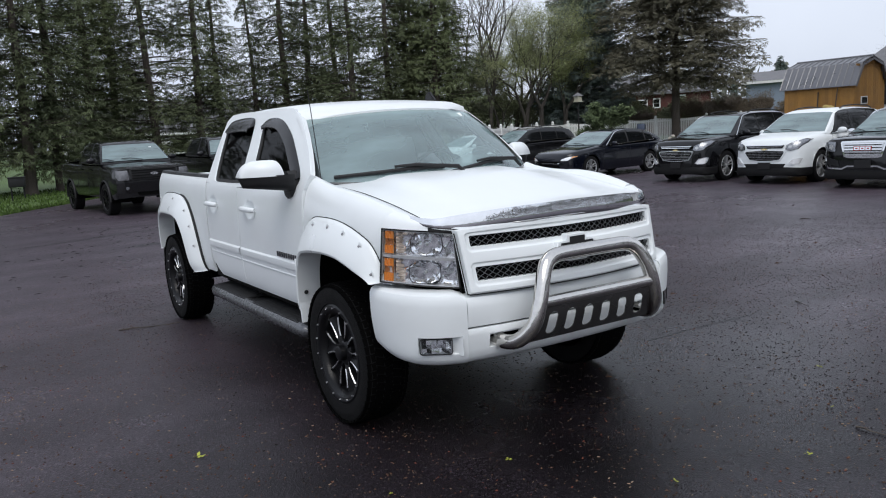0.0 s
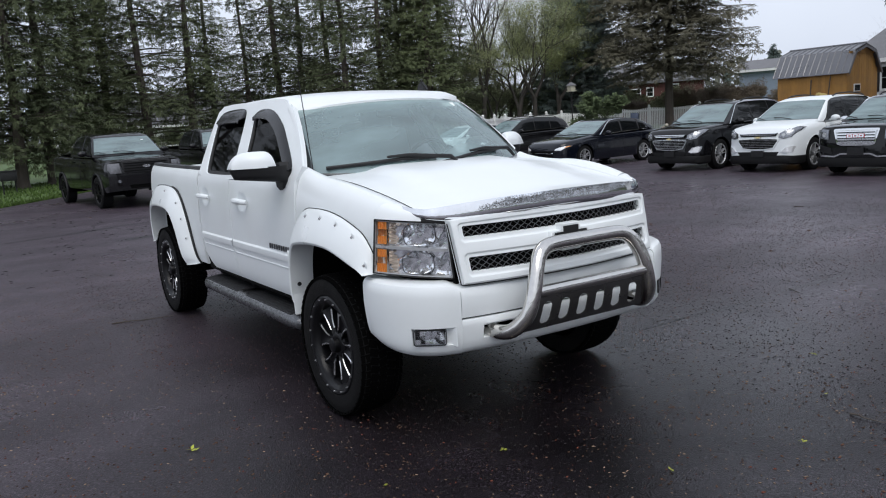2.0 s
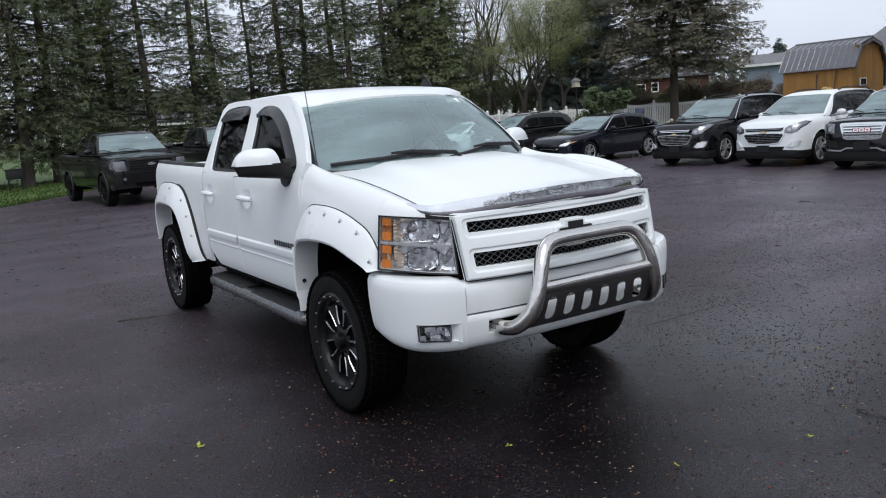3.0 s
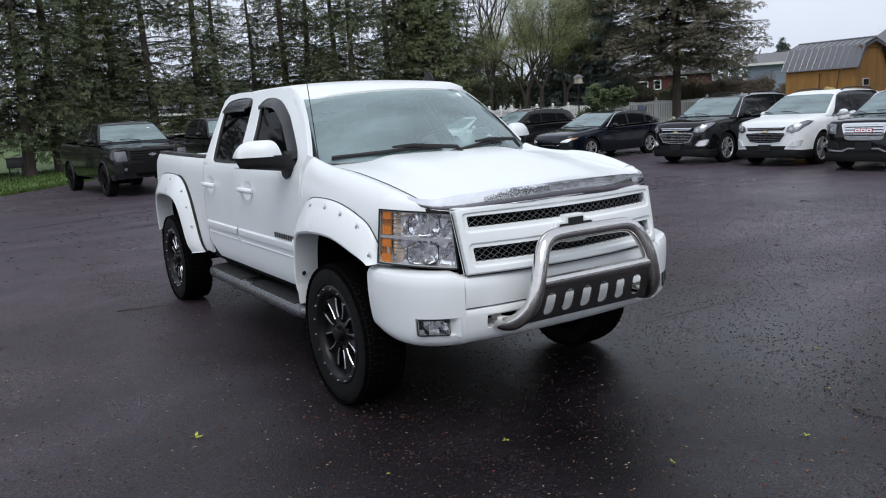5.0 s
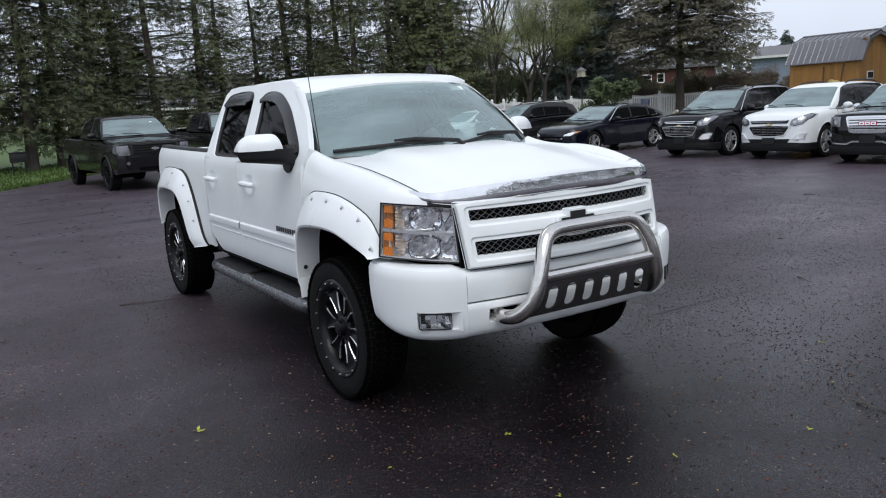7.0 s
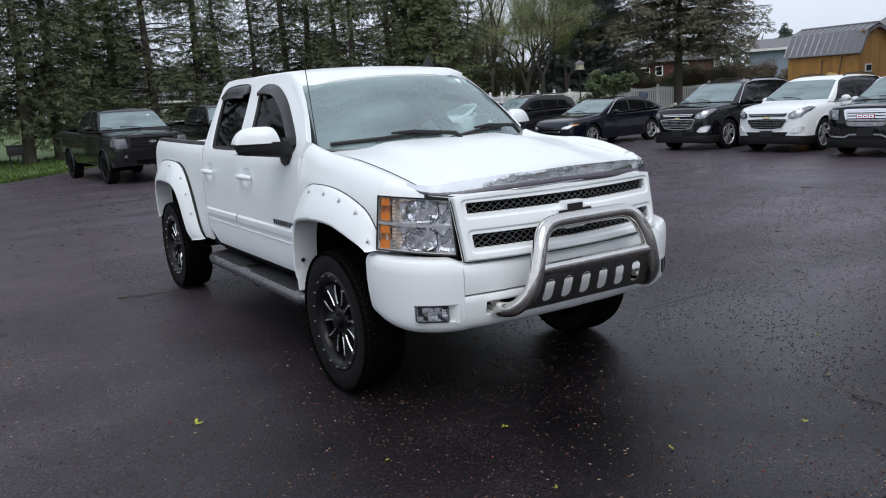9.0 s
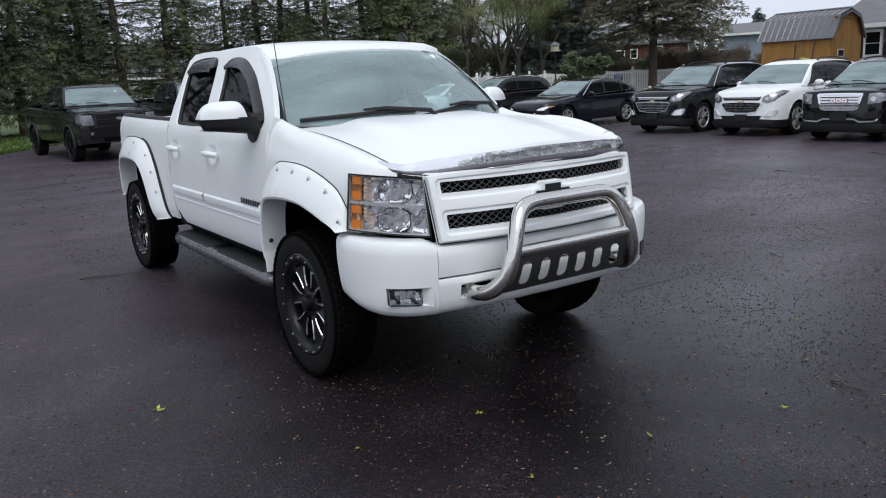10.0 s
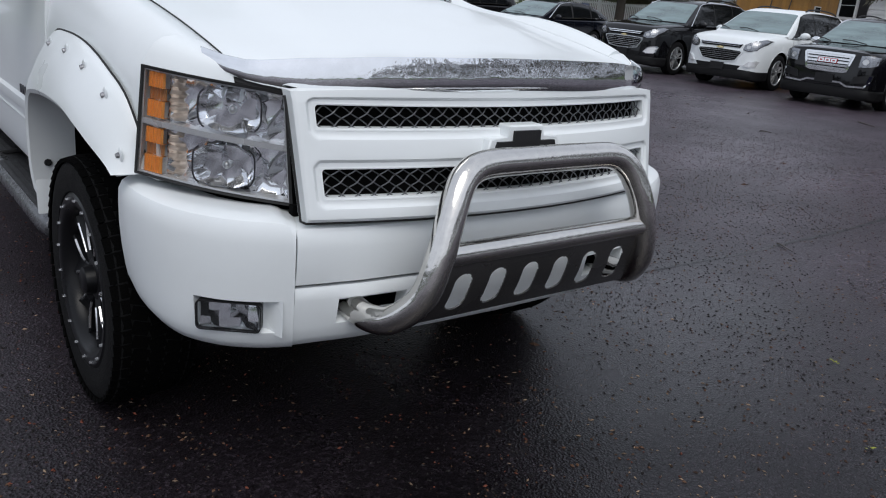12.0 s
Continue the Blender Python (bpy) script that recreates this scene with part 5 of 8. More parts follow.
def truck_wheel(at, s):
    """Black deep-lip wheel with milled spokes and a bolted rim; the axle is x."""
    R, W = 0.42, 0.238
    hub = empty("wheel")
    hub.parent = truck
    hub.matrix_basis = Matrix.Translation(at) @ Euler((radians(11), 0, 0 if s > 0 else math.pi)).to_matrix().to_4x4()
    bm = bmesh.new()
    tyre_mesh(bm, R, W, 0.284)
    ty = part("tyre", bm, RUBBER, hub, "all-terrain tyre")
    bm = bmesh.new()
    for k in range(54):
        a = 2 * math.pi * k / 54
        rot = Euler((a, 0, 0)).to_matrix()
        for x, off, ln, tw in ((0.101, 0.0, 0.034, 0.10), (0.051, 0.5, 0.034, -0.3), (0.0, 0.2, 0.034, 0.3), (-0.051, 0.7, 0.034, -0.3), (-0.101, 0.4, 0.034, 0.10)):
            rr = Euler((a + off * 2 * math.pi / 54, 0, 0)).to_matrix()
            p = rr @ Vector((x, 0, R - 0.012 if abs(x) < 0.09 else R - 0.017))
            box(bm, (0.050, ln + 0.008, 0.013), p, rr @ Euler((0, radians(12) * (x > 0.09) - radians(12) * (x < -0.09), tw)).to_matrix())
    part("tread", bm, TREAD, ty)
    bm = bmesh.new()
    revolve(bm, [(-0.10, 0.255), (0.0, 0.236), (0.070, 0.230), (0.098, 0.240), (0.112, 0.250), (0.119, 0.262), (0.121, 0.282), (0.114, 0.293), (0.09, 0.284), (-0.10, 0.27)], 60)
    revolve(bm, [(0.012, 0.0), (0.012, 0.238)], 40)
    rim = part("rim", bm, RIM_BLACK, hub, "gloss black rim with milled spokes")
    bm = bmesh.new()
    revolve(bm, [(0.012, 0.088), (0.062, 0.082), (0.076, 0.066), (0.078, 0.050), (0.108, 0.044), (0.114, 0.034), (0.114, 0.0)], 24)
    part("hub_cap", bm, RIM_BLACK, rim)
    for k in range(6):
        a = 2 * math.pi * k / 6 + 0.25
        rr = Euler((a, 0, 0)).to_matrix()
        # a broad spoke that forks towards the lip, dished in the middle
        bm = bmesh.new()
        arc = [(0.060, 0.030, 0.076), (0.095, 0.028, 0.080), (0.130, 0.034, 0.082), (0.165, 0.048, 0.083), (0.200, 0.066, 0.084), (0.228, 0.078, 0.086)]
        grid(bm, [[rr @ Vector((x, y, rad)) for x, y in ((0.012, -wv * 1.02), (hx - 0.004, -wv), (hx, -wv * 0.88), (hx - 0.018, -wv * 0.45), (hx - 0.022, 0.0), (hx - 0.018, wv * 0.45), (hx, wv * 0.88), (hx - 0.004, wv), (0.012, wv * 1.02))] for rad, wv, hx in arc])
        part("spoke", bm, RIM_BLACK, rim)
        for d in (-1, 1):
            bm = bmesh.new()
            grid(bm, [[rr @ Vector((hx + 0.0015 + e, d * wv * f, rad)) for f, e in ((0.80, -0.004), (0.86, 0.0), (0.97, 0.0), (1.02, -0.006))] for rad, wv, hx in arc[1:5]])
            part("milled_edge", bm, MACHINED, rim, "bright milled spoke edge")
    for k in range(18):
        a = 2 * math.pi * (k + 0.5) / 18
        bm = bmesh.new()
        c = Vector((0.121, 0.273 * math.sin(a), 0.273 * math.cos(a)))
        rod(bm, c - Vector((0.004, 0, 0)), c + Vector((0.007, 0, 0)), 0.0062, 0.0050, 6)
        part("rim_bolt", bm, MACHINED, rim)
    return hub


for at, s in (((-0.85, 0.0, 0.42), -1), ((0.85, 0.0, 0.42), 1), ((-0.85, 3.645, 0.42), -1), ((0.85, 3.645, 0.42), 1)):
    truck_wheel(at, s)

# ---- the parked cars ----
def car_wheel(parent, at, s, r=0.36, w=0.225, rim_mat=None, spokes=5, rim=None):
    hub = empty("wheel")
    hub.parent = parent
    hub.matrix_basis = Matrix.Translation(at) @ Euler((0.4 * at[1], 0, 0 if s > 0 else math.pi)).to_matrix().to_4x4()
    rr = rim or r * 0.70
    bm = bmesh.new()
    revolve(bm, [(-w * 0.4, rr), (-w * 0.5, rr + 0.02), (-w * 0.5, r - 0.03), (-w * 0.42, r), (w * 0.42, r), (w * 0.5, r - 0.03), (w * 0.5, rr + 0.02), (w * 0.4, rr)], 36)
    part("tyre", bm, RUBBER, hub)
    bm = bmesh.new()
    revolve(bm, [(0.02, 0.0), (0.02, rr * 0.94), (w * 0.44, rr * 0.96), (w * 0.46, rr * 1.02), (w * 0.40, rr * 1.03)], 32)
    disc = part("rim", bm, RIM_BLACK, hub)
    for k in range(spokes):
        for d in (-1, 1):
            a = 2 * math.pi * k / spokes + d * 0.20
            m = Euler((a, 0, 0)).to_matrix()
            bm = bmesh.new()
            grid(bm, [[m @ Vector((x, y, rad)) for x, y in ((0.03, -wd), (w * 0.45, -wd * 0.7), (w * 0.45, wd * 0.7), (0.03, wd))] for rad, wd in ((0.03, 0.009), (rr * 0.5, 0.008), (rr * 0.97, 0.012))])
            part("spoke", bm, rim_mat or CAR_ALLOY, disc)
    bm = bmesh.new()
    revolve(bm, [(w * 0.40, rr * 0.90), (w * 0.462, rr * 0.93), (w * 0.478, rr * 1.0), (w * 0.44, rr * 1.02)], 32)
    part("rim_lip", bm, rim_mat or CAR_ALLOY, disc)
    bm = bmesh.new()
    revolve(bm, [(0.02, 0.055), (w * 0.45, 0.042), (w * 0.47, 0.0)], 14)
    part("hub_cap", bm, rim_mat or CAR_ALLOY, disc)


class Band(list):
    """An outline across the nose: its lower edge, then its upper edge back."""


def car(name, spec, m, label, category, group=""):
    """A car from its side and plan curves; front axle at its origin, nose to -y."""
    c = empty(name, m, label, category, group)
    paint, wb, r = spec["paint"], spec["wheelbase"], spec["tyre"]
    top, plan, roof, bottom, belt = spec["top"], spec["plan"], spec["roof"], spec["bottom"], spec["belt"]
    y0, y1 = plan[0][0], plan[-1][0]
    arch_r = r + spec.get("arch", 0.055)

    def low(y):
        b = lerp(bottom, y)
        for yc in (0.0, wb):
            d = abs(y - yc)
            if d < arch_r:
                b = max(b, r + math.sqrt(arch_r ** 2 - d * d))
        return b

    def section(y):
        """Half section of the lower body, from the sill up and over to the middle."""
        w, zt, b = smooth_lerp(plan, y), smooth_lerp(top, y), low(y)
        sh = zt - spec.get("shoulder", 0.05)
        b = min(b, sh - 0.05)
        pts = [(w * 0.975, b)]
        for f, k in ((0.12, 0.992), (0.3, 1.0), (0.5, 0.995), (0.7, 0.99), (0.88, 0.975)):
            z = lerp(bottom, y) + (sh - lerp(bottom, y)) * f
            pts.append((w * k, max(z, b)))
        pts += [(w * 0.945, sh), (w * 0.90, sh + (zt - sh) * 0.55), (w * 0.80, zt - 0.008), (w * 0.5, zt + 0.008), (0.0, zt + 0.014)]
        return pts

    ys = sorted(set([round(v, 4) for v in steps(y0, y1, 56)] + [round(yc + arch_r * math.sin(radians(a)), 4) for yc in (0.0, wb) for a in range(-90, 91, 15)]))
    bm = bmesh.new()
    rows = []
    for y in ys:
        p = section(y)
        rows.append([Vector((-x, y, z)) for x, z in p] + [Vector((x, y, z)) for x, z in reversed(p[:-1])])
    grid(bm, rows)
    for row in (rows[0], rows[-1]):
        bm.faces.new([bm.verts.new(p) for p in row])
    bmesh.ops.remove_doubles(bm, verts=bm.verts[:], dist=0.0005)
    body = part("body", bm, paint, c, "", 50)

    # dark inside and underside
    bm = bmesh.new()
    wmid = smooth_lerp(plan, wb / 2)
    box(bm, (wmid * 1.62, y1 - y0 - 0.5, 0.36), (0, (y0 + y1) / 2, lerp(bottom, 1.0) + 0.22))
    part("underbody", bm, FRAME_BLACK, c)

    # glasshouse
    g0, g1 = roof[0][0], roof[-1][0]
    tumble = spec.get("tumble", 0.42)

    def green(y, f, out_by=0.0):
        """f: 0 at the belt, 1 at the roof's middle."""
        zb = smooth_lerp(belt, y)
        h = max(0.004, smooth_lerp(roof, y) - zb)
        w = smooth_lerp(plan, y) * 0.935
        pts = [(w, zb), (w - tumble * 0.30 * h, zb + 0.38 * h), (w - tumble * 0.72 * h, zb + 0.78 * h), (w - tumble * 1.0 * h, zb + 0.93 * h), (w - tumble * h - 0.10, zb + 0.985 * h), (w * 0.38, zb + h), (0.0, zb + h)]
        k = min(5, int(f * 6))
        t = f * 6 - k
        a, b = pts[k], pts[k + 1]
        return Vector((a[0] + (b[0] - a[0]) * t, y, a[1] + (b[1] - a[1]) * t)), zb

    bm = bmesh.new()
    rows = []
    for y in steps(g0, g1, 34):
        hf = [green(y, f)[0] for f in (0, 0.083, 0.167, 0.25, 0.333, 0.4167, 0.5, 0.583, 0.667, 0.75, 0.833, 0.92, 1.0)]
        rows.append([Vector((-p.x, p.y, p.z)) for p in hf] + [p for p in reversed(hf[:-1])])
    grid(bm, rows)
    cabin = part("cabin", bm, paint, c, "", 50)

    def glass_panel(nm, ya, yb, f0, f1, mat, slope0=0.0, slope1=0.0, proud=0.006):
        for s in (-1, 1):
            bm = bmesh.new()
            rows = []
            for k in range(13):
                u = k / 12
                row = []
                for q in range(5):
                    f = f0 + (f1 - f0) * q / 4
                    y = ya + slope0 * (q / 4) + (yb + slope1 * (q / 4) - ya - slope0 * (q / 4)) * u
                    p = green(y, f)[0]
                    row.append(Vector((s * (p.x + proud), p.y, p.z + 0.003)))
                rows.append(row)
            grid(bm, rows)
            part(nm, bm, mat, cabin)

    glass_panel("window_surround", spec["windows"][0][0] - 0.02, spec["windows"][-1][1] + 0.03, 0.02, 0.485, SEAL, spec["windows"][0][2], spec["windows"][-1][3])
    for ya, yb, sl0, sl1 in spec["windows"]:
        glass_panel("side_window", ya, yb, 0.035, 0.47, DARK_GLASS, sl0, sl1, 0.010)
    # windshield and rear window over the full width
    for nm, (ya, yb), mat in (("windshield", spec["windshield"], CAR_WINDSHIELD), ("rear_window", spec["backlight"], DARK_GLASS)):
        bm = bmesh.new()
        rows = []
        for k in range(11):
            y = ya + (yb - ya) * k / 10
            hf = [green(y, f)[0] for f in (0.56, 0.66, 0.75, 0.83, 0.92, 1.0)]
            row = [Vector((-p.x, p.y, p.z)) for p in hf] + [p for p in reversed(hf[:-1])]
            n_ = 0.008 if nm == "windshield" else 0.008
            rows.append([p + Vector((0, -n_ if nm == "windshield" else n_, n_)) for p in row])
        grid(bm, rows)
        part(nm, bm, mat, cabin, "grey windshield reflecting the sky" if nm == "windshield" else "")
        if nm == "windshield":
            bm = bmesh.new()
            grid(bm, [[p - Vector((0, -0.004, 0.004)) for p in row] for row in rows])
            part("windshield_backing", bm, TRIM_CLOTH if spec.get("light_inside") else DASH, cabin)
            bm = bmesh.new()
            for q in (0.2, 0.62):
                a, b = rows[0][int(q * 10)], rows[1][max(0, int(q * 10) - 3)]
                tube(bm, [a + Vector((0, -0.02, 0.012)), a.lerp(b, 0.6) + Vector((0, -0.02, 0.03)), b + Vector((0, -0.015, 0.012))], 0.010, 5)
            part("wiper", bm, BLACK_PLASTIC, cabin)
    # window trim: a bright line along the belt and over the windows
    if spec.get("trim"):
        ya, yb = spec["windows"][0][0], spec["windows"][-1][1]
        for s in (-1, 1):
            bm = bmesh.new()
            low_line = [green(y, 0.02)[0] for y in steps(ya, yb, 16)]
            high = [green(y, 0.50)[0] for y in steps(ya + spec["windows"][0][2], yb + spec["windows"][-1][3], 16)]
            for line in ([low_line] if spec["trim"] == 1 else [low_line + high[::-1] + [low_line[0]]]):
                tube(bm, [Vector((s * (p.x + 0.012), p.y, p.z)) for p in line], 0.013, 5, False)
            part("window_trim", bm, CHROME, cabin, "bright chrome window trim")
    if spec.get("rails"):
        for s in (-1, 1):
            bm = bmesh.new()
            ra, rb = spec["rails"]
            pts = [green(y, 0.60)[0] for y in steps(ra, rb, 10)]
            tube(bm, [Vector((s * p.x, p.y, p.z + 0.012 + 0.05 * math.sin(math.pi * k / 10) ** 0.35)) for k, p in enumerate(pts)], 0.016, 6)
            part("roof_rail", bm, BLACK_PLASTIC, cabin, "black roof rail")
    # door mirrors
    my, mz = spec["mirror"]
    for s in (-1, 1):
        bm = bmesh.new()
        w = smooth_lerp(plan, my) * 0.95
        ball(bm, (s * (w + 0.13), my, mz), 0.1, (1.15, 0.55, 0.72), 12, 8)
        rod(bm, (s * (w - 0.05), my + 0.02, mz - 0.06), (s * (w + 0.06), my, mz - 0.03), 0.03, 0.025, 8)
        part("door_mirror", bm, spec.get("mirror_paint", paint), c)
    # door seams and handles
    for yd in spec["seams"]:
        for s in (-1, 1):
            bm = bmesh.new()
            sec = [p for p in section(yd)[1:7]]
            tube(bm, [Vector((s * (x + 0.001), yd + 0.02 * k, z)) for k, (x, z) in enumerate(sec)], 0.004, 4, False)
            part("door_seam", bm, SEAL, body)
    for yh in spec["handles"]:
        for s in (-1, 1):
            bm = bmesh.new()
            zz = lerp(belt, yh) - 0.13
            box(bm, (0.03, 0.19, 0.03), (s * (smooth_lerp(plan, yh) * 0.985 + 0.012), yh, zz), bevel=0.008)
            part("door_handle", bm, spec.get("handle_paint", paint), body)
    for yc in (0.0, wb):
        for s in (-1, 1):
            car_wheel(c, (s * (smooth_lerp(plan, yc) * 0.985 - 0.115), yc, r), s, r, spec.get("tyre_w", 0.225), spec.get("rim"), spec.get("spokes", 5))
            bm = bmesh.new()
            rows = [[Vector((s * x, yc + (arch_r + 0.004) * math.sin(a), r + (arch_r + 0.004) * math.cos(a))) for x in (smooth_lerp(plan, yc) * 0.97, 0.45)] for a in (radians(v) for v in range(-100, 101, 20))]
            grid(bm, rows)
            part("wheel_liner", bm, DARK, c)

    if spec.get("cladding"):
        for s in (-1, 1):
            bm = bmesh.new()
            ya, yb = arch_r + 0.02, wb - arch_r - 0.02
            grid(bm, [[Vector((s * (smooth_lerp(plan, y) * k + 0.006), y, z)) for k, z in ((0.93, lerp(bottom, y) - 0.01), (0.985, lerp(bottom, y) + 0.02), (1.0, lerp(bottom, y) + 0.12), (0.99, lerp(bottom, y) + 0.15))] for y in steps(ya, yb, 8)])
            part("sill_cladding", bm, BLACK_PLASTIC, c)
        # dark plastic round the foot of the bumper, from arch to arch
        side = [(smooth_lerp(plan, y), y) for y in steps(-arch_r - 0.03, y0 + 0.01, 10)]
        path = [(-x, y) for x, y in side] + [(-side[-1][0] * f, y0 - 0.002) for f in (0.6, 0.2)]
        path += [(-x, y) for x, y in reversed(path)]
        bm = bmesh.new()
        grid(bm, [[Vector((x * 1.022 * k, y * 1.014 + 0.03 * (1 - k) * 6, lerp(bottom, y) + z)) for k, z in ((0.93, -0.02), (0.99, 0.01), (1.0, 0.07), (1.0, spec["cladding"]), (0.985, spec["cladding"] + 0.012))] for x, y in path])
        rim_in(bm, 0.01)
        part("bumper_cladding", bm, LOWER_PLASTIC, c, "dark plastic bumper foot")
    # nose: y of the front at a half width x
    def nose(x, z):
        ax = abs(x)
        y = y0
        for (ya, wa), (yb, wb_) in zip(plan, plan[1:]):
            if wa <= ax <= wb_:
                y = ya + (yb - ya) * (ax - wa) / max(1e-6, wb_ - wa)
                break
        zt = [(b, a) for a, b in top if a < 0.2]
        return y + max(0.0, lerp(zt, z) - zt[0][1] if z > zt[0][0] else 0.0)

    def on_nose(nm, outline, mat, depth=0.03, proud=0.012, label="", parent=None, mirror=True, bevel=0.0):
        obs = []
        for s in ((-1, 1) if mirror else (1,)):
            bm = bmesh.new()
            if isinstance(outline, Band):
                k = len(outline) // 2
                lo_, hi_ = outline[:k], outline[k:][::-1]
                grid(bm, [[Vector((a[0] + (b[0] - a[0]) * f, nose(a[0] + (b[0] - a[0]) * f, a[1] + (b[1] - a[1]) * f) - proud, a[1] + (b[1] - a[1]) * f)) for f in (0, 0.5, 1)] for a, b in zip(lo_, hi_)])
                orient(bm, (0, -1, 0))
                rim_in(bm, depth, (0, 1, 0))
            else:
                # a fine mesh that follows the curve of the nose
                bm.faces.new([bm.verts.new((s * u, 0, v)) for u, v in outline])
                bmesh.ops.triangulate(bm, faces=bm.faces[:])
                for _ in range(2):
                    bmesh.ops.subdivide_edges(bm, edges=bm.edges[:], cuts=1, use_grid_fill=True)
                for v in bm.verts:
                    v.co.y = nose(v.co.x, v.co.z) - proud
                orient(bm, (0, -1, 0))
                rim_in(bm, depth, (0, 1, 0))
            if bevel:
                bmesh.ops.bevel(bm, geom=bm.edges[:], offset=bevel, segments=1, affect="EDGES")
            obs.append(part(nm, bm, mat, parent or c, label))
        return obs

    return c, on_nose, nose, body


def bars(on_nose, z0, z1, n, half, mat, proud, nm="grille_bar", taper=0.0, parent=None):
    """Level bars across the nose."""
    for k in range(n):
        z = z0 + (z1 - z0) * k / max(1, n - 1)
        hw = half - taper * (1 - k / max(1, n - 1))
        xs_ = steps(-hw, hw, 8)
        on_nose(nm, Band([(x, z - 0.010) for x in xs_] + [(x, z + 0.010) for x in reversed(xs_)]), mat, 0.03, proud, mirror=False, parent=parent)


def wide(half, z0, z1, top_half=None, n=8):
    """An outline across the nose, with enough points to follow its curve."""
    th = half if top_half is None else top_half
    return Band([(x, z0) for x in steps(-half, half, n)] + [(x, z1) for x in steps(th, -th, n)])


SUV = dict(wheelbase=2.857, tyre=0.365, arch=0.06, shoulder=0.07, tumble=0.40,
           top=[(-0.95, 0.76), (-0.93, 0.89), (-0.87, 0.975), (-0.70, 1.030), (-0.3, 1.075), (0.30, 1.115), (0.6, 1.11), (2.8, 1.13), (3.5, 1.13), (3.72, 1.06), (3.80, 0.86)],
           plan=[(-0.95, 0.52), (-0.90, 0.68), (-0.80, 0.79), (-0.60, 0.865), (-0.2, 0.905), (0.8, 0.918), (2.8, 0.915), (3.3, 0.89), (3.65, 0.82), (3.80, 0.66)],
           bottom=[(-0.95, 0.225), (-0.8, 0.20), (-0.5, 0.20), (0.5, 0.22), (2.5, 0.23), (3.3, 0.29), (3.8, 0.40)],
           belt=[(0.2, 1.07), (0.6, 1.075), (2.8, 1.12), (3.8, 1.15)],
           roof=[(0.24, 1.10), (0.60, 1.33), (0.98, 1.555), (1.12, 1.61), (1.5, 1.655), (2.1, 1.665), (2.8, 1.64), (3.25, 1.585), (3.42, 1.50), (3.66, 1.20), (3.74, 1.10)],
           windshield=(0.30, 1.00), backlight=(3.36, 3.66), windows=[(0.46, 1.57, 0.56, 0.03), (1.60, 2.46, 0.03, 0.03), (2.49, 3.30, 0.03, -0.28)],
           mirror=(0.72, 1.14), seams=(0.42, 1.56, 2.5), handles=(1.32, 2.30), cladding=0.155, rails=(1.45, 3.05), trim=1)


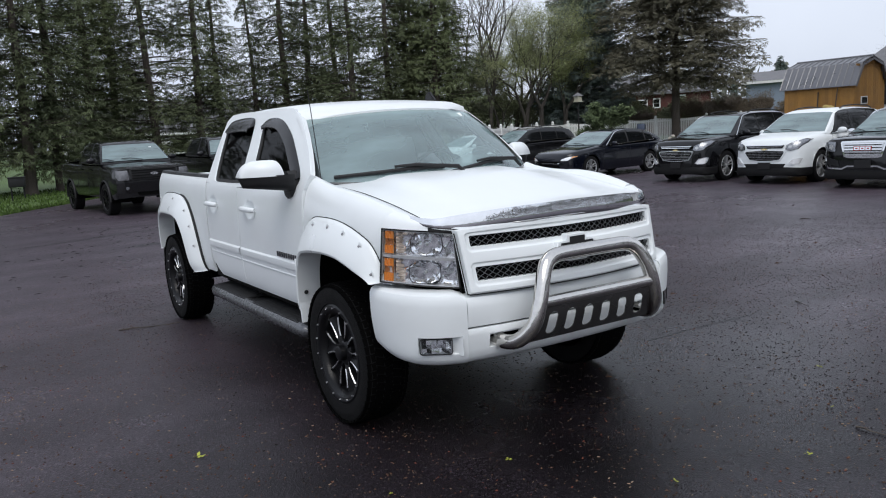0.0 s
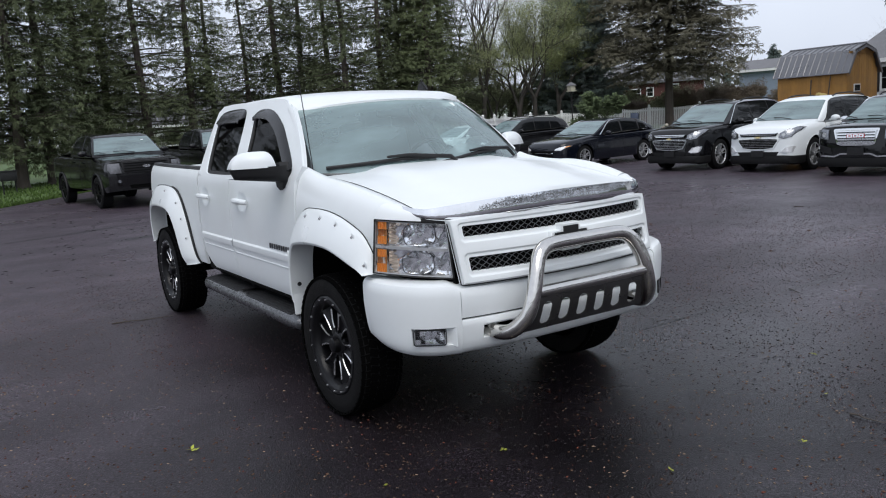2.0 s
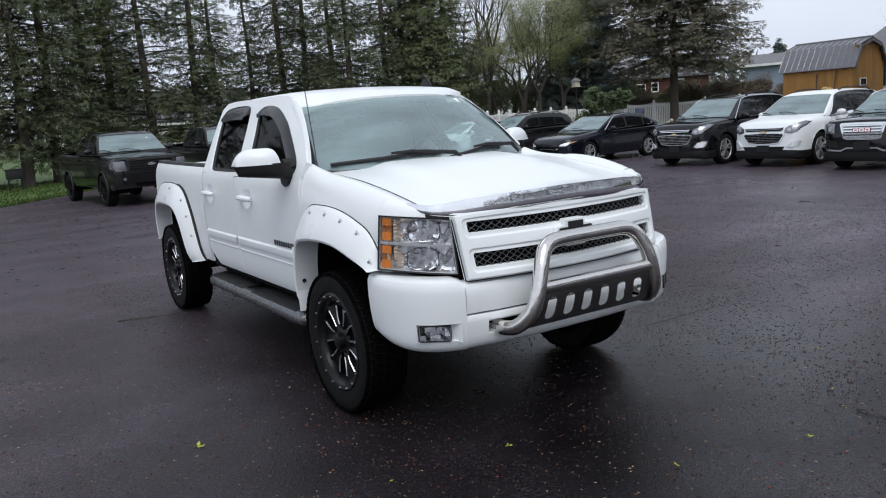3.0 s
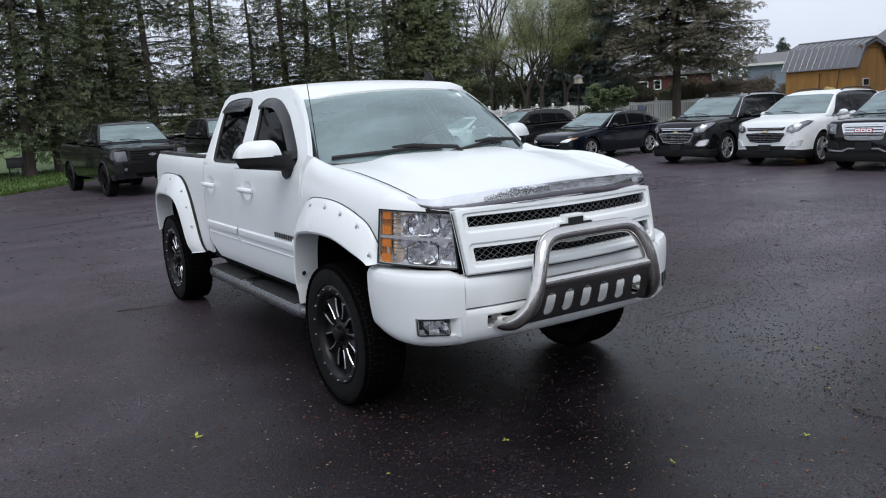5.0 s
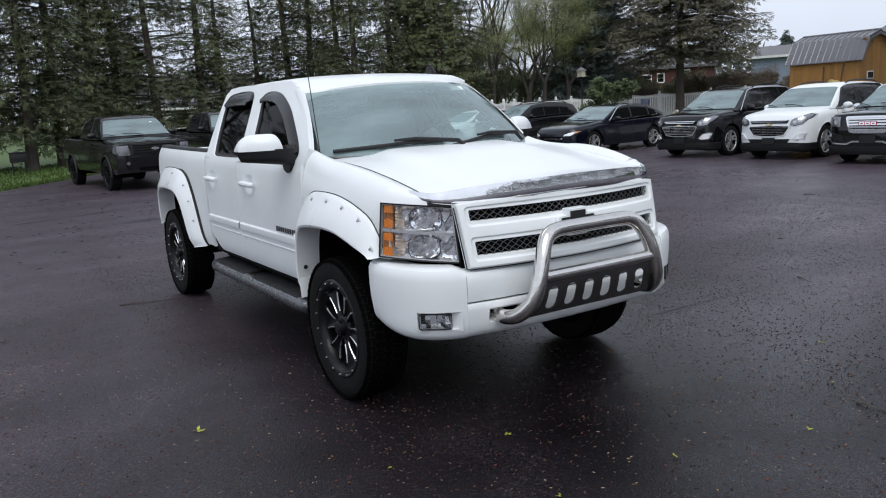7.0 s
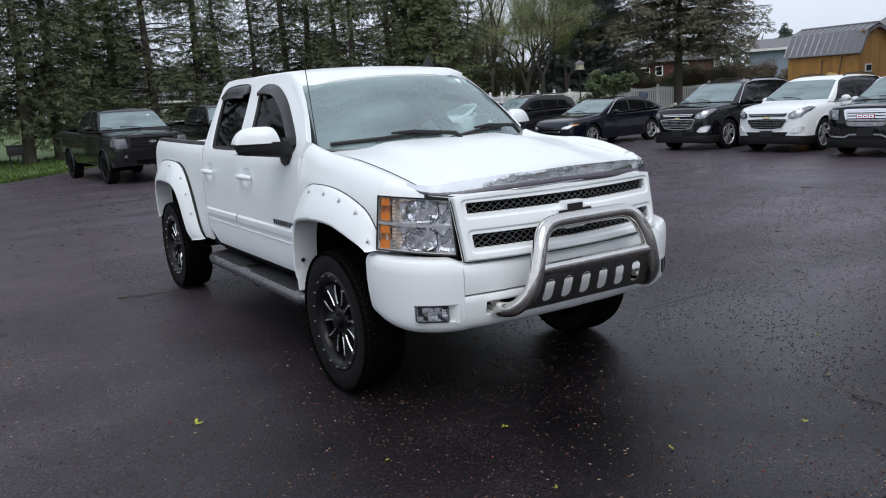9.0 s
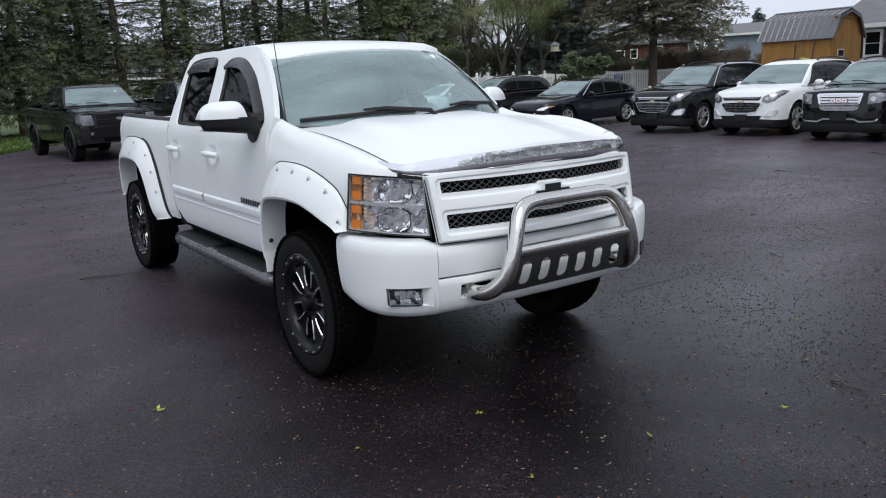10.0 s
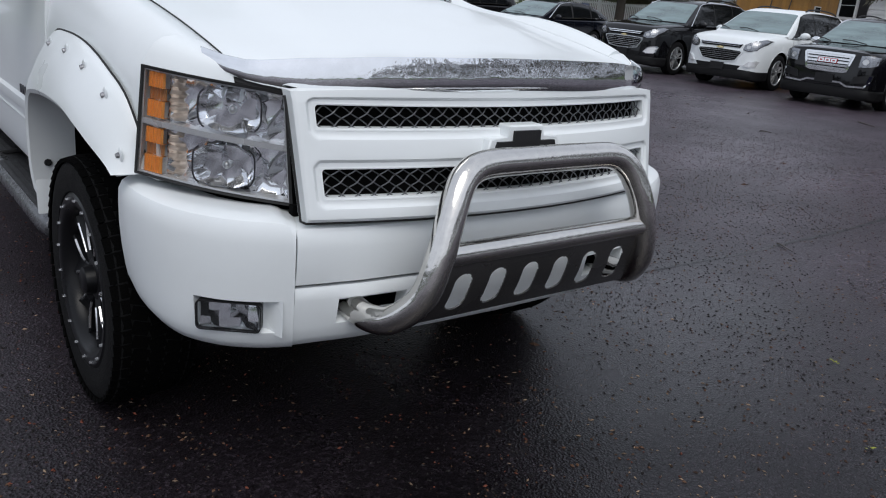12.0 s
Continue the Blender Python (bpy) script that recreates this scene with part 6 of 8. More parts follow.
def compact_suv(m, paint, label, trim):
    sp = dict(SUV, paint=paint, trim=trim)
    c, on_nose, nose, body = car("suv", sp, m, label, "suv", "parked row of suvs")
    # upper slit and lower mouth, in bright frames
    dark_car = paint is not WHITE
    on_nose("grille_upper", wide(0.43, 0.822, 0.890, 0.48), DARK, 0.03, 0.014, mirror=False)
    on_nose("grille_trim", wide(0.45, 0.880, 0.896, 0.48), CHROME, 0.03, 0.022, "chrome grille strip", mirror=False)
    on_nose("grille_trim", wide(0.42, 0.846, 0.860, 0.44), CHROME if dark_car else STEP_BAR, 0.03, 0.022, "chrome grille strip", mirror=False)
    mouth = [(-0.47, 0.752), (-0.485, 0.722), (-0.37, 0.565), (-0.15, 0.540), (0.15, 0.540), (0.37, 0.565), (0.485, 0.722), (0.47, 0.752), (0.2, 0.762), (-0.2, 0.762)]
    ring = [(x * 1.085, 0.652 + (z - 0.652) * 1.20) for x, z in mouth]
    on_nose("grille_frame", ring, ALLOY if dark_car else paint, 0.03, 0.014, "grille frame", mirror=False)
    on_nose("grille_lower", mouth, DARK, 0.03, 0.020, mirror=False)
    for z in (0.580, 0.618, 0.656, 0.694, 0.732):
        half = 0.36 + 0.115 * (z - 0.56) / 0.17
        on_nose("grille_bar", wide(half, z - 0.0055, z + 0.0055), ALLOY if dark_car else STEP_BAR, 0.03, 0.028, mirror=False)
    on_nose("emblem", [(-0.080, 0.785), (-0.03, 0.785), (-0.03, 0.775), (0.03, 0.775), (0.03, 0.785), (0.080, 0.785), (0.070, 0.810), (0.03, 0.810), (0.03, 0.820), (-0.03, 0.820), (-0.03, 0.810), (-0.070, 0.810)],
            material("pale_gold_badge", (0.6, 0.5, 0.28), 0.25, 0.9, bump=0.0) if "pale_gold_badge" not in bpy.data.materials else bpy.data.materials["pale_gold_badge"], 0.03, 0.034, "plain cross-shaped emblem", mirror=False)
    on_nose("headlight_surround", [(0.512, 0.795), (0.616, 0.766), (0.754, 0.792), (0.849, 0.925), (0.872, 0.994), (0.80, 1.015), (0.656, 0.960), (0.536, 0.888)], SEAL, 0.05, 0.008)
    on_nose("headlight", [(0.52, 0.800), (0.62, 0.772), (0.75, 0.797), (0.842, 0.925), (0.866, 0.990), (0.80, 1.010), (0.66, 0.955), (0.54, 0.885)], CAR_LAMP, 0.05, 0.012, "swept-back clear headlight")
    for cx, cz, rad in ((0.615, 0.845, 0.040), (0.715, 0.880, 0.046)):
        on_nose("lamp_bowl", [(cx + rad * math.cos(a), cz + rad * 0.85 * math.sin(a)) for a in (2 * math.pi * k / 10 for k in range(10))], CAR_ALLOY, 0.04, 0.018)
    on_nose("fog_surround", [(0.555, 0.475), (0.63, 0.440), (0.80, 0.452), (0.845, 0.585), (0.80, 0.615), (0.66, 0.590)], CHROME if dark_car else paint, 0.03, 0.010)
    on_nose("fog_lamp", [(0.580, 0.480), (0.64, 0.455), (0.785, 0.466), (0.820, 0.575), (0.785, 0.592), (0.67, 0.568)], REFLECTOR, 0.03, 0.017, "chrome trimmed fog lamp")
    on_nose("intake", wide(0.46, 0.385, 0.47, 0.52), LOWER_PLASTIC, 0.03, 0.012, mirror=False)
    on_nose("licence_plate", wide(0.155, 0.355, 0.500, None, 2), BLACK_PLASTIC, 0.02, 0.034, "blank black plate holder", mirror=False)
    return c


def place(x, y, turn, tall=1.0):
    return Matrix.Translation((x, y, 0)) @ Euler((0, 0, radians(turn))).to_matrix().to_4x4() @ Matrix.Diagonal((1, 1, tall, 1))


compact_suv(place(14.38, 10.10, -85, 1.045), BLACK_PAINT, "black suv with chrome grille frame, parked on the asphalt lot", 2)
compact_suv(place(14.55, 7.60, -85, 1.025), WHITE, "white suv with dark grille and black lower bumper, parked", 1)

# suv with the large chrome grille
CHROME_SUV = dict(SUV, paint=BLACK_PAINT, trim=2, mirror_paint=CHROME, handle_paint=CHROME,
               top=[(-0.95, 0.80), (-0.93, 0.95), (-0.88, 1.02), (-0.70, 1.055), (-0.3, 1.085), (0.30, 1.12), (0.6, 1.12), (2.8, 1.14), (3.5, 1.14), (3.72, 1.06), (3.80, 0.86)],
               plan=[(-0.95, 0.60), (-0.91, 0.74), (-0.82, 0.84), (-0.62, 0.90), (-0.2, 0.925), (0.8, 0.925), (2.8, 0.92), (3.3, 0.90), (3.65, 0.83), (3.80, 0.66)])
c, on_nose, nose, body = car("suv", CHROME_SUV, place(14.16, 5.03, -85), "black suv with a large chrome grille, parked on the lot", "suv", "parked row of suvs")
on_nose("grille", [(-0.38, 0.665), (-0.30, 0.64), (0.0, 0.635), (0.30, 0.64), (0.38, 0.665), (0.46, 0.955), (0.44, 0.985), (0.2, 0.99), (-0.2, 0.99), (-0.44, 0.985), (-0.46, 0.955)], CHROME, 0.04, 0.014, "wide chrome grille", mirror=False)
on_nose("grille_field", [(-0.35, 0.685), (0.0, 0.662), (0.35, 0.685), (0.42, 0.945), (0.2, 0.955), (-0.2, 0.955), (-0.42, 0.945)], ALLOY, 0.03, 0.020, mirror=False)
bars(on_nose, 0.70, 0.93, 5, 0.40, CHROME, 0.030, taper=0.05)
for zz in (0.735, 0.79, 0.85, 0.905):
    on_nose("grille_gap", wide(0.37, zz - 0.008, zz + 0.008), DARK, 0.02, 0.024, mirror=False)
on_nose("badge", wide(0.180, 0.795, 0.880, None, 4), RED_PLASTIC, 0.03, 0.038, "plain red badge bars on the grille", mirror=False)
for x in (-0.115, 0.0, 0.115):
    on_nose("badge_bar", [(x - 0.050, 0.805), (x + 0.050, 0.805), (x + 0.050, 0.870), (x - 0.050, 0.870)], CHROME, 0.02, 0.044, mirror=False)
    on_nose("badge_inner", [(x - 0.022, 0.825), (x + 0.022, 0.825), (x + 0.022, 0.850), (x - 0.022, 0.850)], RED_PLASTIC, 0.02, 0.050, mirror=False)
on_nose("headlight", [(0.56, 0.77), (0.76, 0.79), (0.84, 0.83), (0.85, 0.965), (0.70, 0.985), (0.57, 0.975)], CAR_LAMP, 0.05, 0.012, "square clear headlight")
on_nose("lamp_bowl", [(0.66 + 0.05 * math.cos(a), 0.87 + 0.05 * math.sin(a)) for a in (2 * math.pi * k / 10 for k in range(10))], CAR_ALLOY, 0.04, 0.018)
on_nose("side_intake", [(0.48, 0.47), (0.80, 0.52), (0.82, 0.66), (0.52, 0.60)], BLACK_PLASTIC, 0.03, 0.012)
on_nose("fog_lamp", [(0.745, 0.50), (0.80, 0.52), (0.81, 0.645), (0.765, 0.64)], CHROME, 0.03, 0.020, "upright chrome fog lamp")
on_nose("bumper_trim", [(0.0, 0.455), (0.30, 0.455), (0.42, 0.40), (0.72, 0.415), (0.80, 0.50), (0.80, 0.53), (0.70, 0.445), (0.43, 0.43), (0.31, 0.485), (0.0, 0.485)], CHROME, 0.03, 0.024, "chrome bumper strip")
on_nose("licence_plate", wide(0.165, 0.44, 0.60, None, 2), BLACK_PLASTIC, 0.02, 0.03, "blank black plate holder", mirror=False)

# sedan
SEDAN = dict(wheelbase=2.83, tyre=0.335, arch=0.05, shoulder=0.06, tumble=0.46, paint=NAVY_PAINT, trim=2,
             top=[(-0.96, 0.60), (-0.92, 0.72), (-0.82, 0.785), (-0.5, 0.86), (0.0, 0.92), (0.55, 0.97), (0.8, 0.97), (2.6, 1.0), (3.3, 1.02), (3.75, 0.99), (3.92, 0.88), (3.96, 0.7)],
             plan=[(-0.96, 0.45), (-0.90, 0.64), (-0.78, 0.78), (-0.5, 0.875), (0.0, 0.915), (1.2, 0.925), (2.8, 0.915), (3.3, 0.88), (3.75, 0.79), (3.96, 0.60)],
             bottom=[(-0.96, 0.24), (-0.7, 0.19), (0.4, 0.21), (2.5, 0.22), (3.3, 0.26), (3.96, 0.36)],
             belt=[(0.4, 0.94), (0.8, 0.945), (2.6, 1.0), (3.6, 1.03)],
             roof=[(0.46, 0.96), (0.85, 1.15), (1.25, 1.335), (1.45, 1.395), (1.8, 1.44), (2.1, 1.445), (2.6, 1.40), (3.0, 1.30), (3.35, 1.14), (3.55, 1.03)],
             windshield=(0.52, 1.30), backlight=(2.72, 3.45), windows=[(0.72, 1.75, 0.58, 0.05), (1.82, 2.62, 0.05, 0.02), (2.68, 3.10, 0.02, -0.25)],
             mirror=(0.95, 1.0), seams=(0.50, 1.76, 2.66), handles=(1.5, 2.45))
c, on_nose, nose, body = car("sedan", SEDAN, place(14.0, 14.75, -85), "dark navy sedan with chrome window trim, parked on the lot", "sedan")
on_nose("grille", wide(0.50, 0.36, 0.46, 0.42), DARK, 0.03, 0.012, mirror=False)
on_nose("grille_upper", wide(0.42, 0.52, 0.57, 0.50), DARK, 0.03, 0.012, mirror=False)
on_nose("grille_strip", wide(0.46, 0.495, 0.512, 0.48), CHROME, 0.03, 0.02, "chrome grille strip", mirror=False)
on_nose("headlight", [(0.50, 0.585), (0.70, 0.58), (0.86, 0.70), (0.78, 0.705), (0.55, 0.635)], REFLECTOR, 0.05, 0.012, "slim swept headlight")
on_nose("indicator", [(0.77, 0.645), (0.86, 0.70), (0.80, 0.70)], AMBER, 0.05, 0.016)
for s in (-1, 1):
    bm = bmesh.new()
    box(bm, (0.10, 0.16, 0.10), (s * 0.72, 3.82, 0.86), Euler((0, 0, radians(-28 * s))).to_matrix(), 0.02)
    part("tail_lamp", bm, RED_PLASTIC, c, "red tail lamp")

# small crossover behind the sedan
CROSS = dict(SUV, paint=BLACK_PAINT, trim=1, rails=(1.3, 2.7), wheelbase=2.56,
             top=[(-0.92, 0.70), (-0.88, 0.84), (-0.80, 0.93), (-0.5, 1.0), (0.25, 1.06), (0.6, 1.07), (2.5, 1.13), (3.0, 1.13), (3.28, 1.05), (3.36, 0.86)],
             plan=[(-0.92, 0.45), (-0.86, 0.62), (-0.75, 0.76), (-0.5, 0.85), (0.0, 0.88), (1.0, 0.89), (2.6, 0.88), (3.1, 0.83), (3.36, 0.6)],
             roof=[(0.2, 1.06), (0.55, 1.28), (0.92, 1.50), (1.08, 1.56), (1.5, 1.61), (2.0, 1.62), (2.6, 1.58), (2.95, 1.50), (3.25, 1.14), (3.3, 1.08)],
             windshield=(0.26, 0.95), backlight=(2.95, 3.22), windows=[(0.44, 1.44, 0.52, 0.03), (1.47, 2.2, 0.03, 0.03), (2.23, 2.85, 0.03, -0.25)],
             mirror=(0.68, 1.12), seams=(0.4, 1.45, 2.2), handles=(1.2, 2.05))
c, on_nose, nose, body = car("crossover", CROSS, place(15.6, 20.6, -92), "small black crossover parked by the white fence", "crossover")
on_nose("grille", wide(0.42, 0.56, 0.76, 0.45), DARK, 0.03, 0.012, mirror=False)
on_nose("headlight", [(0.48, 0.72), (0.70, 0.74), (0.78, 0.86), (0.55, 0.82)], REFLECTOR, 0.05, 0.012)

# dark blue sedan at the end of the row
LAST = dict(SEDAN, paint=PURPLE_PAINT, trim=1,
            top=[(-0.96, 0.68), (-0.93, 0.80), (-0.82, 0.87), (-0.5, 0.94), (0.0, 0.99), (0.55, 1.03), (0.8, 1.03), (2.6, 1.05), (3.3, 1.06), (3.75, 1.02), (3.92, 0.9), (3.96, 0.7)],
            plan=[(-0.96, 0.58), (-0.92, 0.74), (-0.80, 0.86), (-0.5, 0.92), (0.0, 0.945), (1.2, 0.95), (2.8, 0.94), (3.3, 0.90), (3.75, 0.82), (3.96, 0.62)],
            belt=[(0.4, 1.0), (0.8, 1.01), (2.6, 1.05), (3.6, 1.08)],
            roof=[(0.46, 1.02), (0.85, 1.20), (1.25, 1.38), (1.45, 1.44), (1.8, 1.48), (2.1, 1.485), (2.6, 1.44), (3.0, 1.34), (3.35, 1.18), (3.55, 1.08)])
c, on_nose, nose, body = car("sedan", LAST, place(13.75, 2.50, -85), "dark blue-violet sedan with round clear lamps, parked last in the row", "sedan")
on_nose("grille", wide(0.38, 0.48, 0.74, 0.42), DARK, 0.03, 0.012, mirror=False)
bars(on_nose, 0.52, 0.70, 4, 0.38, ALLOY, 0.02)
on_nose("headlight", [(0.50, 0.65), (0.72, 0.64), (0.85, 0.70), (0.86, 0.80), (0.60, 0.80), (0.50, 0.75)], REFLECTOR, 0.05, 0.012, "clear wraparound headlight")
on_nose("lamp_bowl", [(0.66 + 0.055 * math.cos(a), 0.72 + 0.055 * math.sin(a)) for a in (2 * math.pi * k / 10 for k in range(10))], CAR_ALLOY, 0.04, 0.018)
on_nose("fog_lamp", [(0.55, 0.35), (0.78, 0.36), (0.78, 0.40), (0.55, 0.39)], CHROME, 0.03, 0.016)

# black pickups at the lawn
PICK = dict(wheelbase=3.68, tyre=0.41, arch=0.07, shoulder=0.08, tumble=0.38, paint=BLACK_PAINT, tyre_w=0.28, rim=RIM_BLACK, spokes=6,
            top=[(-0.96, 0.98), (-0.94, 1.14), (-0.88, 1.205), (-0.6, 1.25), (-0.1, 1.29), (0.45, 1.33), (2.7, 1.36), (2.72, 1.36), (4.6, 1.40), (4.80, 1.40), (4.83, 1.30)],
            plan=[(-0.96, 0.70), (-0.93, 0.86), (-0.82, 0.95), (-0.5, 0.99), (0.4, 1.0), (4.5, 0.99), (4.83, 0.94)],
            bottom=[(-0.96, 0.46), (-0.7, 0.42), (0.5, 0.46), (3.0, 0.47), (4.83, 0.58)],
            belt=[(0.3, 1.31), (0.8, 1.31), (2.7, 1.35)],
            roof=[(0.36, 1.32), (0.62, 1.56), (0.88, 1.79), (1.02, 1.87), (1.4, 1.925), (1.9, 1.93), (2.3, 1.90), (2.5, 1.84), (2.62, 1.55), (2.68, 1.37)],
            windshield=(0.42, 0.90), backlight=(2.52, 2.64), windows=[(0.56, 1.42, 0.38, 0.03), (1.50, 2.42, 0.03, -0.03)],
            mirror=(0.72, 1.42), seams=(0.42, 1.48, 2.68), handles=(1.28, 2.3))


def dark_pickup(m, label):
    c, on_nose, nose, body = car("pickup_truck", PICK, m, label, "pickup truck", "black pickups by the lawn")
    on_nose("grille", wide(0.57, 0.90, 1.17, 0.61), BLACK_PLASTIC, 0.04, 0.014, "black barred grille", mirror=False)
    bars(on_nose, 0.94, 1.14, 4, 0.55, FRAME_BLACK, 0.035)
    on_nose("emblem", [(0.10 * math.cos(a), 1.04 + 0.036 * math.sin(a)) for a in (2 * math.pi * k / 16 for k in range(16))], STEP_BAR, 0.03, 0.05, "plain oval emblem", mirror=False)
    on_nose("headlight", [(0.63, 0.90), (0.88, 0.90), (0.93, 1.0), (0.91, 1.15), (0.66, 1.15)], material("smoked_lens", (0.20, 0.20, 0.21), 0.14, 0.7, vary=0.4, scale=18, bump=0.03) if "smoked_lens" not in bpy.data.materials else bpy.data.materials["smoked_lens"], 0.05, 0.014, "smoked headlight")
    on_nose("tow_opening", wide(0.42, 0.50, 0.585, 0.46), DARK, 0.03, 0.020, mirror=False)
    on_nose("hood_edge", wide(0.88, 1.178, 1.192, None, 14), SEAL, 0.03, 0.008, mirror=False)
    on_nose("bumper", wide(0.93, 0.60, 0.84, None, 14), BLACK_PAINT, 0.06, 0.04, "black painted bumper", mirror=False)
    on_nose("fog_lamp", [(0.70 + 0.042 * math.cos(a), 0.70 + 0.042 * math.sin(a)) for a in (2 * math.pi * k / 12 for k in range(12))], CAR_LAMP, 0.03, 0.052, "round fog lamp")
    # near-black lid in place of the bed's shaded inside
    bm = bmesh.new()
    box(bm, (1.66, 1.95, 0.012), (0, 3.76, 1.425))
    part("bed_opening", bm, DARK, c)
    for yc in (0.0, 3.68):
        for s in (-1, 1):
            bm = bmesh.new()
            tube(bm, [(s * 1.0, yc + 0.49 * math.sin(a), 0.41 + 0.49 * math.cos(a)) for a in (radians(v) for v in range(-95, 96, 10))], 0.022, 6)
            part("wheel_arch_trim", bm, BLACK_PLASTIC, c)
    bm = bmesh.new()
    box(bm, (0.07, 0.003, 0.03), (0.5, 0.74, 1.71), Euler((radians(-45), 0, 0)).to_matrix())
    part("windshield_sticker", bm, WHITE, c)
    return c


dark_pickup(place(1.80, 17.95, 5), "black crew cab pickup truck with smoked lamps beside the lawn")
dark_pickup(place(5.15, 19.6, 3), "black pickup truck parked behind, half hidden, near the spruces")

# white sedan beyond the crossover, seen through the cab's windows
c, on_nose, nose, body = car("sedan", dict(SEDAN, paint=WHITE, trim=1), place(15.3, 24.2, -90), "white sedan parked behind the pickup, seen through its cab", "sedan")
on_nose("grille", wide(0.46, 0.38, 0.56, 0.44), DARK, 0.03, 0.012, mirror=False)
on_nose("headlight", [(0.50, 0.585), (0.70, 0.58), (0.86, 0.70), (0.78, 0.705), (0.55, 0.635)], REFLECTOR, 0.05, 0.012, "slim swept headlight")

# ---- trees ----
BARK = material("spruce_bark", (0.075, 0.062, 0.052), 0.95, vary=0.35, scale=3, fine=25, bump=0.1)
BARK_GREY = material("grey_bark", (0.075, 0.066, 0.058), 0.95, vary=0.3, scale=3, fine=25, bump=0.1)


def leaf_material(name, color, spread=0.35, trans=0.25):
    m = bpy.data.materials.new(name)
    m.use_nodes = True
    n, l = m.node_tree.nodes, m.node_tree.links
    b = n["Principled BSDF"]
    b.inputs["Roughness"].default_value = 0.75
    b.inputs["Specular IOR Level"].default_value = 0.25
    geo, rng, sc, info, r2, mul = (n.new("ShaderNodeNewGeometry"), n.new("ShaderNodeMapRange"), n.new("ShaderNodeVectorMath"), n.new("ShaderNodeObjectInfo"), n.new("ShaderNodeMapRange"), n.new("ShaderNodeMath"))
    rng.inputs["To Min"].default_value, rng.inputs["To Max"].default_value = 1 - spread, 1 + spread
    r2.inputs["To Min"].default_value, r2.inputs["To Max"].default_value = 0.8, 1.2
    mul.operation = "MULTIPLY"
    sc.operation = "SCALE"
    sc.inputs[0].default_value = color
    l.new(geo.outputs["Random Per Island"], rng.inputs["Value"])
    l.new(info.outputs["Random"], r2.inputs["Value"])
    l.new(rng.outputs[0], mul.inputs[0])
    l.new(r2.outputs[0], mul.inputs[1])
    l.new(mul.outputs[0], sc.inputs["Scale"])
    l.new(sc.outputs[0], b.inputs["Base Color"])
    return m


NEEDLES = leaf_material("spruce_needles", (0.100, 0.120, 0.062))
NEEDLES_LIGHT = leaf_material("fresh_spruce_needles", (0.122, 0.146, 0.070))
NEEDLES_BROWN = leaf_material("brownish_spruce_needles", (0.165, 0.155, 0.110))
NEEDLES_BLUE = leaf_material("blue_spruce_needles", (0.165, 0.208, 0.190))
BUDS = leaf_material("spring_buds", (0.25, 0.27, 0.16), 0.4)
LEAF = leaf_material("young_leaves", (0.235, 0.265, 0.120), 0.4)
DARK_LEAF = leaf_material("dark_evergreen_leaves", (0.235, 0.250, 0.155), 0.5)
SMALL_LEAF = leaf_material("small_tree_leaves", (0.105, 0.142, 0.066), 0.4)
DRY = leaf_material("dry_brush", (0.165, 0.132, 0.098), 0.4)


def sheet(name, verts, faces, mat, parent):
    me = bpy.data.meshes.new(name)
    me.from_pydata(verts, [], faces)
    me.materials.append(mat)
    ob = new(name, me)
    ob.parent = parent
    return ob


def spray(rnd, verts, faces, at, along, size, fat=1.0):
    """A flat spray of needles: a ragged star of narrow triangles round a twig."""
    along = along.normalized()
    side = along.cross(Vector((0, 0, 1)))
    side = side.normalized() if side.length > 0.01 else Vector((1, 0, 0))
    up = side.cross(along)
    for k in range(5):
        a = (-1 + 2 * k / 4) * 1.15 + (rnd.random() - 0.5) * 0.5
        d = along * math.cos(a) + side * math.sin(a) + up * (rnd.random() - 0.6) * 0.6
        ln = size * (0.6 + 0.7 * rnd.random()) * (1.1 - 0.35 * abs(a))
        w = size * 0.085 * fat * (0.6 + 0.8 * rnd.random())
        ww = (side * math.cos(a) - along * math.sin(a)) * w + up * w * (rnd.random() - 0.5)
        i = len(verts)
        verts += [at - ww * 0.6, at + d * ln * 0.55 + ww, at + d * ln, at + d * ln * 0.45 - ww]
        faces.append((i, i + 1, i + 2, i + 3))


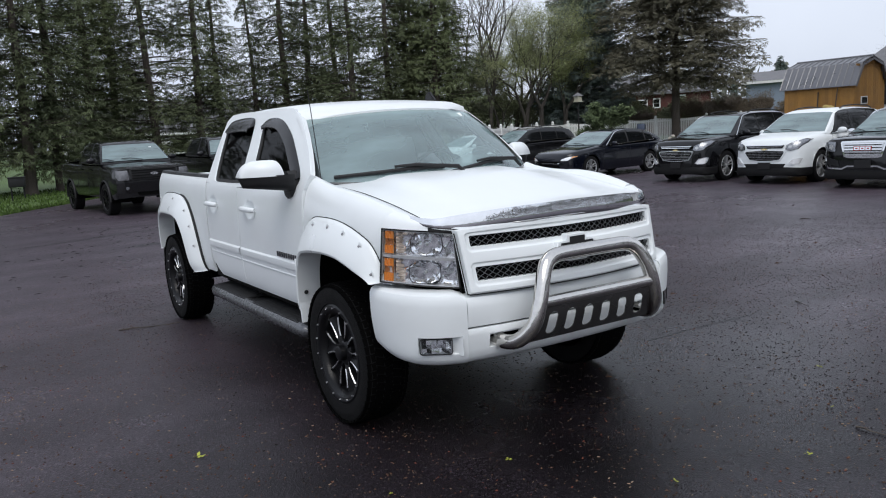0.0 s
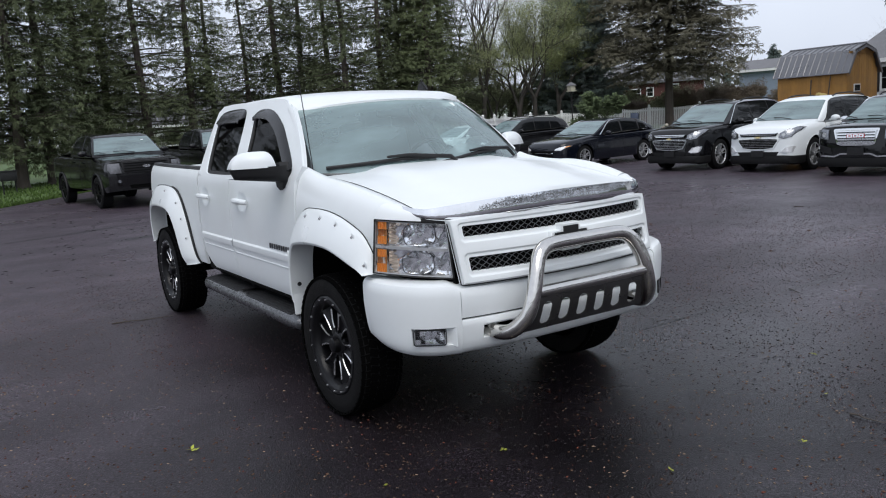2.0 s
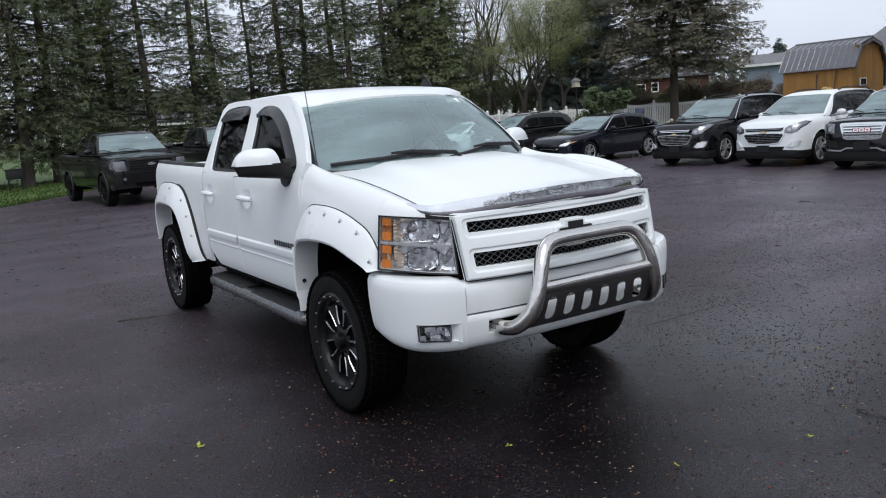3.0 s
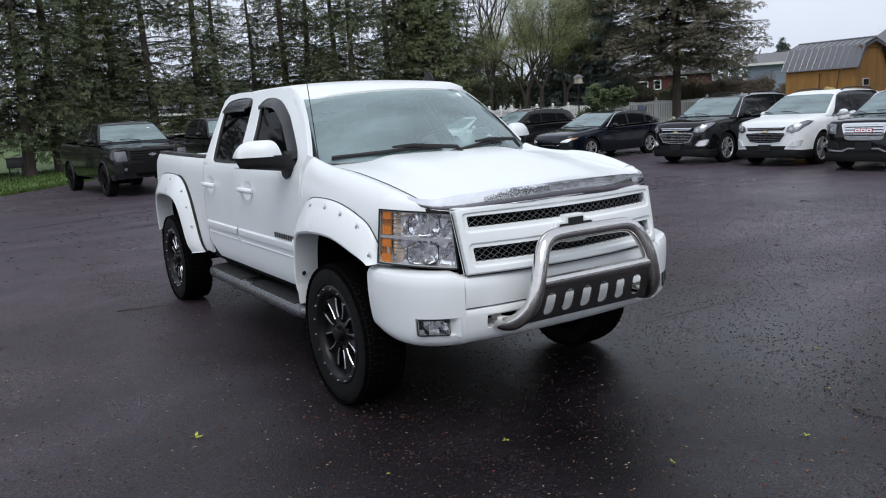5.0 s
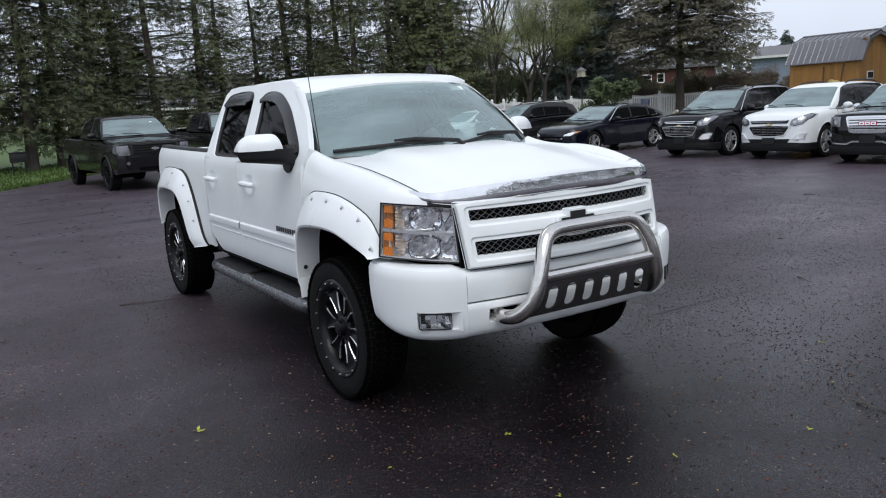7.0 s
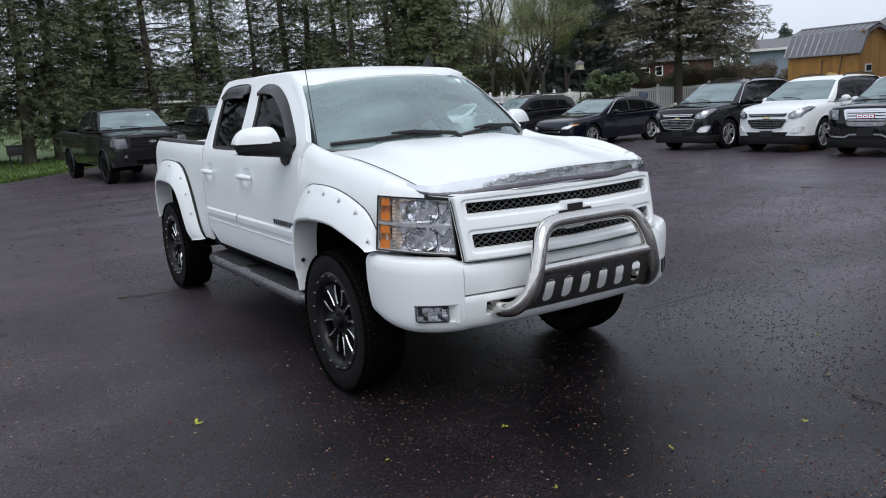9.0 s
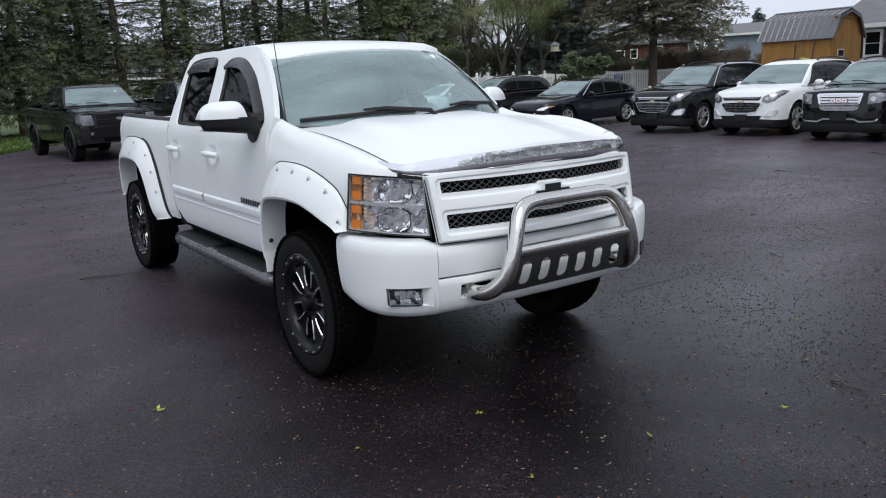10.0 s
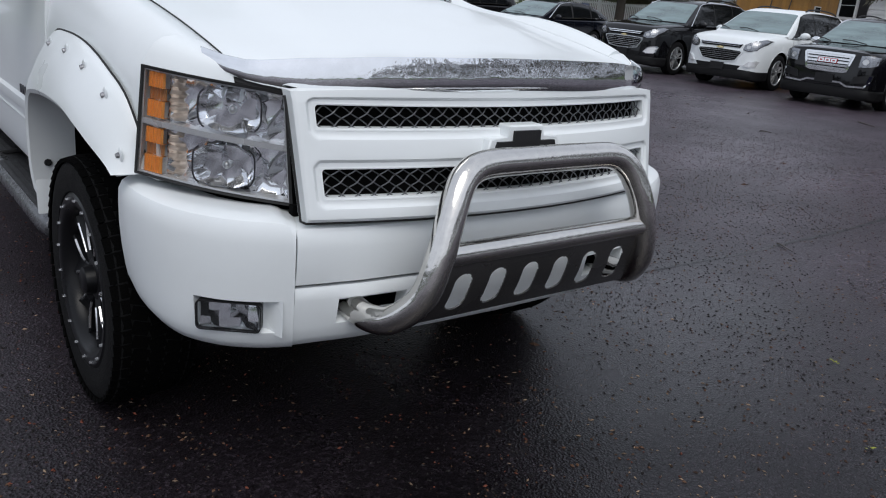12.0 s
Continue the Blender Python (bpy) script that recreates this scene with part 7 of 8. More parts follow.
def conifer(name, seed, height, spread, bare, droop, mat, label, lean=0.02, density=1.0, power=0.75, sparse=0.0, spray_size=0.27, fat=1.0, hang=0.06):
    """A spruce or fir: one trunk, whorls of drooping limbs, each hung with sprays."""
    rnd = random.Random(seed)
    tree = empty(name, None, label, "tree")
    bm = bmesh.new()
    lx, ly = lean * (rnd.random() - 0.3) * height, lean * (rnd.random() - 0.5) * height
    tr = lambda z: Vector((lx * (z / height) ** 1.3 + 0.05 * math.sin(z * 0.8 + seed), ly * z / height, z))
    base = 0.013 * height + 0.05
    zs = [0, 0.15, 0.5] + steps(1.2, height, 12)
    tube(bm, [tr(z) for z in zs], [base * 1.35, base * 1.1, base] + [base * (1 - 0.92 * z / height) for z in zs[3:]], 10)
    verts, faces = [], []
    z = height * bare
    while z < height * 0.985:
        f = (z - height * bare) / (height * (1 - bare))
        reach = spread * (1 - f) ** power * (0.75 + 0.25 * math.sin(min(1.0, f * 6) * math.pi / 2))
        count = max(3, int((5.5 - 1.5 * f) * density))
        off = rnd.random() * 6.28
        for k in range(count):
            if rnd.random() < sparse:
                continue
            a = off + 6.28 * k / count + (rnd.random() - 0.5) * 0.6
            ln = reach * (0.62 + 0.55 * rnd.random())
            out_d = Vector((math.cos(a), math.sin(a), 0))
            start = tr(z + (rnd.random() - 0.5) * 0.7)
            dr = droop * (0.35 + 1.3 * rnd.random())
            pts = [start + out_d * ln * u + Vector((0, 0, ln * (0.16 * u - dr * u * u + 0.12 * u ** 4))) for u in (0, 0.25, 0.5, 0.75, 1.0)]
            tube(bm, pts, [0.035 * (0.4 + ln / spread) * (1 - u * 0.85) for u in (0, 0.25, 0.5, 0.75, 1.0)], 5, False)
            m = max(3, int(ln / 0.105 * density))
            for q in range(m):
                u = 0.16 + 0.84 * (q + rnd.random()) / m
                i = min(3, int(u * 4))
                p = pts[i].lerp(pts[i + 1], u * 4 - i)
                side = Vector((-out_d.y, out_d.x, 0)) * rnd.choice((-1, 1))
                twig = side * (0.55 + 0.3 * rnd.random()) * ln * 0.36 * (1.15 - u) + out_d * 0.15 + Vector((0, 0, -0.10 - 0.18 * rnd.random() * droop * 3))
                spray(rnd, verts, faces, p, out_d + side * 0.2, spray_size * (0.8 + 0.5 * rnd.random()), fat)
                spray(rnd, verts, faces, p + twig * 0.45, twig + out_d * 0.4, spray_size * (0.75 + 0.5 * rnd.random()), fat)
                low = Vector((0, 0, -hang * (0.3 + 1.4 * rnd.random())))
                spray(rnd, verts, faces, p + twig * 0.9 + low, twig + low * 2 + Vector((0, 0, -0.15)), spray_size * (0.7 + 0.5 * rnd.random()), fat)
        z += (0.34 + 0.20 * rnd.random()) * (0.75 + 0.5 * (1 - f)) / math.sqrt(density)
    part("trunk", bm, BARK, tree)
    sheet("crown", verts, faces, mat, tree)
    return tree


def broadleaf(name, seed, height, spread, mat, label, leaf=0.11, per=26, bark=BARK_GREY, loose=0.22, depth=5, start=0.22, category="tree", thick=1.0, sweep=0.05, taper=0.39, low=3):
    """A spreading tree with forked limbs and loose small leaves or buds."""
    rnd = random.Random(seed)
    tree = empty(name, None, label, category)
    bm = bmesh.new()
    verts, faces = [], []

    def limb(p, d, ln, r, level):
        pts, rad = [p], [r]
        for k in range(3):
            d = (d + Vector((rnd.gauss(0, 0.12), rnd.gauss(0, 0.12), (0.05 if level < 2 else sweep) + rnd.gauss(0, 0.06)))).normalized()
            p = p + d * ln / 3
            pts.append(p)
            rad.append(r * (1 - 0.14 * (k + 1)))
        tube(bm, pts, rad, 7 if level < 2 else 4, False)
        if level >= depth - low:
            for _ in range(per):
                i = rnd.randrange(3)
                q = pts[i].lerp(pts[i + 1], rnd.random()) + Vector((rnd.gauss(0, 1), rnd.gauss(0, 1), rnd.gauss(0, 0.8))) * ln * loose
                a = Vector((rnd.gauss(0, 1), rnd.gauss(0, 1), rnd.gauss(0, 1))).normalized()
                b = a.orthogonal().normalized()
                z = leaf * (0.5 + rnd.random())
                i = len(verts)
                verts.extend([q - a * z * 0.5, q + b * z * 0.35, q + a * z * 0.6, q - b * z * 0.35])
                faces.append((i, i + 1, i + 2, i + 3))
        if level < depth:
            for k in range(3 if level < 3 else 2):
                a = 6.28 * (k + rnd.random()) / 3
                side = (d.orthogonal().normalized() * math.cos(a) + d.cross(d.orthogonal().normalized()) * math.sin(a))
                w = (0.42 + 0.3 * rnd.random()) * spread
                limb(p.copy() if k else pts[2], (d + side * w + Vector((0, 0, 0.12 if sweep > 0 else 0.05))).normalized(), ln * (0.55 + 0.38 * rnd.random()), r * taper, level + 1)

    limb(Vector((0, 0, -0.05)), Vector((rnd.gauss(0, 0.04), rnd.gauss(0, 0.04), 1)), height * start, 0.020 * height * thick + 0.02, 0)
    part("trunk", bm, bark, tree)
    sheet("crown", verts, faces, mat, tree)
    return tree


def on_ground(x, y, turn=0.0, size=1.0):
    return Matrix.Translation((x, y, -0.03)) @ Euler((0, 0, radians(turn))).to_matrix().to_4x4() @ Matrix.Diagonal((size, size, size, 1))


def plant(model, x, y, turn, size):
    c = copy_thing(model, on_ground(x, y, turn))
    c.scale = (size, size, size)
    return c


ROW = "tall spruces behind the lot"
s1 = tagged(conifer("spruce_tree", 3, 17.0, 3.5, 0.085, 0.34, NEEDLES, "tall dark green spruce with drooping limbs behind the lot", sparse=0.20, density=1.5, power=0.95, spray_size=0.215, fat=0.9, hang=0.22), group=ROW)
s2 = tagged(conifer("spruce_tree", 8, 15.5, 3.1, 0.10, 0.38, NEEDLES, "tall thin spruce with bare gaps and drooping limbs", lean=0.06, sparse=0.37, power=0.78, density=1.4, spray_size=0.215, fat=0.9, hang=0.22), group=ROW)
s3 = tagged(conifer("spruce_tree", 21, 16.0, 3.3, 0.095, 0.30, NEEDLES_LIGHT, "spruce with fresher green drooping sprays to the ground", sparse=0.20, density=1.5, power=0.95, spray_size=0.215, fat=0.9, hang=0.22), group=ROW)
s1.matrix_basis = on_ground(2.0, 36.0, 10)
s2.matrix_basis = on_ground(6.8, 37.5, 70)
s3.matrix_basis = on_ground(-2.0, 33.5, 130)
for k, (model, x, y, turn, size) in enumerate((
        (s2, 0.6, 34.4, 200, 1.0), (s3, 4.2, 39.5, 15, 1.05), (s3, -3.6, 38.0, 33, 0.9), (s3, 6.0, 43.0, 60, 0.95), (s2, 9.2, 38.5, 250, 1.0), (s2, 11.3, 41.0, 120, 0.85), 
        (s2, 14.0, 42.5, 33, 0.82), (s2, 16.4, 44.0, 160, 1.12), (s2, 19.0, 46.5, 280, 1.1), (s2, 21.8, 47.5, 75, 1.12), 
        (s1, -5.0, 36.0, 90, 1.0), (s2, -8.0, 38.0, 20, 1.05), (s1, -11.0, 37.0, 310, 1.0), 
        (s2, 18.6, 38.6, 12, 1.0), (s2, 21.4, 39.8, 190, 1.05), (s1, 23.6, 41.0, 77, 1.0), (s1, 25.6, 43.6, 260, 0.95), (s1, 26.6, 40.6, 20, 1.0), (s3, 23.9, 38.0, 100, 0.95))):
    plant(model, x, y, turn, size)

# the big spruce behind the parked row, a blue spruce, and one at the lot's side
s4 = conifer("spruce_tree", 31, 19.0, 5.5, 0.225, 0.33, NEEDLES_BROWN, "broad dark spruce with a thick bare trunk behind the cars", density=2.1, sparse=0.06, power=0.5, spray_size=0.22, fat=1.0, hang=0.20)
s4.matrix_basis = on_ground(38.7, 32.0, 40)
s5 = conifer("blue_spruce_tree", 44, 19.0, 3.9, 0.03, 0.20, NEEDLES_BLUE, "tall blue-green spruce with a dense crown", density=2.1, sparse=0.04, power=0.62, spray_size=0.25, fat=1.2, hang=0.14)
s5.matrix_basis = on_ground(38.1, 40.0, 0)
s6 = conifer("spruce_tree", 52, 16.0, 2.9, 0.24, 0.55, NEEDLES_BROWN, "spruce with long hanging boughs beside the white house", density=1.9, sparse=0.0, power=0.45, fat=1.3)
s6.matrix_basis = on_ground(27.8, 8.7, 0)
s7 = conifer("small_spruce_tree", 71, 10.0, 2.3, 0.05, 0.2, NEEDLES_BLUE, "small far spruce against the sky", density=1.0, sparse=0.05, spray_size=0.5, fat=1.3)
s7.matrix_basis = on_ground(104.0, 69.0, 20)
for x, y, size, turn in ((109.0, 72.5, 0.8, 80), (100.0, 74.0, 0.7, 200)):
    plant(s7, x, y, turn, size)

# deciduous trees coming into leaf
b1 = broadleaf("budding_tree", 5, 21.0, 1.05, BUDS, "pale green budding tree behind the white fence", leaf=0.055, per=70, depth=6, start=0.15, thick=0.55, loose=0.42, sweep=0.03, taper=0.50, low=4)
b1.matrix_basis = on_ground(32.3, 40.4, 40)
b2 = broadleaf("budding_tree", 12, 20.0, 1.1, LEAF, "young leafed spreading tree behind the white fence", leaf=0.06, per=84, depth=6, start=0.15, thick=0.55, loose=0.44, sweep=0.01, taper=0.50, low=4)
b2.matrix_basis = on_ground(33.4, 39.3)
plant(b2, 35.0, 38.9, 140, 0.95)
plant(b1, 34.2, 44.0, 60, 1.1)
plant(b1, 29.6, 42.6, 310, 0.8)
plant(b2, 31.6, 41.6, 250, 0.75)
bare = broadleaf("bare_tree", 19, 22.0, 0.72, BUDS, "tall thin tree with almost bare pale branches", leaf=0.05, per=3, depth=7, start=0.16, thick=0.5, loose=0.10, taper=0.56)
bare.matrix_basis = on_ground(30.2, 41.0)
plant(bare, 31.0, 45.5, 100, 1.0)
twiggy = broadleaf("bare_tree", 61, 13.0, 1.15, DRY, "bare grey branching tree behind the white house", leaf=0.03, per=2, depth=7, start=0.20, thick=0.6, taper=0.52)
twiggy.matrix_basis = on_ground(56.0, 22.5)
plant(twiggy, 60.0, 27.5, 210, 0.85)
small = broadleaf("small_tree", 27, 3.0, 1.2, SMALL_LEAF, "small round green tree at the fence", leaf=0.075, per=95, depth=5, start=0.24, loose=0.3)
small.matrix_basis = on_ground(28.4, 28.2, 0, 1.3)
brush = broadleaf("brush", 33, 4.4, 1.3, DRY, "tangle of bare brown brush beyond the fence", leaf=0.06, per=110, depth=5, start=0.22, category="shrub", loose=0.38)
brush.matrix_basis = on_ground(44.0, 32.0)
for x, y, turn, size in ((46.0, 31.0, 40, 1.0), (48.0, 29.5, 90, 0.95), (42.5, 34.5, 160, 1.0), (50.0, 30.5, 300, 0.9), (52.0, 28.0, 20, 0.9), (44.0, 30.6, 250, 0.8), (47.0, 33.5, 200, 1.05), (45.5, 35.0, 310, 1.0), (41.5, 37.5, 10, 0.8)):
    plant(brush, x, y, turn, size)
under = broadleaf("shrub", 38, 9.5, 1.2, DARK_LEAF, "dark green undergrowth below the trees", leaf=0.10, per=62, depth=5, start=0.13, category="shrub", loose=0.38)
under.matrix_basis = on_ground(29.0, 43.5)
for x, y, turn, size in ((31.0, 44.0, 40, 1.0), (33.2, 44.2, 90, 1.1), (35.4, 44.0, 160, 0.95), (37.6, 43.2, 220, 1.1), (39.6, 42.6, 300, 1.0), (27.0, 45.0, 10, 1.1), (41.4, 41.2, 80, 0.95), (25.0, 46.5, 150, 1.2), (43.0, 39.5, 210, 0.85), (22.5, 48.0, 20, 1.2), (38.2, 38.6, 120, 0.55), (43.6, 36.2, 60, 0.8), (45.6, 33.8, 190, 0.75)):
    plant(under, x, y, turn, size)

# far woods close the horizon
rnd = random.Random(77)
verts, faces = [], []
for k in range(420):
    a = radians(-30 + 250 * k / 420)
    d = 125 + 45 * rnd.random()
    x, y = 4 + d * math.cos(a), 10 + d * math.sin(a)
    h = 5 + 5 * rnd.random()
    for q in range(60):
        f = rnd.random() ** 0.7
        w = 3.2 * (1 - 0.75 * f)
        p = Vector((x + rnd.gauss(0, w * 0.6), y + rnd.gauss(0, w * 0.6), h * f))
        u = Vector((rnd.gauss(0, 1), rnd.gauss(0, 1), rnd.gauss(0, 1))).normalized()
        v = u.orthogonal().normalized()
        i = len(verts)
        z = 0.5 + 0.5 * rnd.random()
        verts += [p - u * z, p + v * z * 0.6, p + u * z, p - v * z * 0.6]
        faces.append((i, i + 1, i + 2, i + 3))
woods = sheet("far_woods", verts, faces, leaf_material("hazy_far_leaves", (0.085, 0.09, 0.07), 0.4), None)
tagged(woods, "hazy far woods along the horizon", "woods", kind="stuff")
# woods behind the camera, that the chrome mirrors
verts, faces = [], []
for k in range(170):
    a = radians(262 + 108 * k / 170)
    d = 40 + 14 * rnd.random()
    x, y = d * math.cos(a), d * math.sin(a) - 6
    h = (13 + 8 * rnd.random()) * min(1.0, 0.45 + k / 60)
    for q in range(90 if k > 30 else 40 + k):
        f = rnd.random() ** 0.7
        w = 2.2 * (1 - 0.7 * f)
        p = Vector((x + rnd.gauss(0, w * 0.6), y + rnd.gauss(0, w * 0.6), h * f))
        u = Vector((rnd.gauss(0, 1), rnd.gauss(0, 1), rnd.gauss(0, 1))).normalized()
        v = u.orthogonal().normalized()
        i = len(verts)
        z = 0.25 + 0.35 * rnd.random()
        u = (u + Vector((0, 0, 0.9))).normalized()
        v = u.orthogonal().normalized()
        verts += [p - u * z * 2.2, p + v * z * 0.22, p + u * z * 2.2, p - v * z * 0.22]
        faces.append((i, i + 1, i + 2, i + 3))
tagged(sheet("roadside_woods", verts, faces, leaf_material("bare_grey_twigs", (0.085, 0.080, 0.072), 0.5), None), "bare grey trees across the road, mirrored in the chrome", "woods", kind="stuff")

# ---- fence, shed and houses ----
VINYL = material("white_vinyl", (0.80, 0.81, 0.80), 0.45, vary=0.05, scale=2, fine=60, bump=0.01, dirt=(0.35, 0.37, 0.30), dirt_amount=0.3)
SHED_WOOD = material("ochre_stained_wood", (0.36, 0.185, 0.045), 0.7, vary=0.22, scale=2.0, fine=40, bump=0.05, random_tone=0.12, dirt=(0.18, 0.10, 0.04), dirt_amount=0.5)
METAL_ROOF = material("grey_metal_roof", (0.19, 0.19, 0.20), 0.33, 0.55, vary=0.12, scale=1.2, fine=40, bump=0.01)
SHINGLE = material("grey_shingle", (0.16, 0.16, 0.17), 0.9, vary=0.25, scale=2, fine=18, bump=0.06)
SIDING = material("white_siding", (0.78, 0.79, 0.78), 0.6, vary=0.05, fine=60, bump=0.01)
BLUE_SIDING = material("slate_blue_siding", (0.24, 0.29, 0.37), 0.6, vary=0.06, fine=60, bump=0.01)
BRICK = material("red_brick", (0.085, 0.030, 0.025), 0.85, vary=0.3, scale=3, fine=12, bump=0.05)
SHUTTER = material("black_shutter", (0.012, 0.012, 0.013), 0.5, bump=0.02)
PANE = DARK_GLASS


def fence(points, height, post_step):
    th = empty("picket_fence", None, "white vinyl picket fence beyond the parked cars", "fence")
    along_pts, acc_ = [], 0.0
    for a, b in zip(points, points[1:]):
        a, b = Vector((*a, 0)), Vector((*b, 0))
        n_ = max(1, round((b - a).length / post_step))
        for k in range(n_):
            along_pts.append((a.lerp(b, k / n_), a.lerp(b, (k + 1) / n_)))
    pm = pk = None
    for a, b in along_pts:
        d = (b - a).normalized()
        rot = Euler((0, 0, math.atan2(d.y, d.x))).to_matrix()
        bm = bmesh.new()
        box(bm, (0.14, 0.14, height + 0.14), a + Vector((0, 0, (height + 0.14) / 2 - 0.03)), rot, 0.008)
        ball(bm, a + Vector((0, 0, height + 0.16)), 0.09, (1, 1, 1.1), 8, 6)
        part("post", bm, VINYL, th)
        for z in (0.25, height - 0.12):
            bm = bmesh.new()
            box(bm, ((b - a).length, 0.05, 0.11), (a + b) / 2 + Vector((0, 0, z)), rot)
            part("rail", bm, VINYL, th)
        bm = bmesh.new()
        n_ = int((b - a).length / 0.115)
        for k in range(1, n_):
            p = a.lerp(b, k / n_)
            hh = height - 0.02 + 0.10 * (1 - math.sin(math.pi * k / n_))
            box(bm, (0.084, 0.024, hh - 0.06), p + Vector((0, 0, (hh + 0.06) / 2)), rot)
        pickets = part("picket_panel", bm, VINYL, th)
        pickets["kind"] = "stuff"
    return th


fence([(22.6, 31.4), (24.27, 33.08), (27.73, 35.49), (30.23, 36.06), (33.74, 37.01), (35.95, 36.32), (38.02, 35.68), (39.32, 34.3), (40.71, 31.15), (43.0, 27.5)], 1.66, 2.3)

# gambrel shed with a ribbed metal roof
SHED = place(29.5, 14.6, 2)
shed = empty("shed", SHED, "ochre wooden barn shed with a grey metal gambrel roof", "shed")
SL, SW, EAVE, KNEE, RIDGE = 3.1, 2.44, 2.69, 3.47, 3.72
gable = [(0, 0), (SW, 0), (SW, EAVE), (SW - 0.42, KNEE), (SW / 2, RIDGE), (0.42, KNEE), (0, EAVE)]
bm = bmesh.new()
plate(bm, gable, SL, lambda u, v, d: Vector((u, d, v)))
part("wall", bm, SHED_WOOD, shed)
for k in range(20):
    bm = bmesh.new()
    y = SL * (k + 0.5) / 20
    box(bm, (0.02, SL / 20 - 0.005, EAVE), (-0.01, y, EAVE / 2))
    part("board", bm, SHED_WOOD, shed)
for k in range(13):
    bm = bmesh.new()
    x = SW * (k + 0.5) / 13
    top_z = lerp([(0, EAVE), (0.42, KNEE), (SW / 2, RIDGE), (SW - 0.42, KNEE), (SW, EAVE)], x) - 0.06
    box(bm, (SW / 13 - 0.005, 0.02, top_z), (x, -0.01, top_z / 2))
    part("board", bm, SHED_WOOD, shed)
OV = 0.16
for nm, (xa, za), (xb, zb) in (("roof_lower", (-0.16, EAVE - 0.12), (0.40, KNEE + 0.03)), ("roof_upper", (0.40, KNEE + 0.03), (SW / 2, RIDGE + 0.05)),
                               ("roof_upper", (SW / 2, RIDGE + 0.05), (SW - 0.40, KNEE + 0.03)), ("roof_lower", (SW - 0.40, KNEE + 0.03), (SW + 0.16, EAVE - 0.12))):
    bm = bmesh.new()
    plate(bm, [(-OV, 0), (SL + OV, 0), (SL + OV, 1), (-OV, 1)], 0.03, lambda u, v, d: Vector((xa + (xb - xa) * v, u, za + (zb - za) * v + d)))
    rf = part(nm, bm, METAL_ROOF, shed)
    for k in range(13):
        y = -OV + 0.02 + (SL + 2 * OV - 0.04) * k / 12
        bm = bmesh.new()
        dirv = Vector((xb - xa, 0, zb - za))
        rod(bm, Vector((xa, y, za + 0.035)), Vector((xa, y, za + 0.035)) + dirv, 0.022, 0.022, 5)
        part("rib", bm, METAL_ROOF, rf)
bm = bmesh.new()
tube(bm, [(SW / 2, -OV, RIDGE + 0.08), (SW / 2, SL + OV, RIDGE + 0.08)], 0.05, 6)
part("ridge_cap", bm, METAL_ROOF, shed)
for (xa, za), (xb, zb) in (((-0.14, EAVE - 0.1), (0.41, KNEE)), ((0.41, KNEE), (SW / 2, RIDGE)), ((SW / 2, RIDGE), (SW - 0.41, KNEE)), ((SW - 0.41, KNEE), (SW + 0.14, EAVE - 0.1))):
    bm = bmesh.new()
    d = Vector((xb - xa, 0, zb - za))
    box(bm, (d.length, 0.03, 0.10), ((xa + xb) / 2, -OV - 0.005, (za + zb) / 2 - 0.04), Euler((0, -math.atan2(d.z, d.x), 0)).to_matrix())
    part("barge_board", bm, METAL_ROOF, shed)
bm = bmesh.new()
box(bm, (SW - 0.2, 0.03, 0.09), (SW / 2, -0.035, KNEE - 0.05))
part("trim_board", bm, SHED_WOOD, shed)
bm = bmesh.new()
box(bm, (0.5, 0.04, 0.32), (0.75, -0.03, 1.97))
w_ = part("vent_window", bm, VINYL, shed)
bm = bmesh.new()
box(bm, (0.40, 0.03, 0.24), (0.75, -0.045, 1.97))
part("pane", bm, PANE, w_)
# things leaning on the shed
bm = bmesh.new()
rod(bm, (-0.35, 0.8, 0), (-0.08, 0.65, 2.52), 0.03, 0.025, 6)
tagged(part("pole", bm, BARK, None), "dark wooden pole leaning against the shed", "pole").matrix_basis = SHED
bm = bmesh.new()
rod(bm, (-0.35, 1.45, 0), (-0.08, 1.5, 2.42), 0.03, 0.025, 6)
tagged(part("pole", bm, BARK, None), "dark wooden pole leaning against the shed", "pole").matrix_basis = SHED
bm = bmesh.new()
ball(bm, (-0.15, 0.95, 1.72), 0.22, (0.35, 1.05, 0.5), 12, 8)
ball(bm, (-0.17, 1.10, 1.78), 0.15, (0.35, 1.0, 0.6), 12, 8)
for yy in (0.65, 1.35):
    rod(bm, (-0.15, yy, 0), (-0.15, yy, 1.7), 0.025, 0.025, 6)
tagged(part("tarp_frame", bm, material("yellowed_tarp", (0.55, 0.42, 0.15), 0.7, bump=0.04), None), "yellowed tarp bundle on a frame beside the shed", "tarp").matrix_basis = SHED


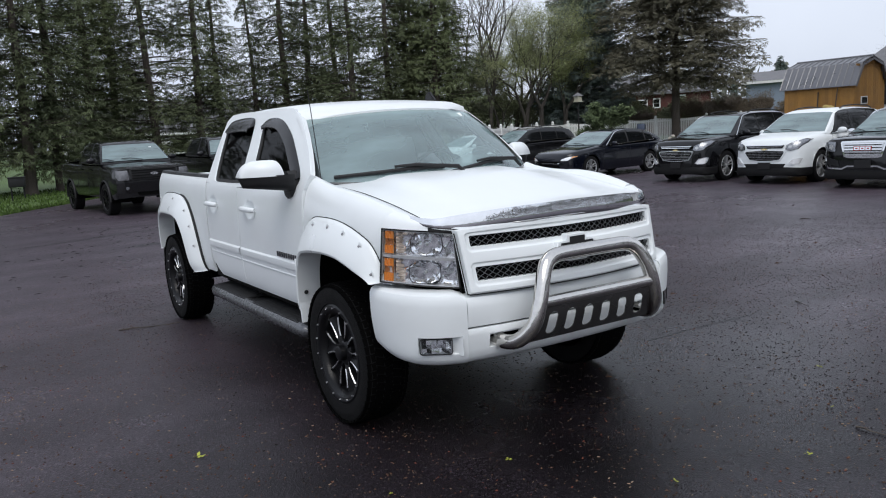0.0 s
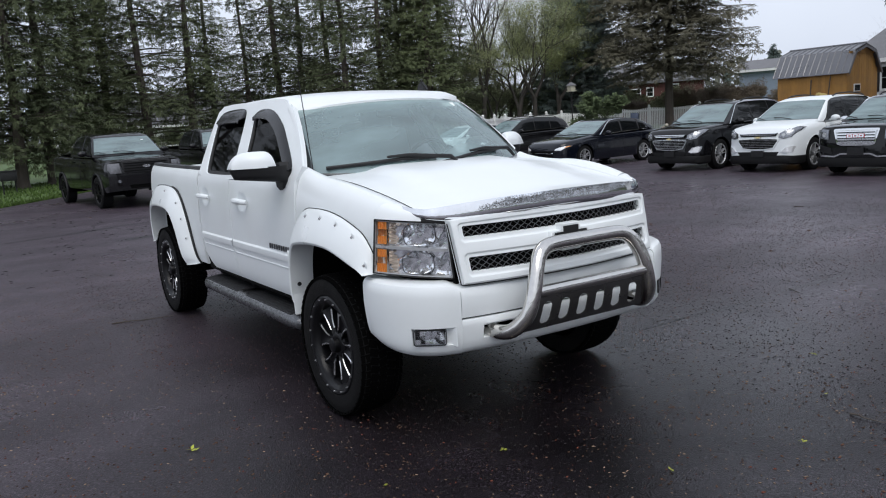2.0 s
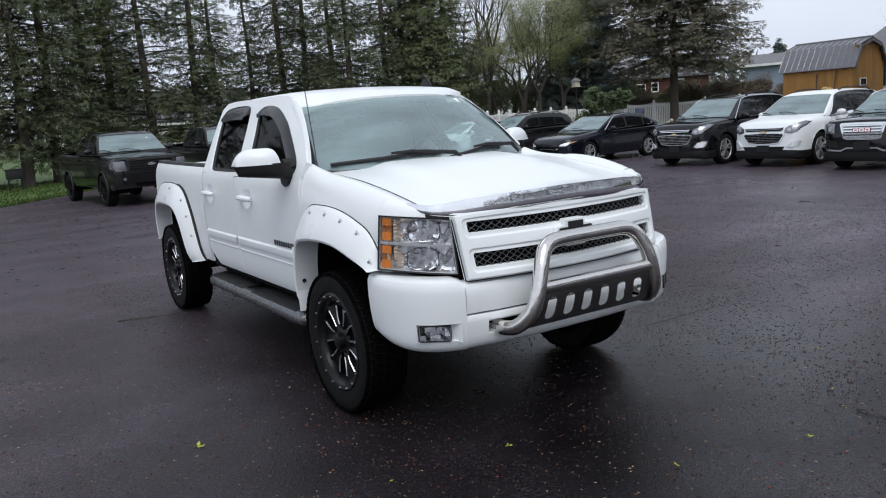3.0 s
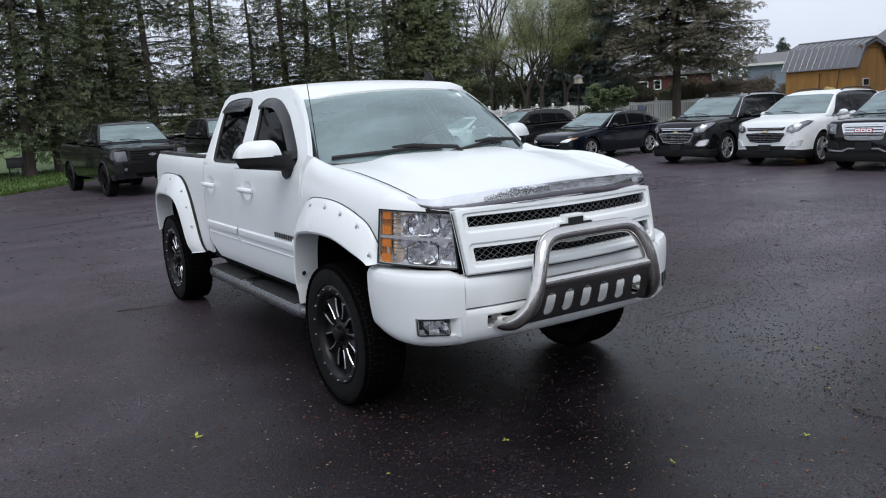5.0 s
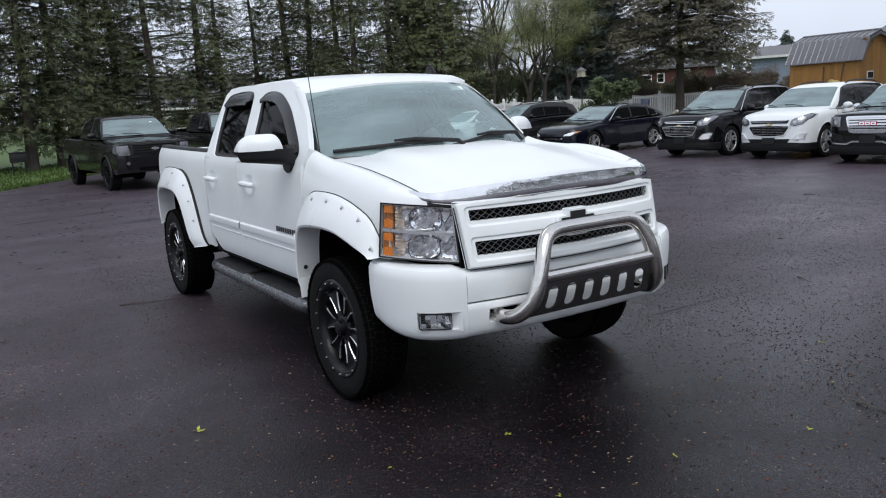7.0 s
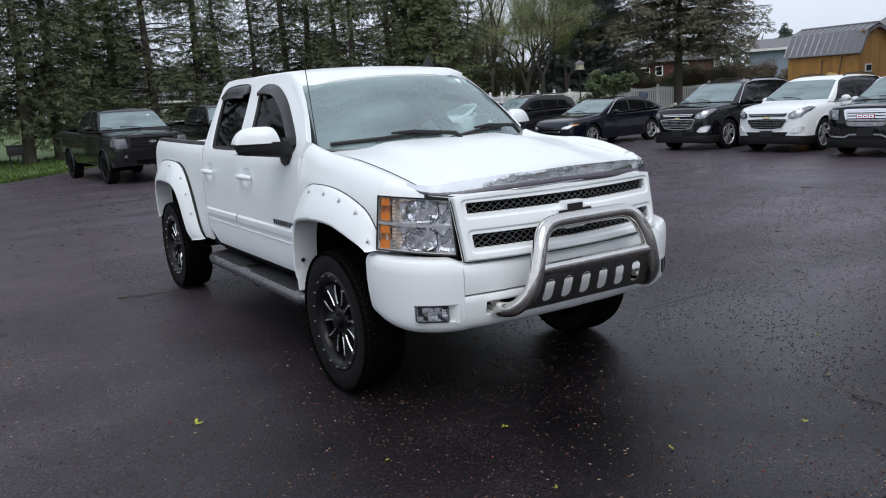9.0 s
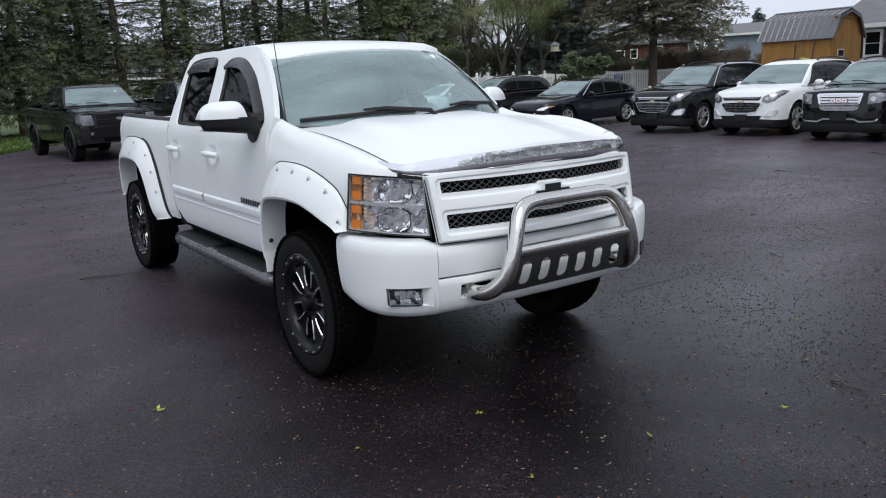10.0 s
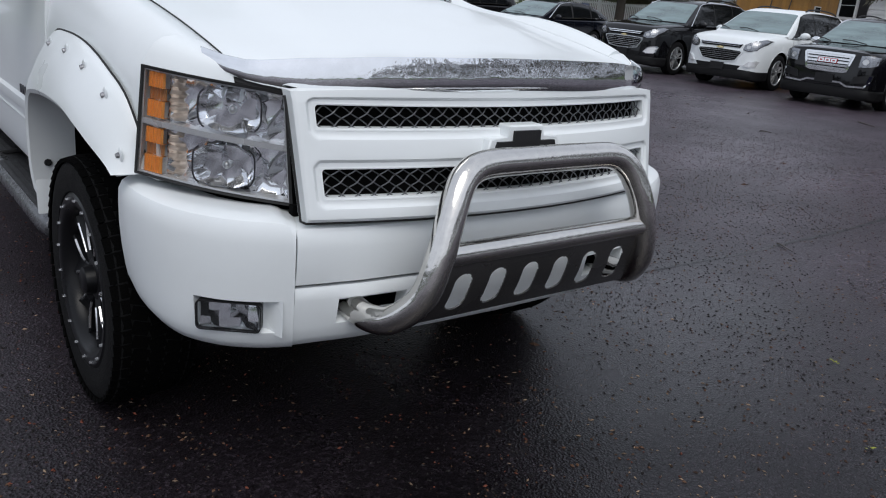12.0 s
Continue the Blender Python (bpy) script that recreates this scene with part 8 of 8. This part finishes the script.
def house(name, m, label, w, d, eave, ridge, wall, openings, roof=SHINGLE, clap=0.0, over=0.35):
    """A gabled house; its long front is local x at y = 0, facing -y. openings: (x, z, w, h, shutters)."""
    h = empty(name, m, label, "house")
    bm = bmesh.new()
    plate(bm, [(0, 0), (d, 0), (d, eave), (d / 2, ridge), (0, eave)], w, lambda u, v, dd: Vector((dd, u, v)))
    part("wall", bm, wall, h)
    for a, b in (((-over, eave - over * (ridge - eave) / (d / 2)), (d / 2, ridge)), ((d + over, eave - over * (ridge - eave) / (d / 2)), (d / 2, ridge))):
        bm = bmesh.new()
        plate(bm, [(-over, 0), (w + over, 0), (w + over, 1), (-over, 1)], 0.14, lambda u, v, dd: Vector((u, a[0] + (b[0] - a[0]) * v, a[1] + (b[1] - a[1]) * v + 0.02 + dd)))
        part("roof", bm, roof, h)
    bm = bmesh.new()
    box(bm, (w + 2 * over, 0.06, 0.20), (w / 2, -over - 0.02, eave - over * (ridge - eave) / (d / 2) + 0.04))
    part("fascia", bm, SHINGLE if wall is BRICK else VINYL, h)
    if clap:
        z = 0.3
        while z < eave - 0.1:
            bm = bmesh.new()
            plate(bm, [(0, 0), (-0.028, 0.005), (-0.004, clap), (0, clap)], w, lambda u, v, dd: Vector((dd, u - 0.001, z + v)))
            part("siding_board", bm, wall, h)
            z += clap
    for x, z, ww, hh, sh in openings:
        bm = bmesh.new()
        box(bm, (ww + 0.2, 0.10, hh + 0.2), (x, -0.035, z))
        win = part("window", bm, VINYL, h)
        bm = bmesh.new()
        box(bm, (ww, 0.04, hh / 2 - 0.03), (x, -0.075, z + hh / 4))
        part("pane", bm, PANE, win)
        bm = bmesh.new()
        box(bm, (ww, 0.04, hh / 2 - 0.03), (x, -0.075, z - hh / 4))
        part("pane", bm, PANE, win)
        if sh:
            for s in (-1, 1):
                bm = bmesh.new()
                box(bm, (0.42, 0.06, hh + 0.25), (x + s * (ww / 2 + 0.36), -0.04, z), bevel=0.01)
                part("shutter", bm, SHUTTER, h)
    return h


# white ranch house behind the shed, its front towards -x
house("house", place(36.0, 18.2, -90), "white sided house with black shutters and a grey roof", 19, 9, 3.32, 5.1, SIDING,
      [(1.95, 2.40, 0.66, 1.05, True), (5.85, 2.40, 0.9, 1.05, True), (10.5, 2.40, 1.1, 1.05, True)], clap=0.2)
house("house", place(57.5, 40.5, -62), "slate blue house with a grey roof beyond the brush", 9, 7, 4.35, 5.2, BLUE_SIDING, [(4.0, 3.0, 0.8, 1.1, False)])
house("house", place(56.0, 58.5, -52), "red brick house with white windows behind the trees", 12, 8, 4.4, 6.2, BRICK, [(2.2, 3.3, 0.6, 0.8, False), (3.9, 3.3, 0.6, 0.8, False), (5.3, 3.25, 1.0, 0.8, False), (6.8, 3.3, 0.55, 0.8, False), (9.0, 3.3, 1.1, 1.2, False)])
house("house", place(6.0, 66.0, -5), "pale house glimpsed through the spruces", 16, 8, 3.0, 5.6, SIDING, [(3.0, 1.8, 1.0, 1.2, False), (9.0, 1.8, 1.2, 1.2, False)])

house("house", place(38.7, 58.5, -36), "low white house seen below the budding trees", 7, 6, 2.6, 4.2, SIDING, [(3.5, 1.6, 0.9, 1.1, False)])

# bird house on a pole
bird = empty("bird_house", Matrix.Translation((29.6, 31.4, 0)), "white bird house on a thin dark pole", "bird house")
bm = bmesh.new()
rod(bm, (0, 0, -0.03), (0, 0, 2.95), 0.04, 0.035, 8)
part("pole", bm, BLACK_PLASTIC, bird)
bm = bmesh.new()
box(bm, (0.34, 0.34, 0.32), (0, 0, 3.13), bevel=0.02)
box(bm, (0.44, 0.44, 0.04), (0, 0, 2.96))
part("box", bm, material("weathered_cream_paint", (0.46, 0.44, 0.34), 0.7, bump=0.03), bird)
bm = bmesh.new()
bmesh.ops.create_cone(bm, cap_ends=True, segments=4, radius1=0.34, radius2=0.04, depth=0.20, matrix=Matrix.Translation((0, 0, 3.38)) @ Euler((0, 0, radians(45))).to_matrix().to_4x4())
part("roof", bm, SHINGLE, bird)

# garden bits by the big spruce
bm = bmesh.new()
ball(bm, (0, 0, 0.38), 0.20, (0.75, 1.2, 0.8), 12, 8)
ball(bm, (-0.08, -0.24, 0.56), 0.11, (1, 1.2, 1.0), 12, 8)
for x in (-0.1, 0.1):
    for y in (-0.15, 0.15):
        rod(bm, (x, y, -0.02), (x, y, 0.35), 0.05, 0.06, 6)
tagged(part("garden_statue", bm, material("pale_stone", (0.52, 0.48, 0.42), 0.9, bump=0.05)), "pale stone garden ornament by the spruce trunk", "statue").matrix_basis = Matrix.Translation((36.4, 30.4, 0))
bm = bmesh.new()
rod(bm, (0, 0, -0.03), (0, 0, 1.05), 0.035, 0.035, 6)
box(bm, (0.34, 0.45, 0.40), (0, 0, 1.22), Euler((0, radians(20), radians(30))).to_matrix(), 0.02)
tagged(part("garden_box", bm, material("dark_blue_paint", (0.02, 0.035, 0.07), 0.5, bump=0.02)), "dark blue box on a short post by the fence", "box").matrix_basis = Matrix.Translation((34.0, 30.6, 0))
bm = bmesh.new()
plate(bm, [(1.7 * (1 + 0.12 * math.sin(3 * a)) * math.cos(a), 1.7 * (1 + 0.1 * math.sin(2 * a)) * math.sin(a)) for a in (2 * math.pi * k / 24 for k in range(24))], 0.10, lambda u, v, d: Vector((38.4 + u * 1.6, 31.6 + v, -0.03 + d)))
tagged(part("mulch_bed", bm, SOIL), "dark mulch bed round the spruce trunk", "mulch", kind="structure")

# dark box on the lawn
bm = bmesh.new()
box(bm, (0.58, 0.40, 0.36), (0, 0, 0.66), bevel=0.03)
box(bm, (0.62, 0.44, 0.05), (0, 0, 0.85), bevel=0.01)
for x in (-0.22, 0.22):
    rod(bm, (x, 0, -0.03), (x, 0, 0.50), 0.03, 0.03, 6)
tagged(part("storage_box", bm, BLACK_PLASTIC), "black box on legs standing on the lawn", "box").matrix_basis = Matrix.Translation((-0.25, 30.5, 0))

# ---- what lies on the asphalt ----
TAR = material("tar_seam", (0.008, 0.008, 0.009), 0.35, vary=0.3, fine=60, bump=0.05)
for pts, wd in (([(-9, 11.2), (-2.0, 11.95), (0.9, 12.9), (4.5, 13.4)], 0.10), ([(-0.1, 10.2), (0.4, 10.32), (1.2, 10.4)], 0.16), ([(-6, 7.4), (-3.6, 7.9), (-2.4, 8.0)], 0.05), ([(1.6, 0.0), (2.2, 0.0), (3.0, -0.035), (3.65, -0.025), (4.4, -0.02), (5.2, 0.03)], 0.022)):
    bm = bmesh.new()
    line = spline([(x, y, 0) for x, y in pts], 40)
    rows = []
    rr = random.Random(len(pts) + int(wd * 100))
    for k, p in enumerate(line):
        d = (line[min(k + 1, 39)] - line[max(k - 1, 0)]).normalized()
        n_ = Vector((-d.y, d.x, 0))
        a, b = wd * (0.3 + 0.4 * rr.random()), wd * (0.3 + 0.4 * rr.random())
        rows.append([p - n_ * a + Vector((0, 0, 0.0015)), p + n_ * b + Vector((0, 0, 0.0015))])
    grid(bm, rows)
    tagged(part("tar_seam", bm, TAR), "dark tar seam across the asphalt", "seam", kind="structure")


def litter(name, count, size, region, mat, label, seed, flat=0.5, long=1.6):
    """Countless small seeds or chips lying about."""
    rr = random.Random(seed)
    verts, faces = [], []
    x0, x1, y0_, y1_ = region
    while count > 0:
        # they gather in drifts
        x, y = x0 + (x1 - x0) * rr.random(), y0_ + (y1_ - y0_) * rr.random()
        if noise.noise(Vector((x * 0.7, y * 0.7, seed))) + rr.random() * 0.9 < 0.35:
            continue
        # and thin out towards the far lot
        if rr.random() > min((x1 - x) / 3.5, (y1_ - y) / 3.5):
            continue
        count -= 1
        s = size * (0.4 + 1.0 * rr.random() ** 2)
        a = rr.random() * 6.28
        u, v = Vector((math.cos(a), math.sin(a), 0)) * s * long, Vector((-math.sin(a), math.cos(a), 0)) * s
        c = Vector((x, y, 0.0006))
        h = s * flat
        i = len(verts)
        verts += [c - u * 0.5, c + v * 0.45, c + u * 0.55, c - v * 0.5, c + Vector((0, 0, h)) + u * 0.1]
        faces += [(i, i + 1, i + 4), (i + 1, i + 2, i + 4), (i + 2, i + 3, i + 4), (i + 3, i, i + 4)]
    ob = sheet(name, verts, faces, mat, None)
    return tagged(ob, label, "litter", kind="stuff")


SEED_BROWN = leaf_material("brown_seed", (0.075, 0.040, 0.024), 0.6)
SEED_TAN = leaf_material("tan_chip", (0.24, 0.17, 0.115), 0.6)
SEED_RED = leaf_material("red_bud", (0.12, 0.035, 0.02), 0.5)
SEED_DARK = leaf_material("dark_wet_seed", (0.010, 0.008, 0.008), 0.5)
litter("brown_seeds", 26000, 0.0095, (-6.5, 10.0, -3.2, 10.0), SEED_BROWN, "scattered brown tree seeds on the asphalt", 1)
litter("red_buds", 9000, 0.0085, (-5.5, 9.0, -3.2, 8.0), SEED_RED, "scattered reddish tree buds on the asphalt", 2)
litter("pale_chips", 14000, 0.0066, (-6.5, 6.5, -3.2, 8.0), SEED_TAN, "scattered pale chips on the asphalt", 3, 0.5, 2.4)
litter("dark_seeds", 60000, 0.0082, (-1.5, 11.5, -3.2, 8.5), SEED_DARK, "dark wet seeds on the shining asphalt", 4)
litter("far_litter", 1500, 0.04, (-6, 14, 6.0, 18.0), SEED_DARK, "dark bits of bark strewn over the lot", 5, 0.2, 2.2)
litter("far_leaves", 150, 0.035, (0, 13.5, -1.0, 18.0), SEED_BROWN, "small fallen leaves over the lot", 6, 0.3, 1.6)


def twig(pts, r, label):
    bm = bmesh.new()
    tube(bm, spline(pts, 16), [r * (1 - 0.6 * k / 15) for k in range(16)], 6)
    a, b = Vector(pts[1]), Vector(pts[2])
    rod(bm, a, a + (b - a).cross(Vector((0, 0, 1))) * 0.4 + (b - a) * 0.4 + Vector((0, 0, 0.01)), r * 0.5, r * 0.2, 5)
    tagged(part("twig", bm, BARK), label, "twig")


twig([(-1.555, 3.59, 0.006), (-1.40, 3.555, 0.010), (-1.28, 3.51, 0.007), (-1.02, 3.476, 0.006)], 0.007, "thin dark twig lying on the asphalt")
twig([(1.104, -1.903, 0.006), (1.10, -1.95, 0.012), (1.095, -1.99, 0.008), (1.11, -2.09, 0.006)], 0.006, "broken twig lying on the wet asphalt")
twig([(3.445, -0.005, 0.006), (3.42, -0.05, 0.010), (3.385, -0.11, 0.008), (3.36, -0.165, 0.006)], 0.005, "thin twig on the wet asphalt")
twig([(-2.7, 2.9, 0.006), (-2.62, 2.92, 0.012), (-2.55, 2.95, 0.008), (-2.5, 2.96, 0.006)], 0.006, "short twig on the asphalt")

twig([(8.40, 3.19, 0.006), (8.42, 3.15, 0.012), (8.44, 3.10, 0.010), (8.465, 3.05, 0.006)], 0.008, "short dark twig on the lot")
twig([(11.62, 3.40, 0.006), (11.5, 3.28, 0.014), (11.4, 3.12, 0.010), (11.32, 3.0, 0.006)], 0.010, "dark stick lying on the lot")

BUD_GREEN = leaf_material("yellow_green_leaf", (0.28, 0.30, 0.05), 0.3)


def leaf_cluster(x, y, size, seed, label="small yellow-green bud cluster lying on the asphalt"):
    rr = random.Random(seed)
    bm = bmesh.new()
    for k in range(6):
        a = rr.random() * 6.28
        d = Vector((math.cos(a), math.sin(a), 0.15 + 0.3 * rr.random())) * size * (0.5 + 0.6 * rr.random())
        n_ = Vector((-math.sin(a), math.cos(a), 0.2)) * size * 0.28
        c = Vector((x, y, 0.004)) + Vector((rr.gauss(0, 1), rr.gauss(0, 1), 0)) * size * 0.25
        q = [bm.verts.new(c + v) for v in (Vector((0, 0, 0)), d * 0.5 + n_, d, d * 0.5 - n_)]
        bm.faces.new(q)
    tagged(part("leaf_cluster", bm, BUD_GREEN), label, "leaf")


for k, (x, y, sz) in enumerate(((-1.80, 0.055, 0.035), (1.28, -1.66, 0.022), (-0.55, -1.05, 0.022), (-0.10, -1.75, 0.02), (0.62, -1.95, 0.022), (1.9, -1.2, 0.02), (-1.2, -1.0, 0.018), (-0.75, -1.7, 0.02))):
    leaf_cluster(x, y, sz, 50 + k)

# lawn: ragged grass along the edge of the lot and over the nearer lawn
rr = random.Random(9)
verts, faces = [], []
for k in range(14000):
    f = rr.random()
    ex, ey = (-1.5 + 2.5 * f * 3, 21.6 + 3.4 * f * 3) if rr.random() < 0.3 else (-8 + 14 * rr.random(), 20 + 18 * rr.random())
    x, y = ex + rr.gauss(0, 0.15), ey + abs(rr.gauss(0, 0.3))
    if y < lerp([(-60, 8), (-8, 13.5), (-1.5, 21.6), (1.0, 25.0), (6, 33), (14, 40)], x):
        continue
    a = rr.random() * 6.28
    h = 0.05 + 0.09 * rr.random()
    w = Vector((math.cos(a), math.sin(a), 0)) * 0.03
    i = len(verts)
    b = Vector((x, y, -0.032))
    verts += [b - w, b + w, b + Vector((rr.gauss(0, 0.03), rr.gauss(0, 0.03), h))]
    faces.append((i, i + 1, i + 2))
tagged(sheet("grass_tufts", verts, faces, leaf_material("grass_blade", (0.062, 0.105, 0.022), 0.4), None), "short damp grass of the lawn", "grass", kind="stuff")
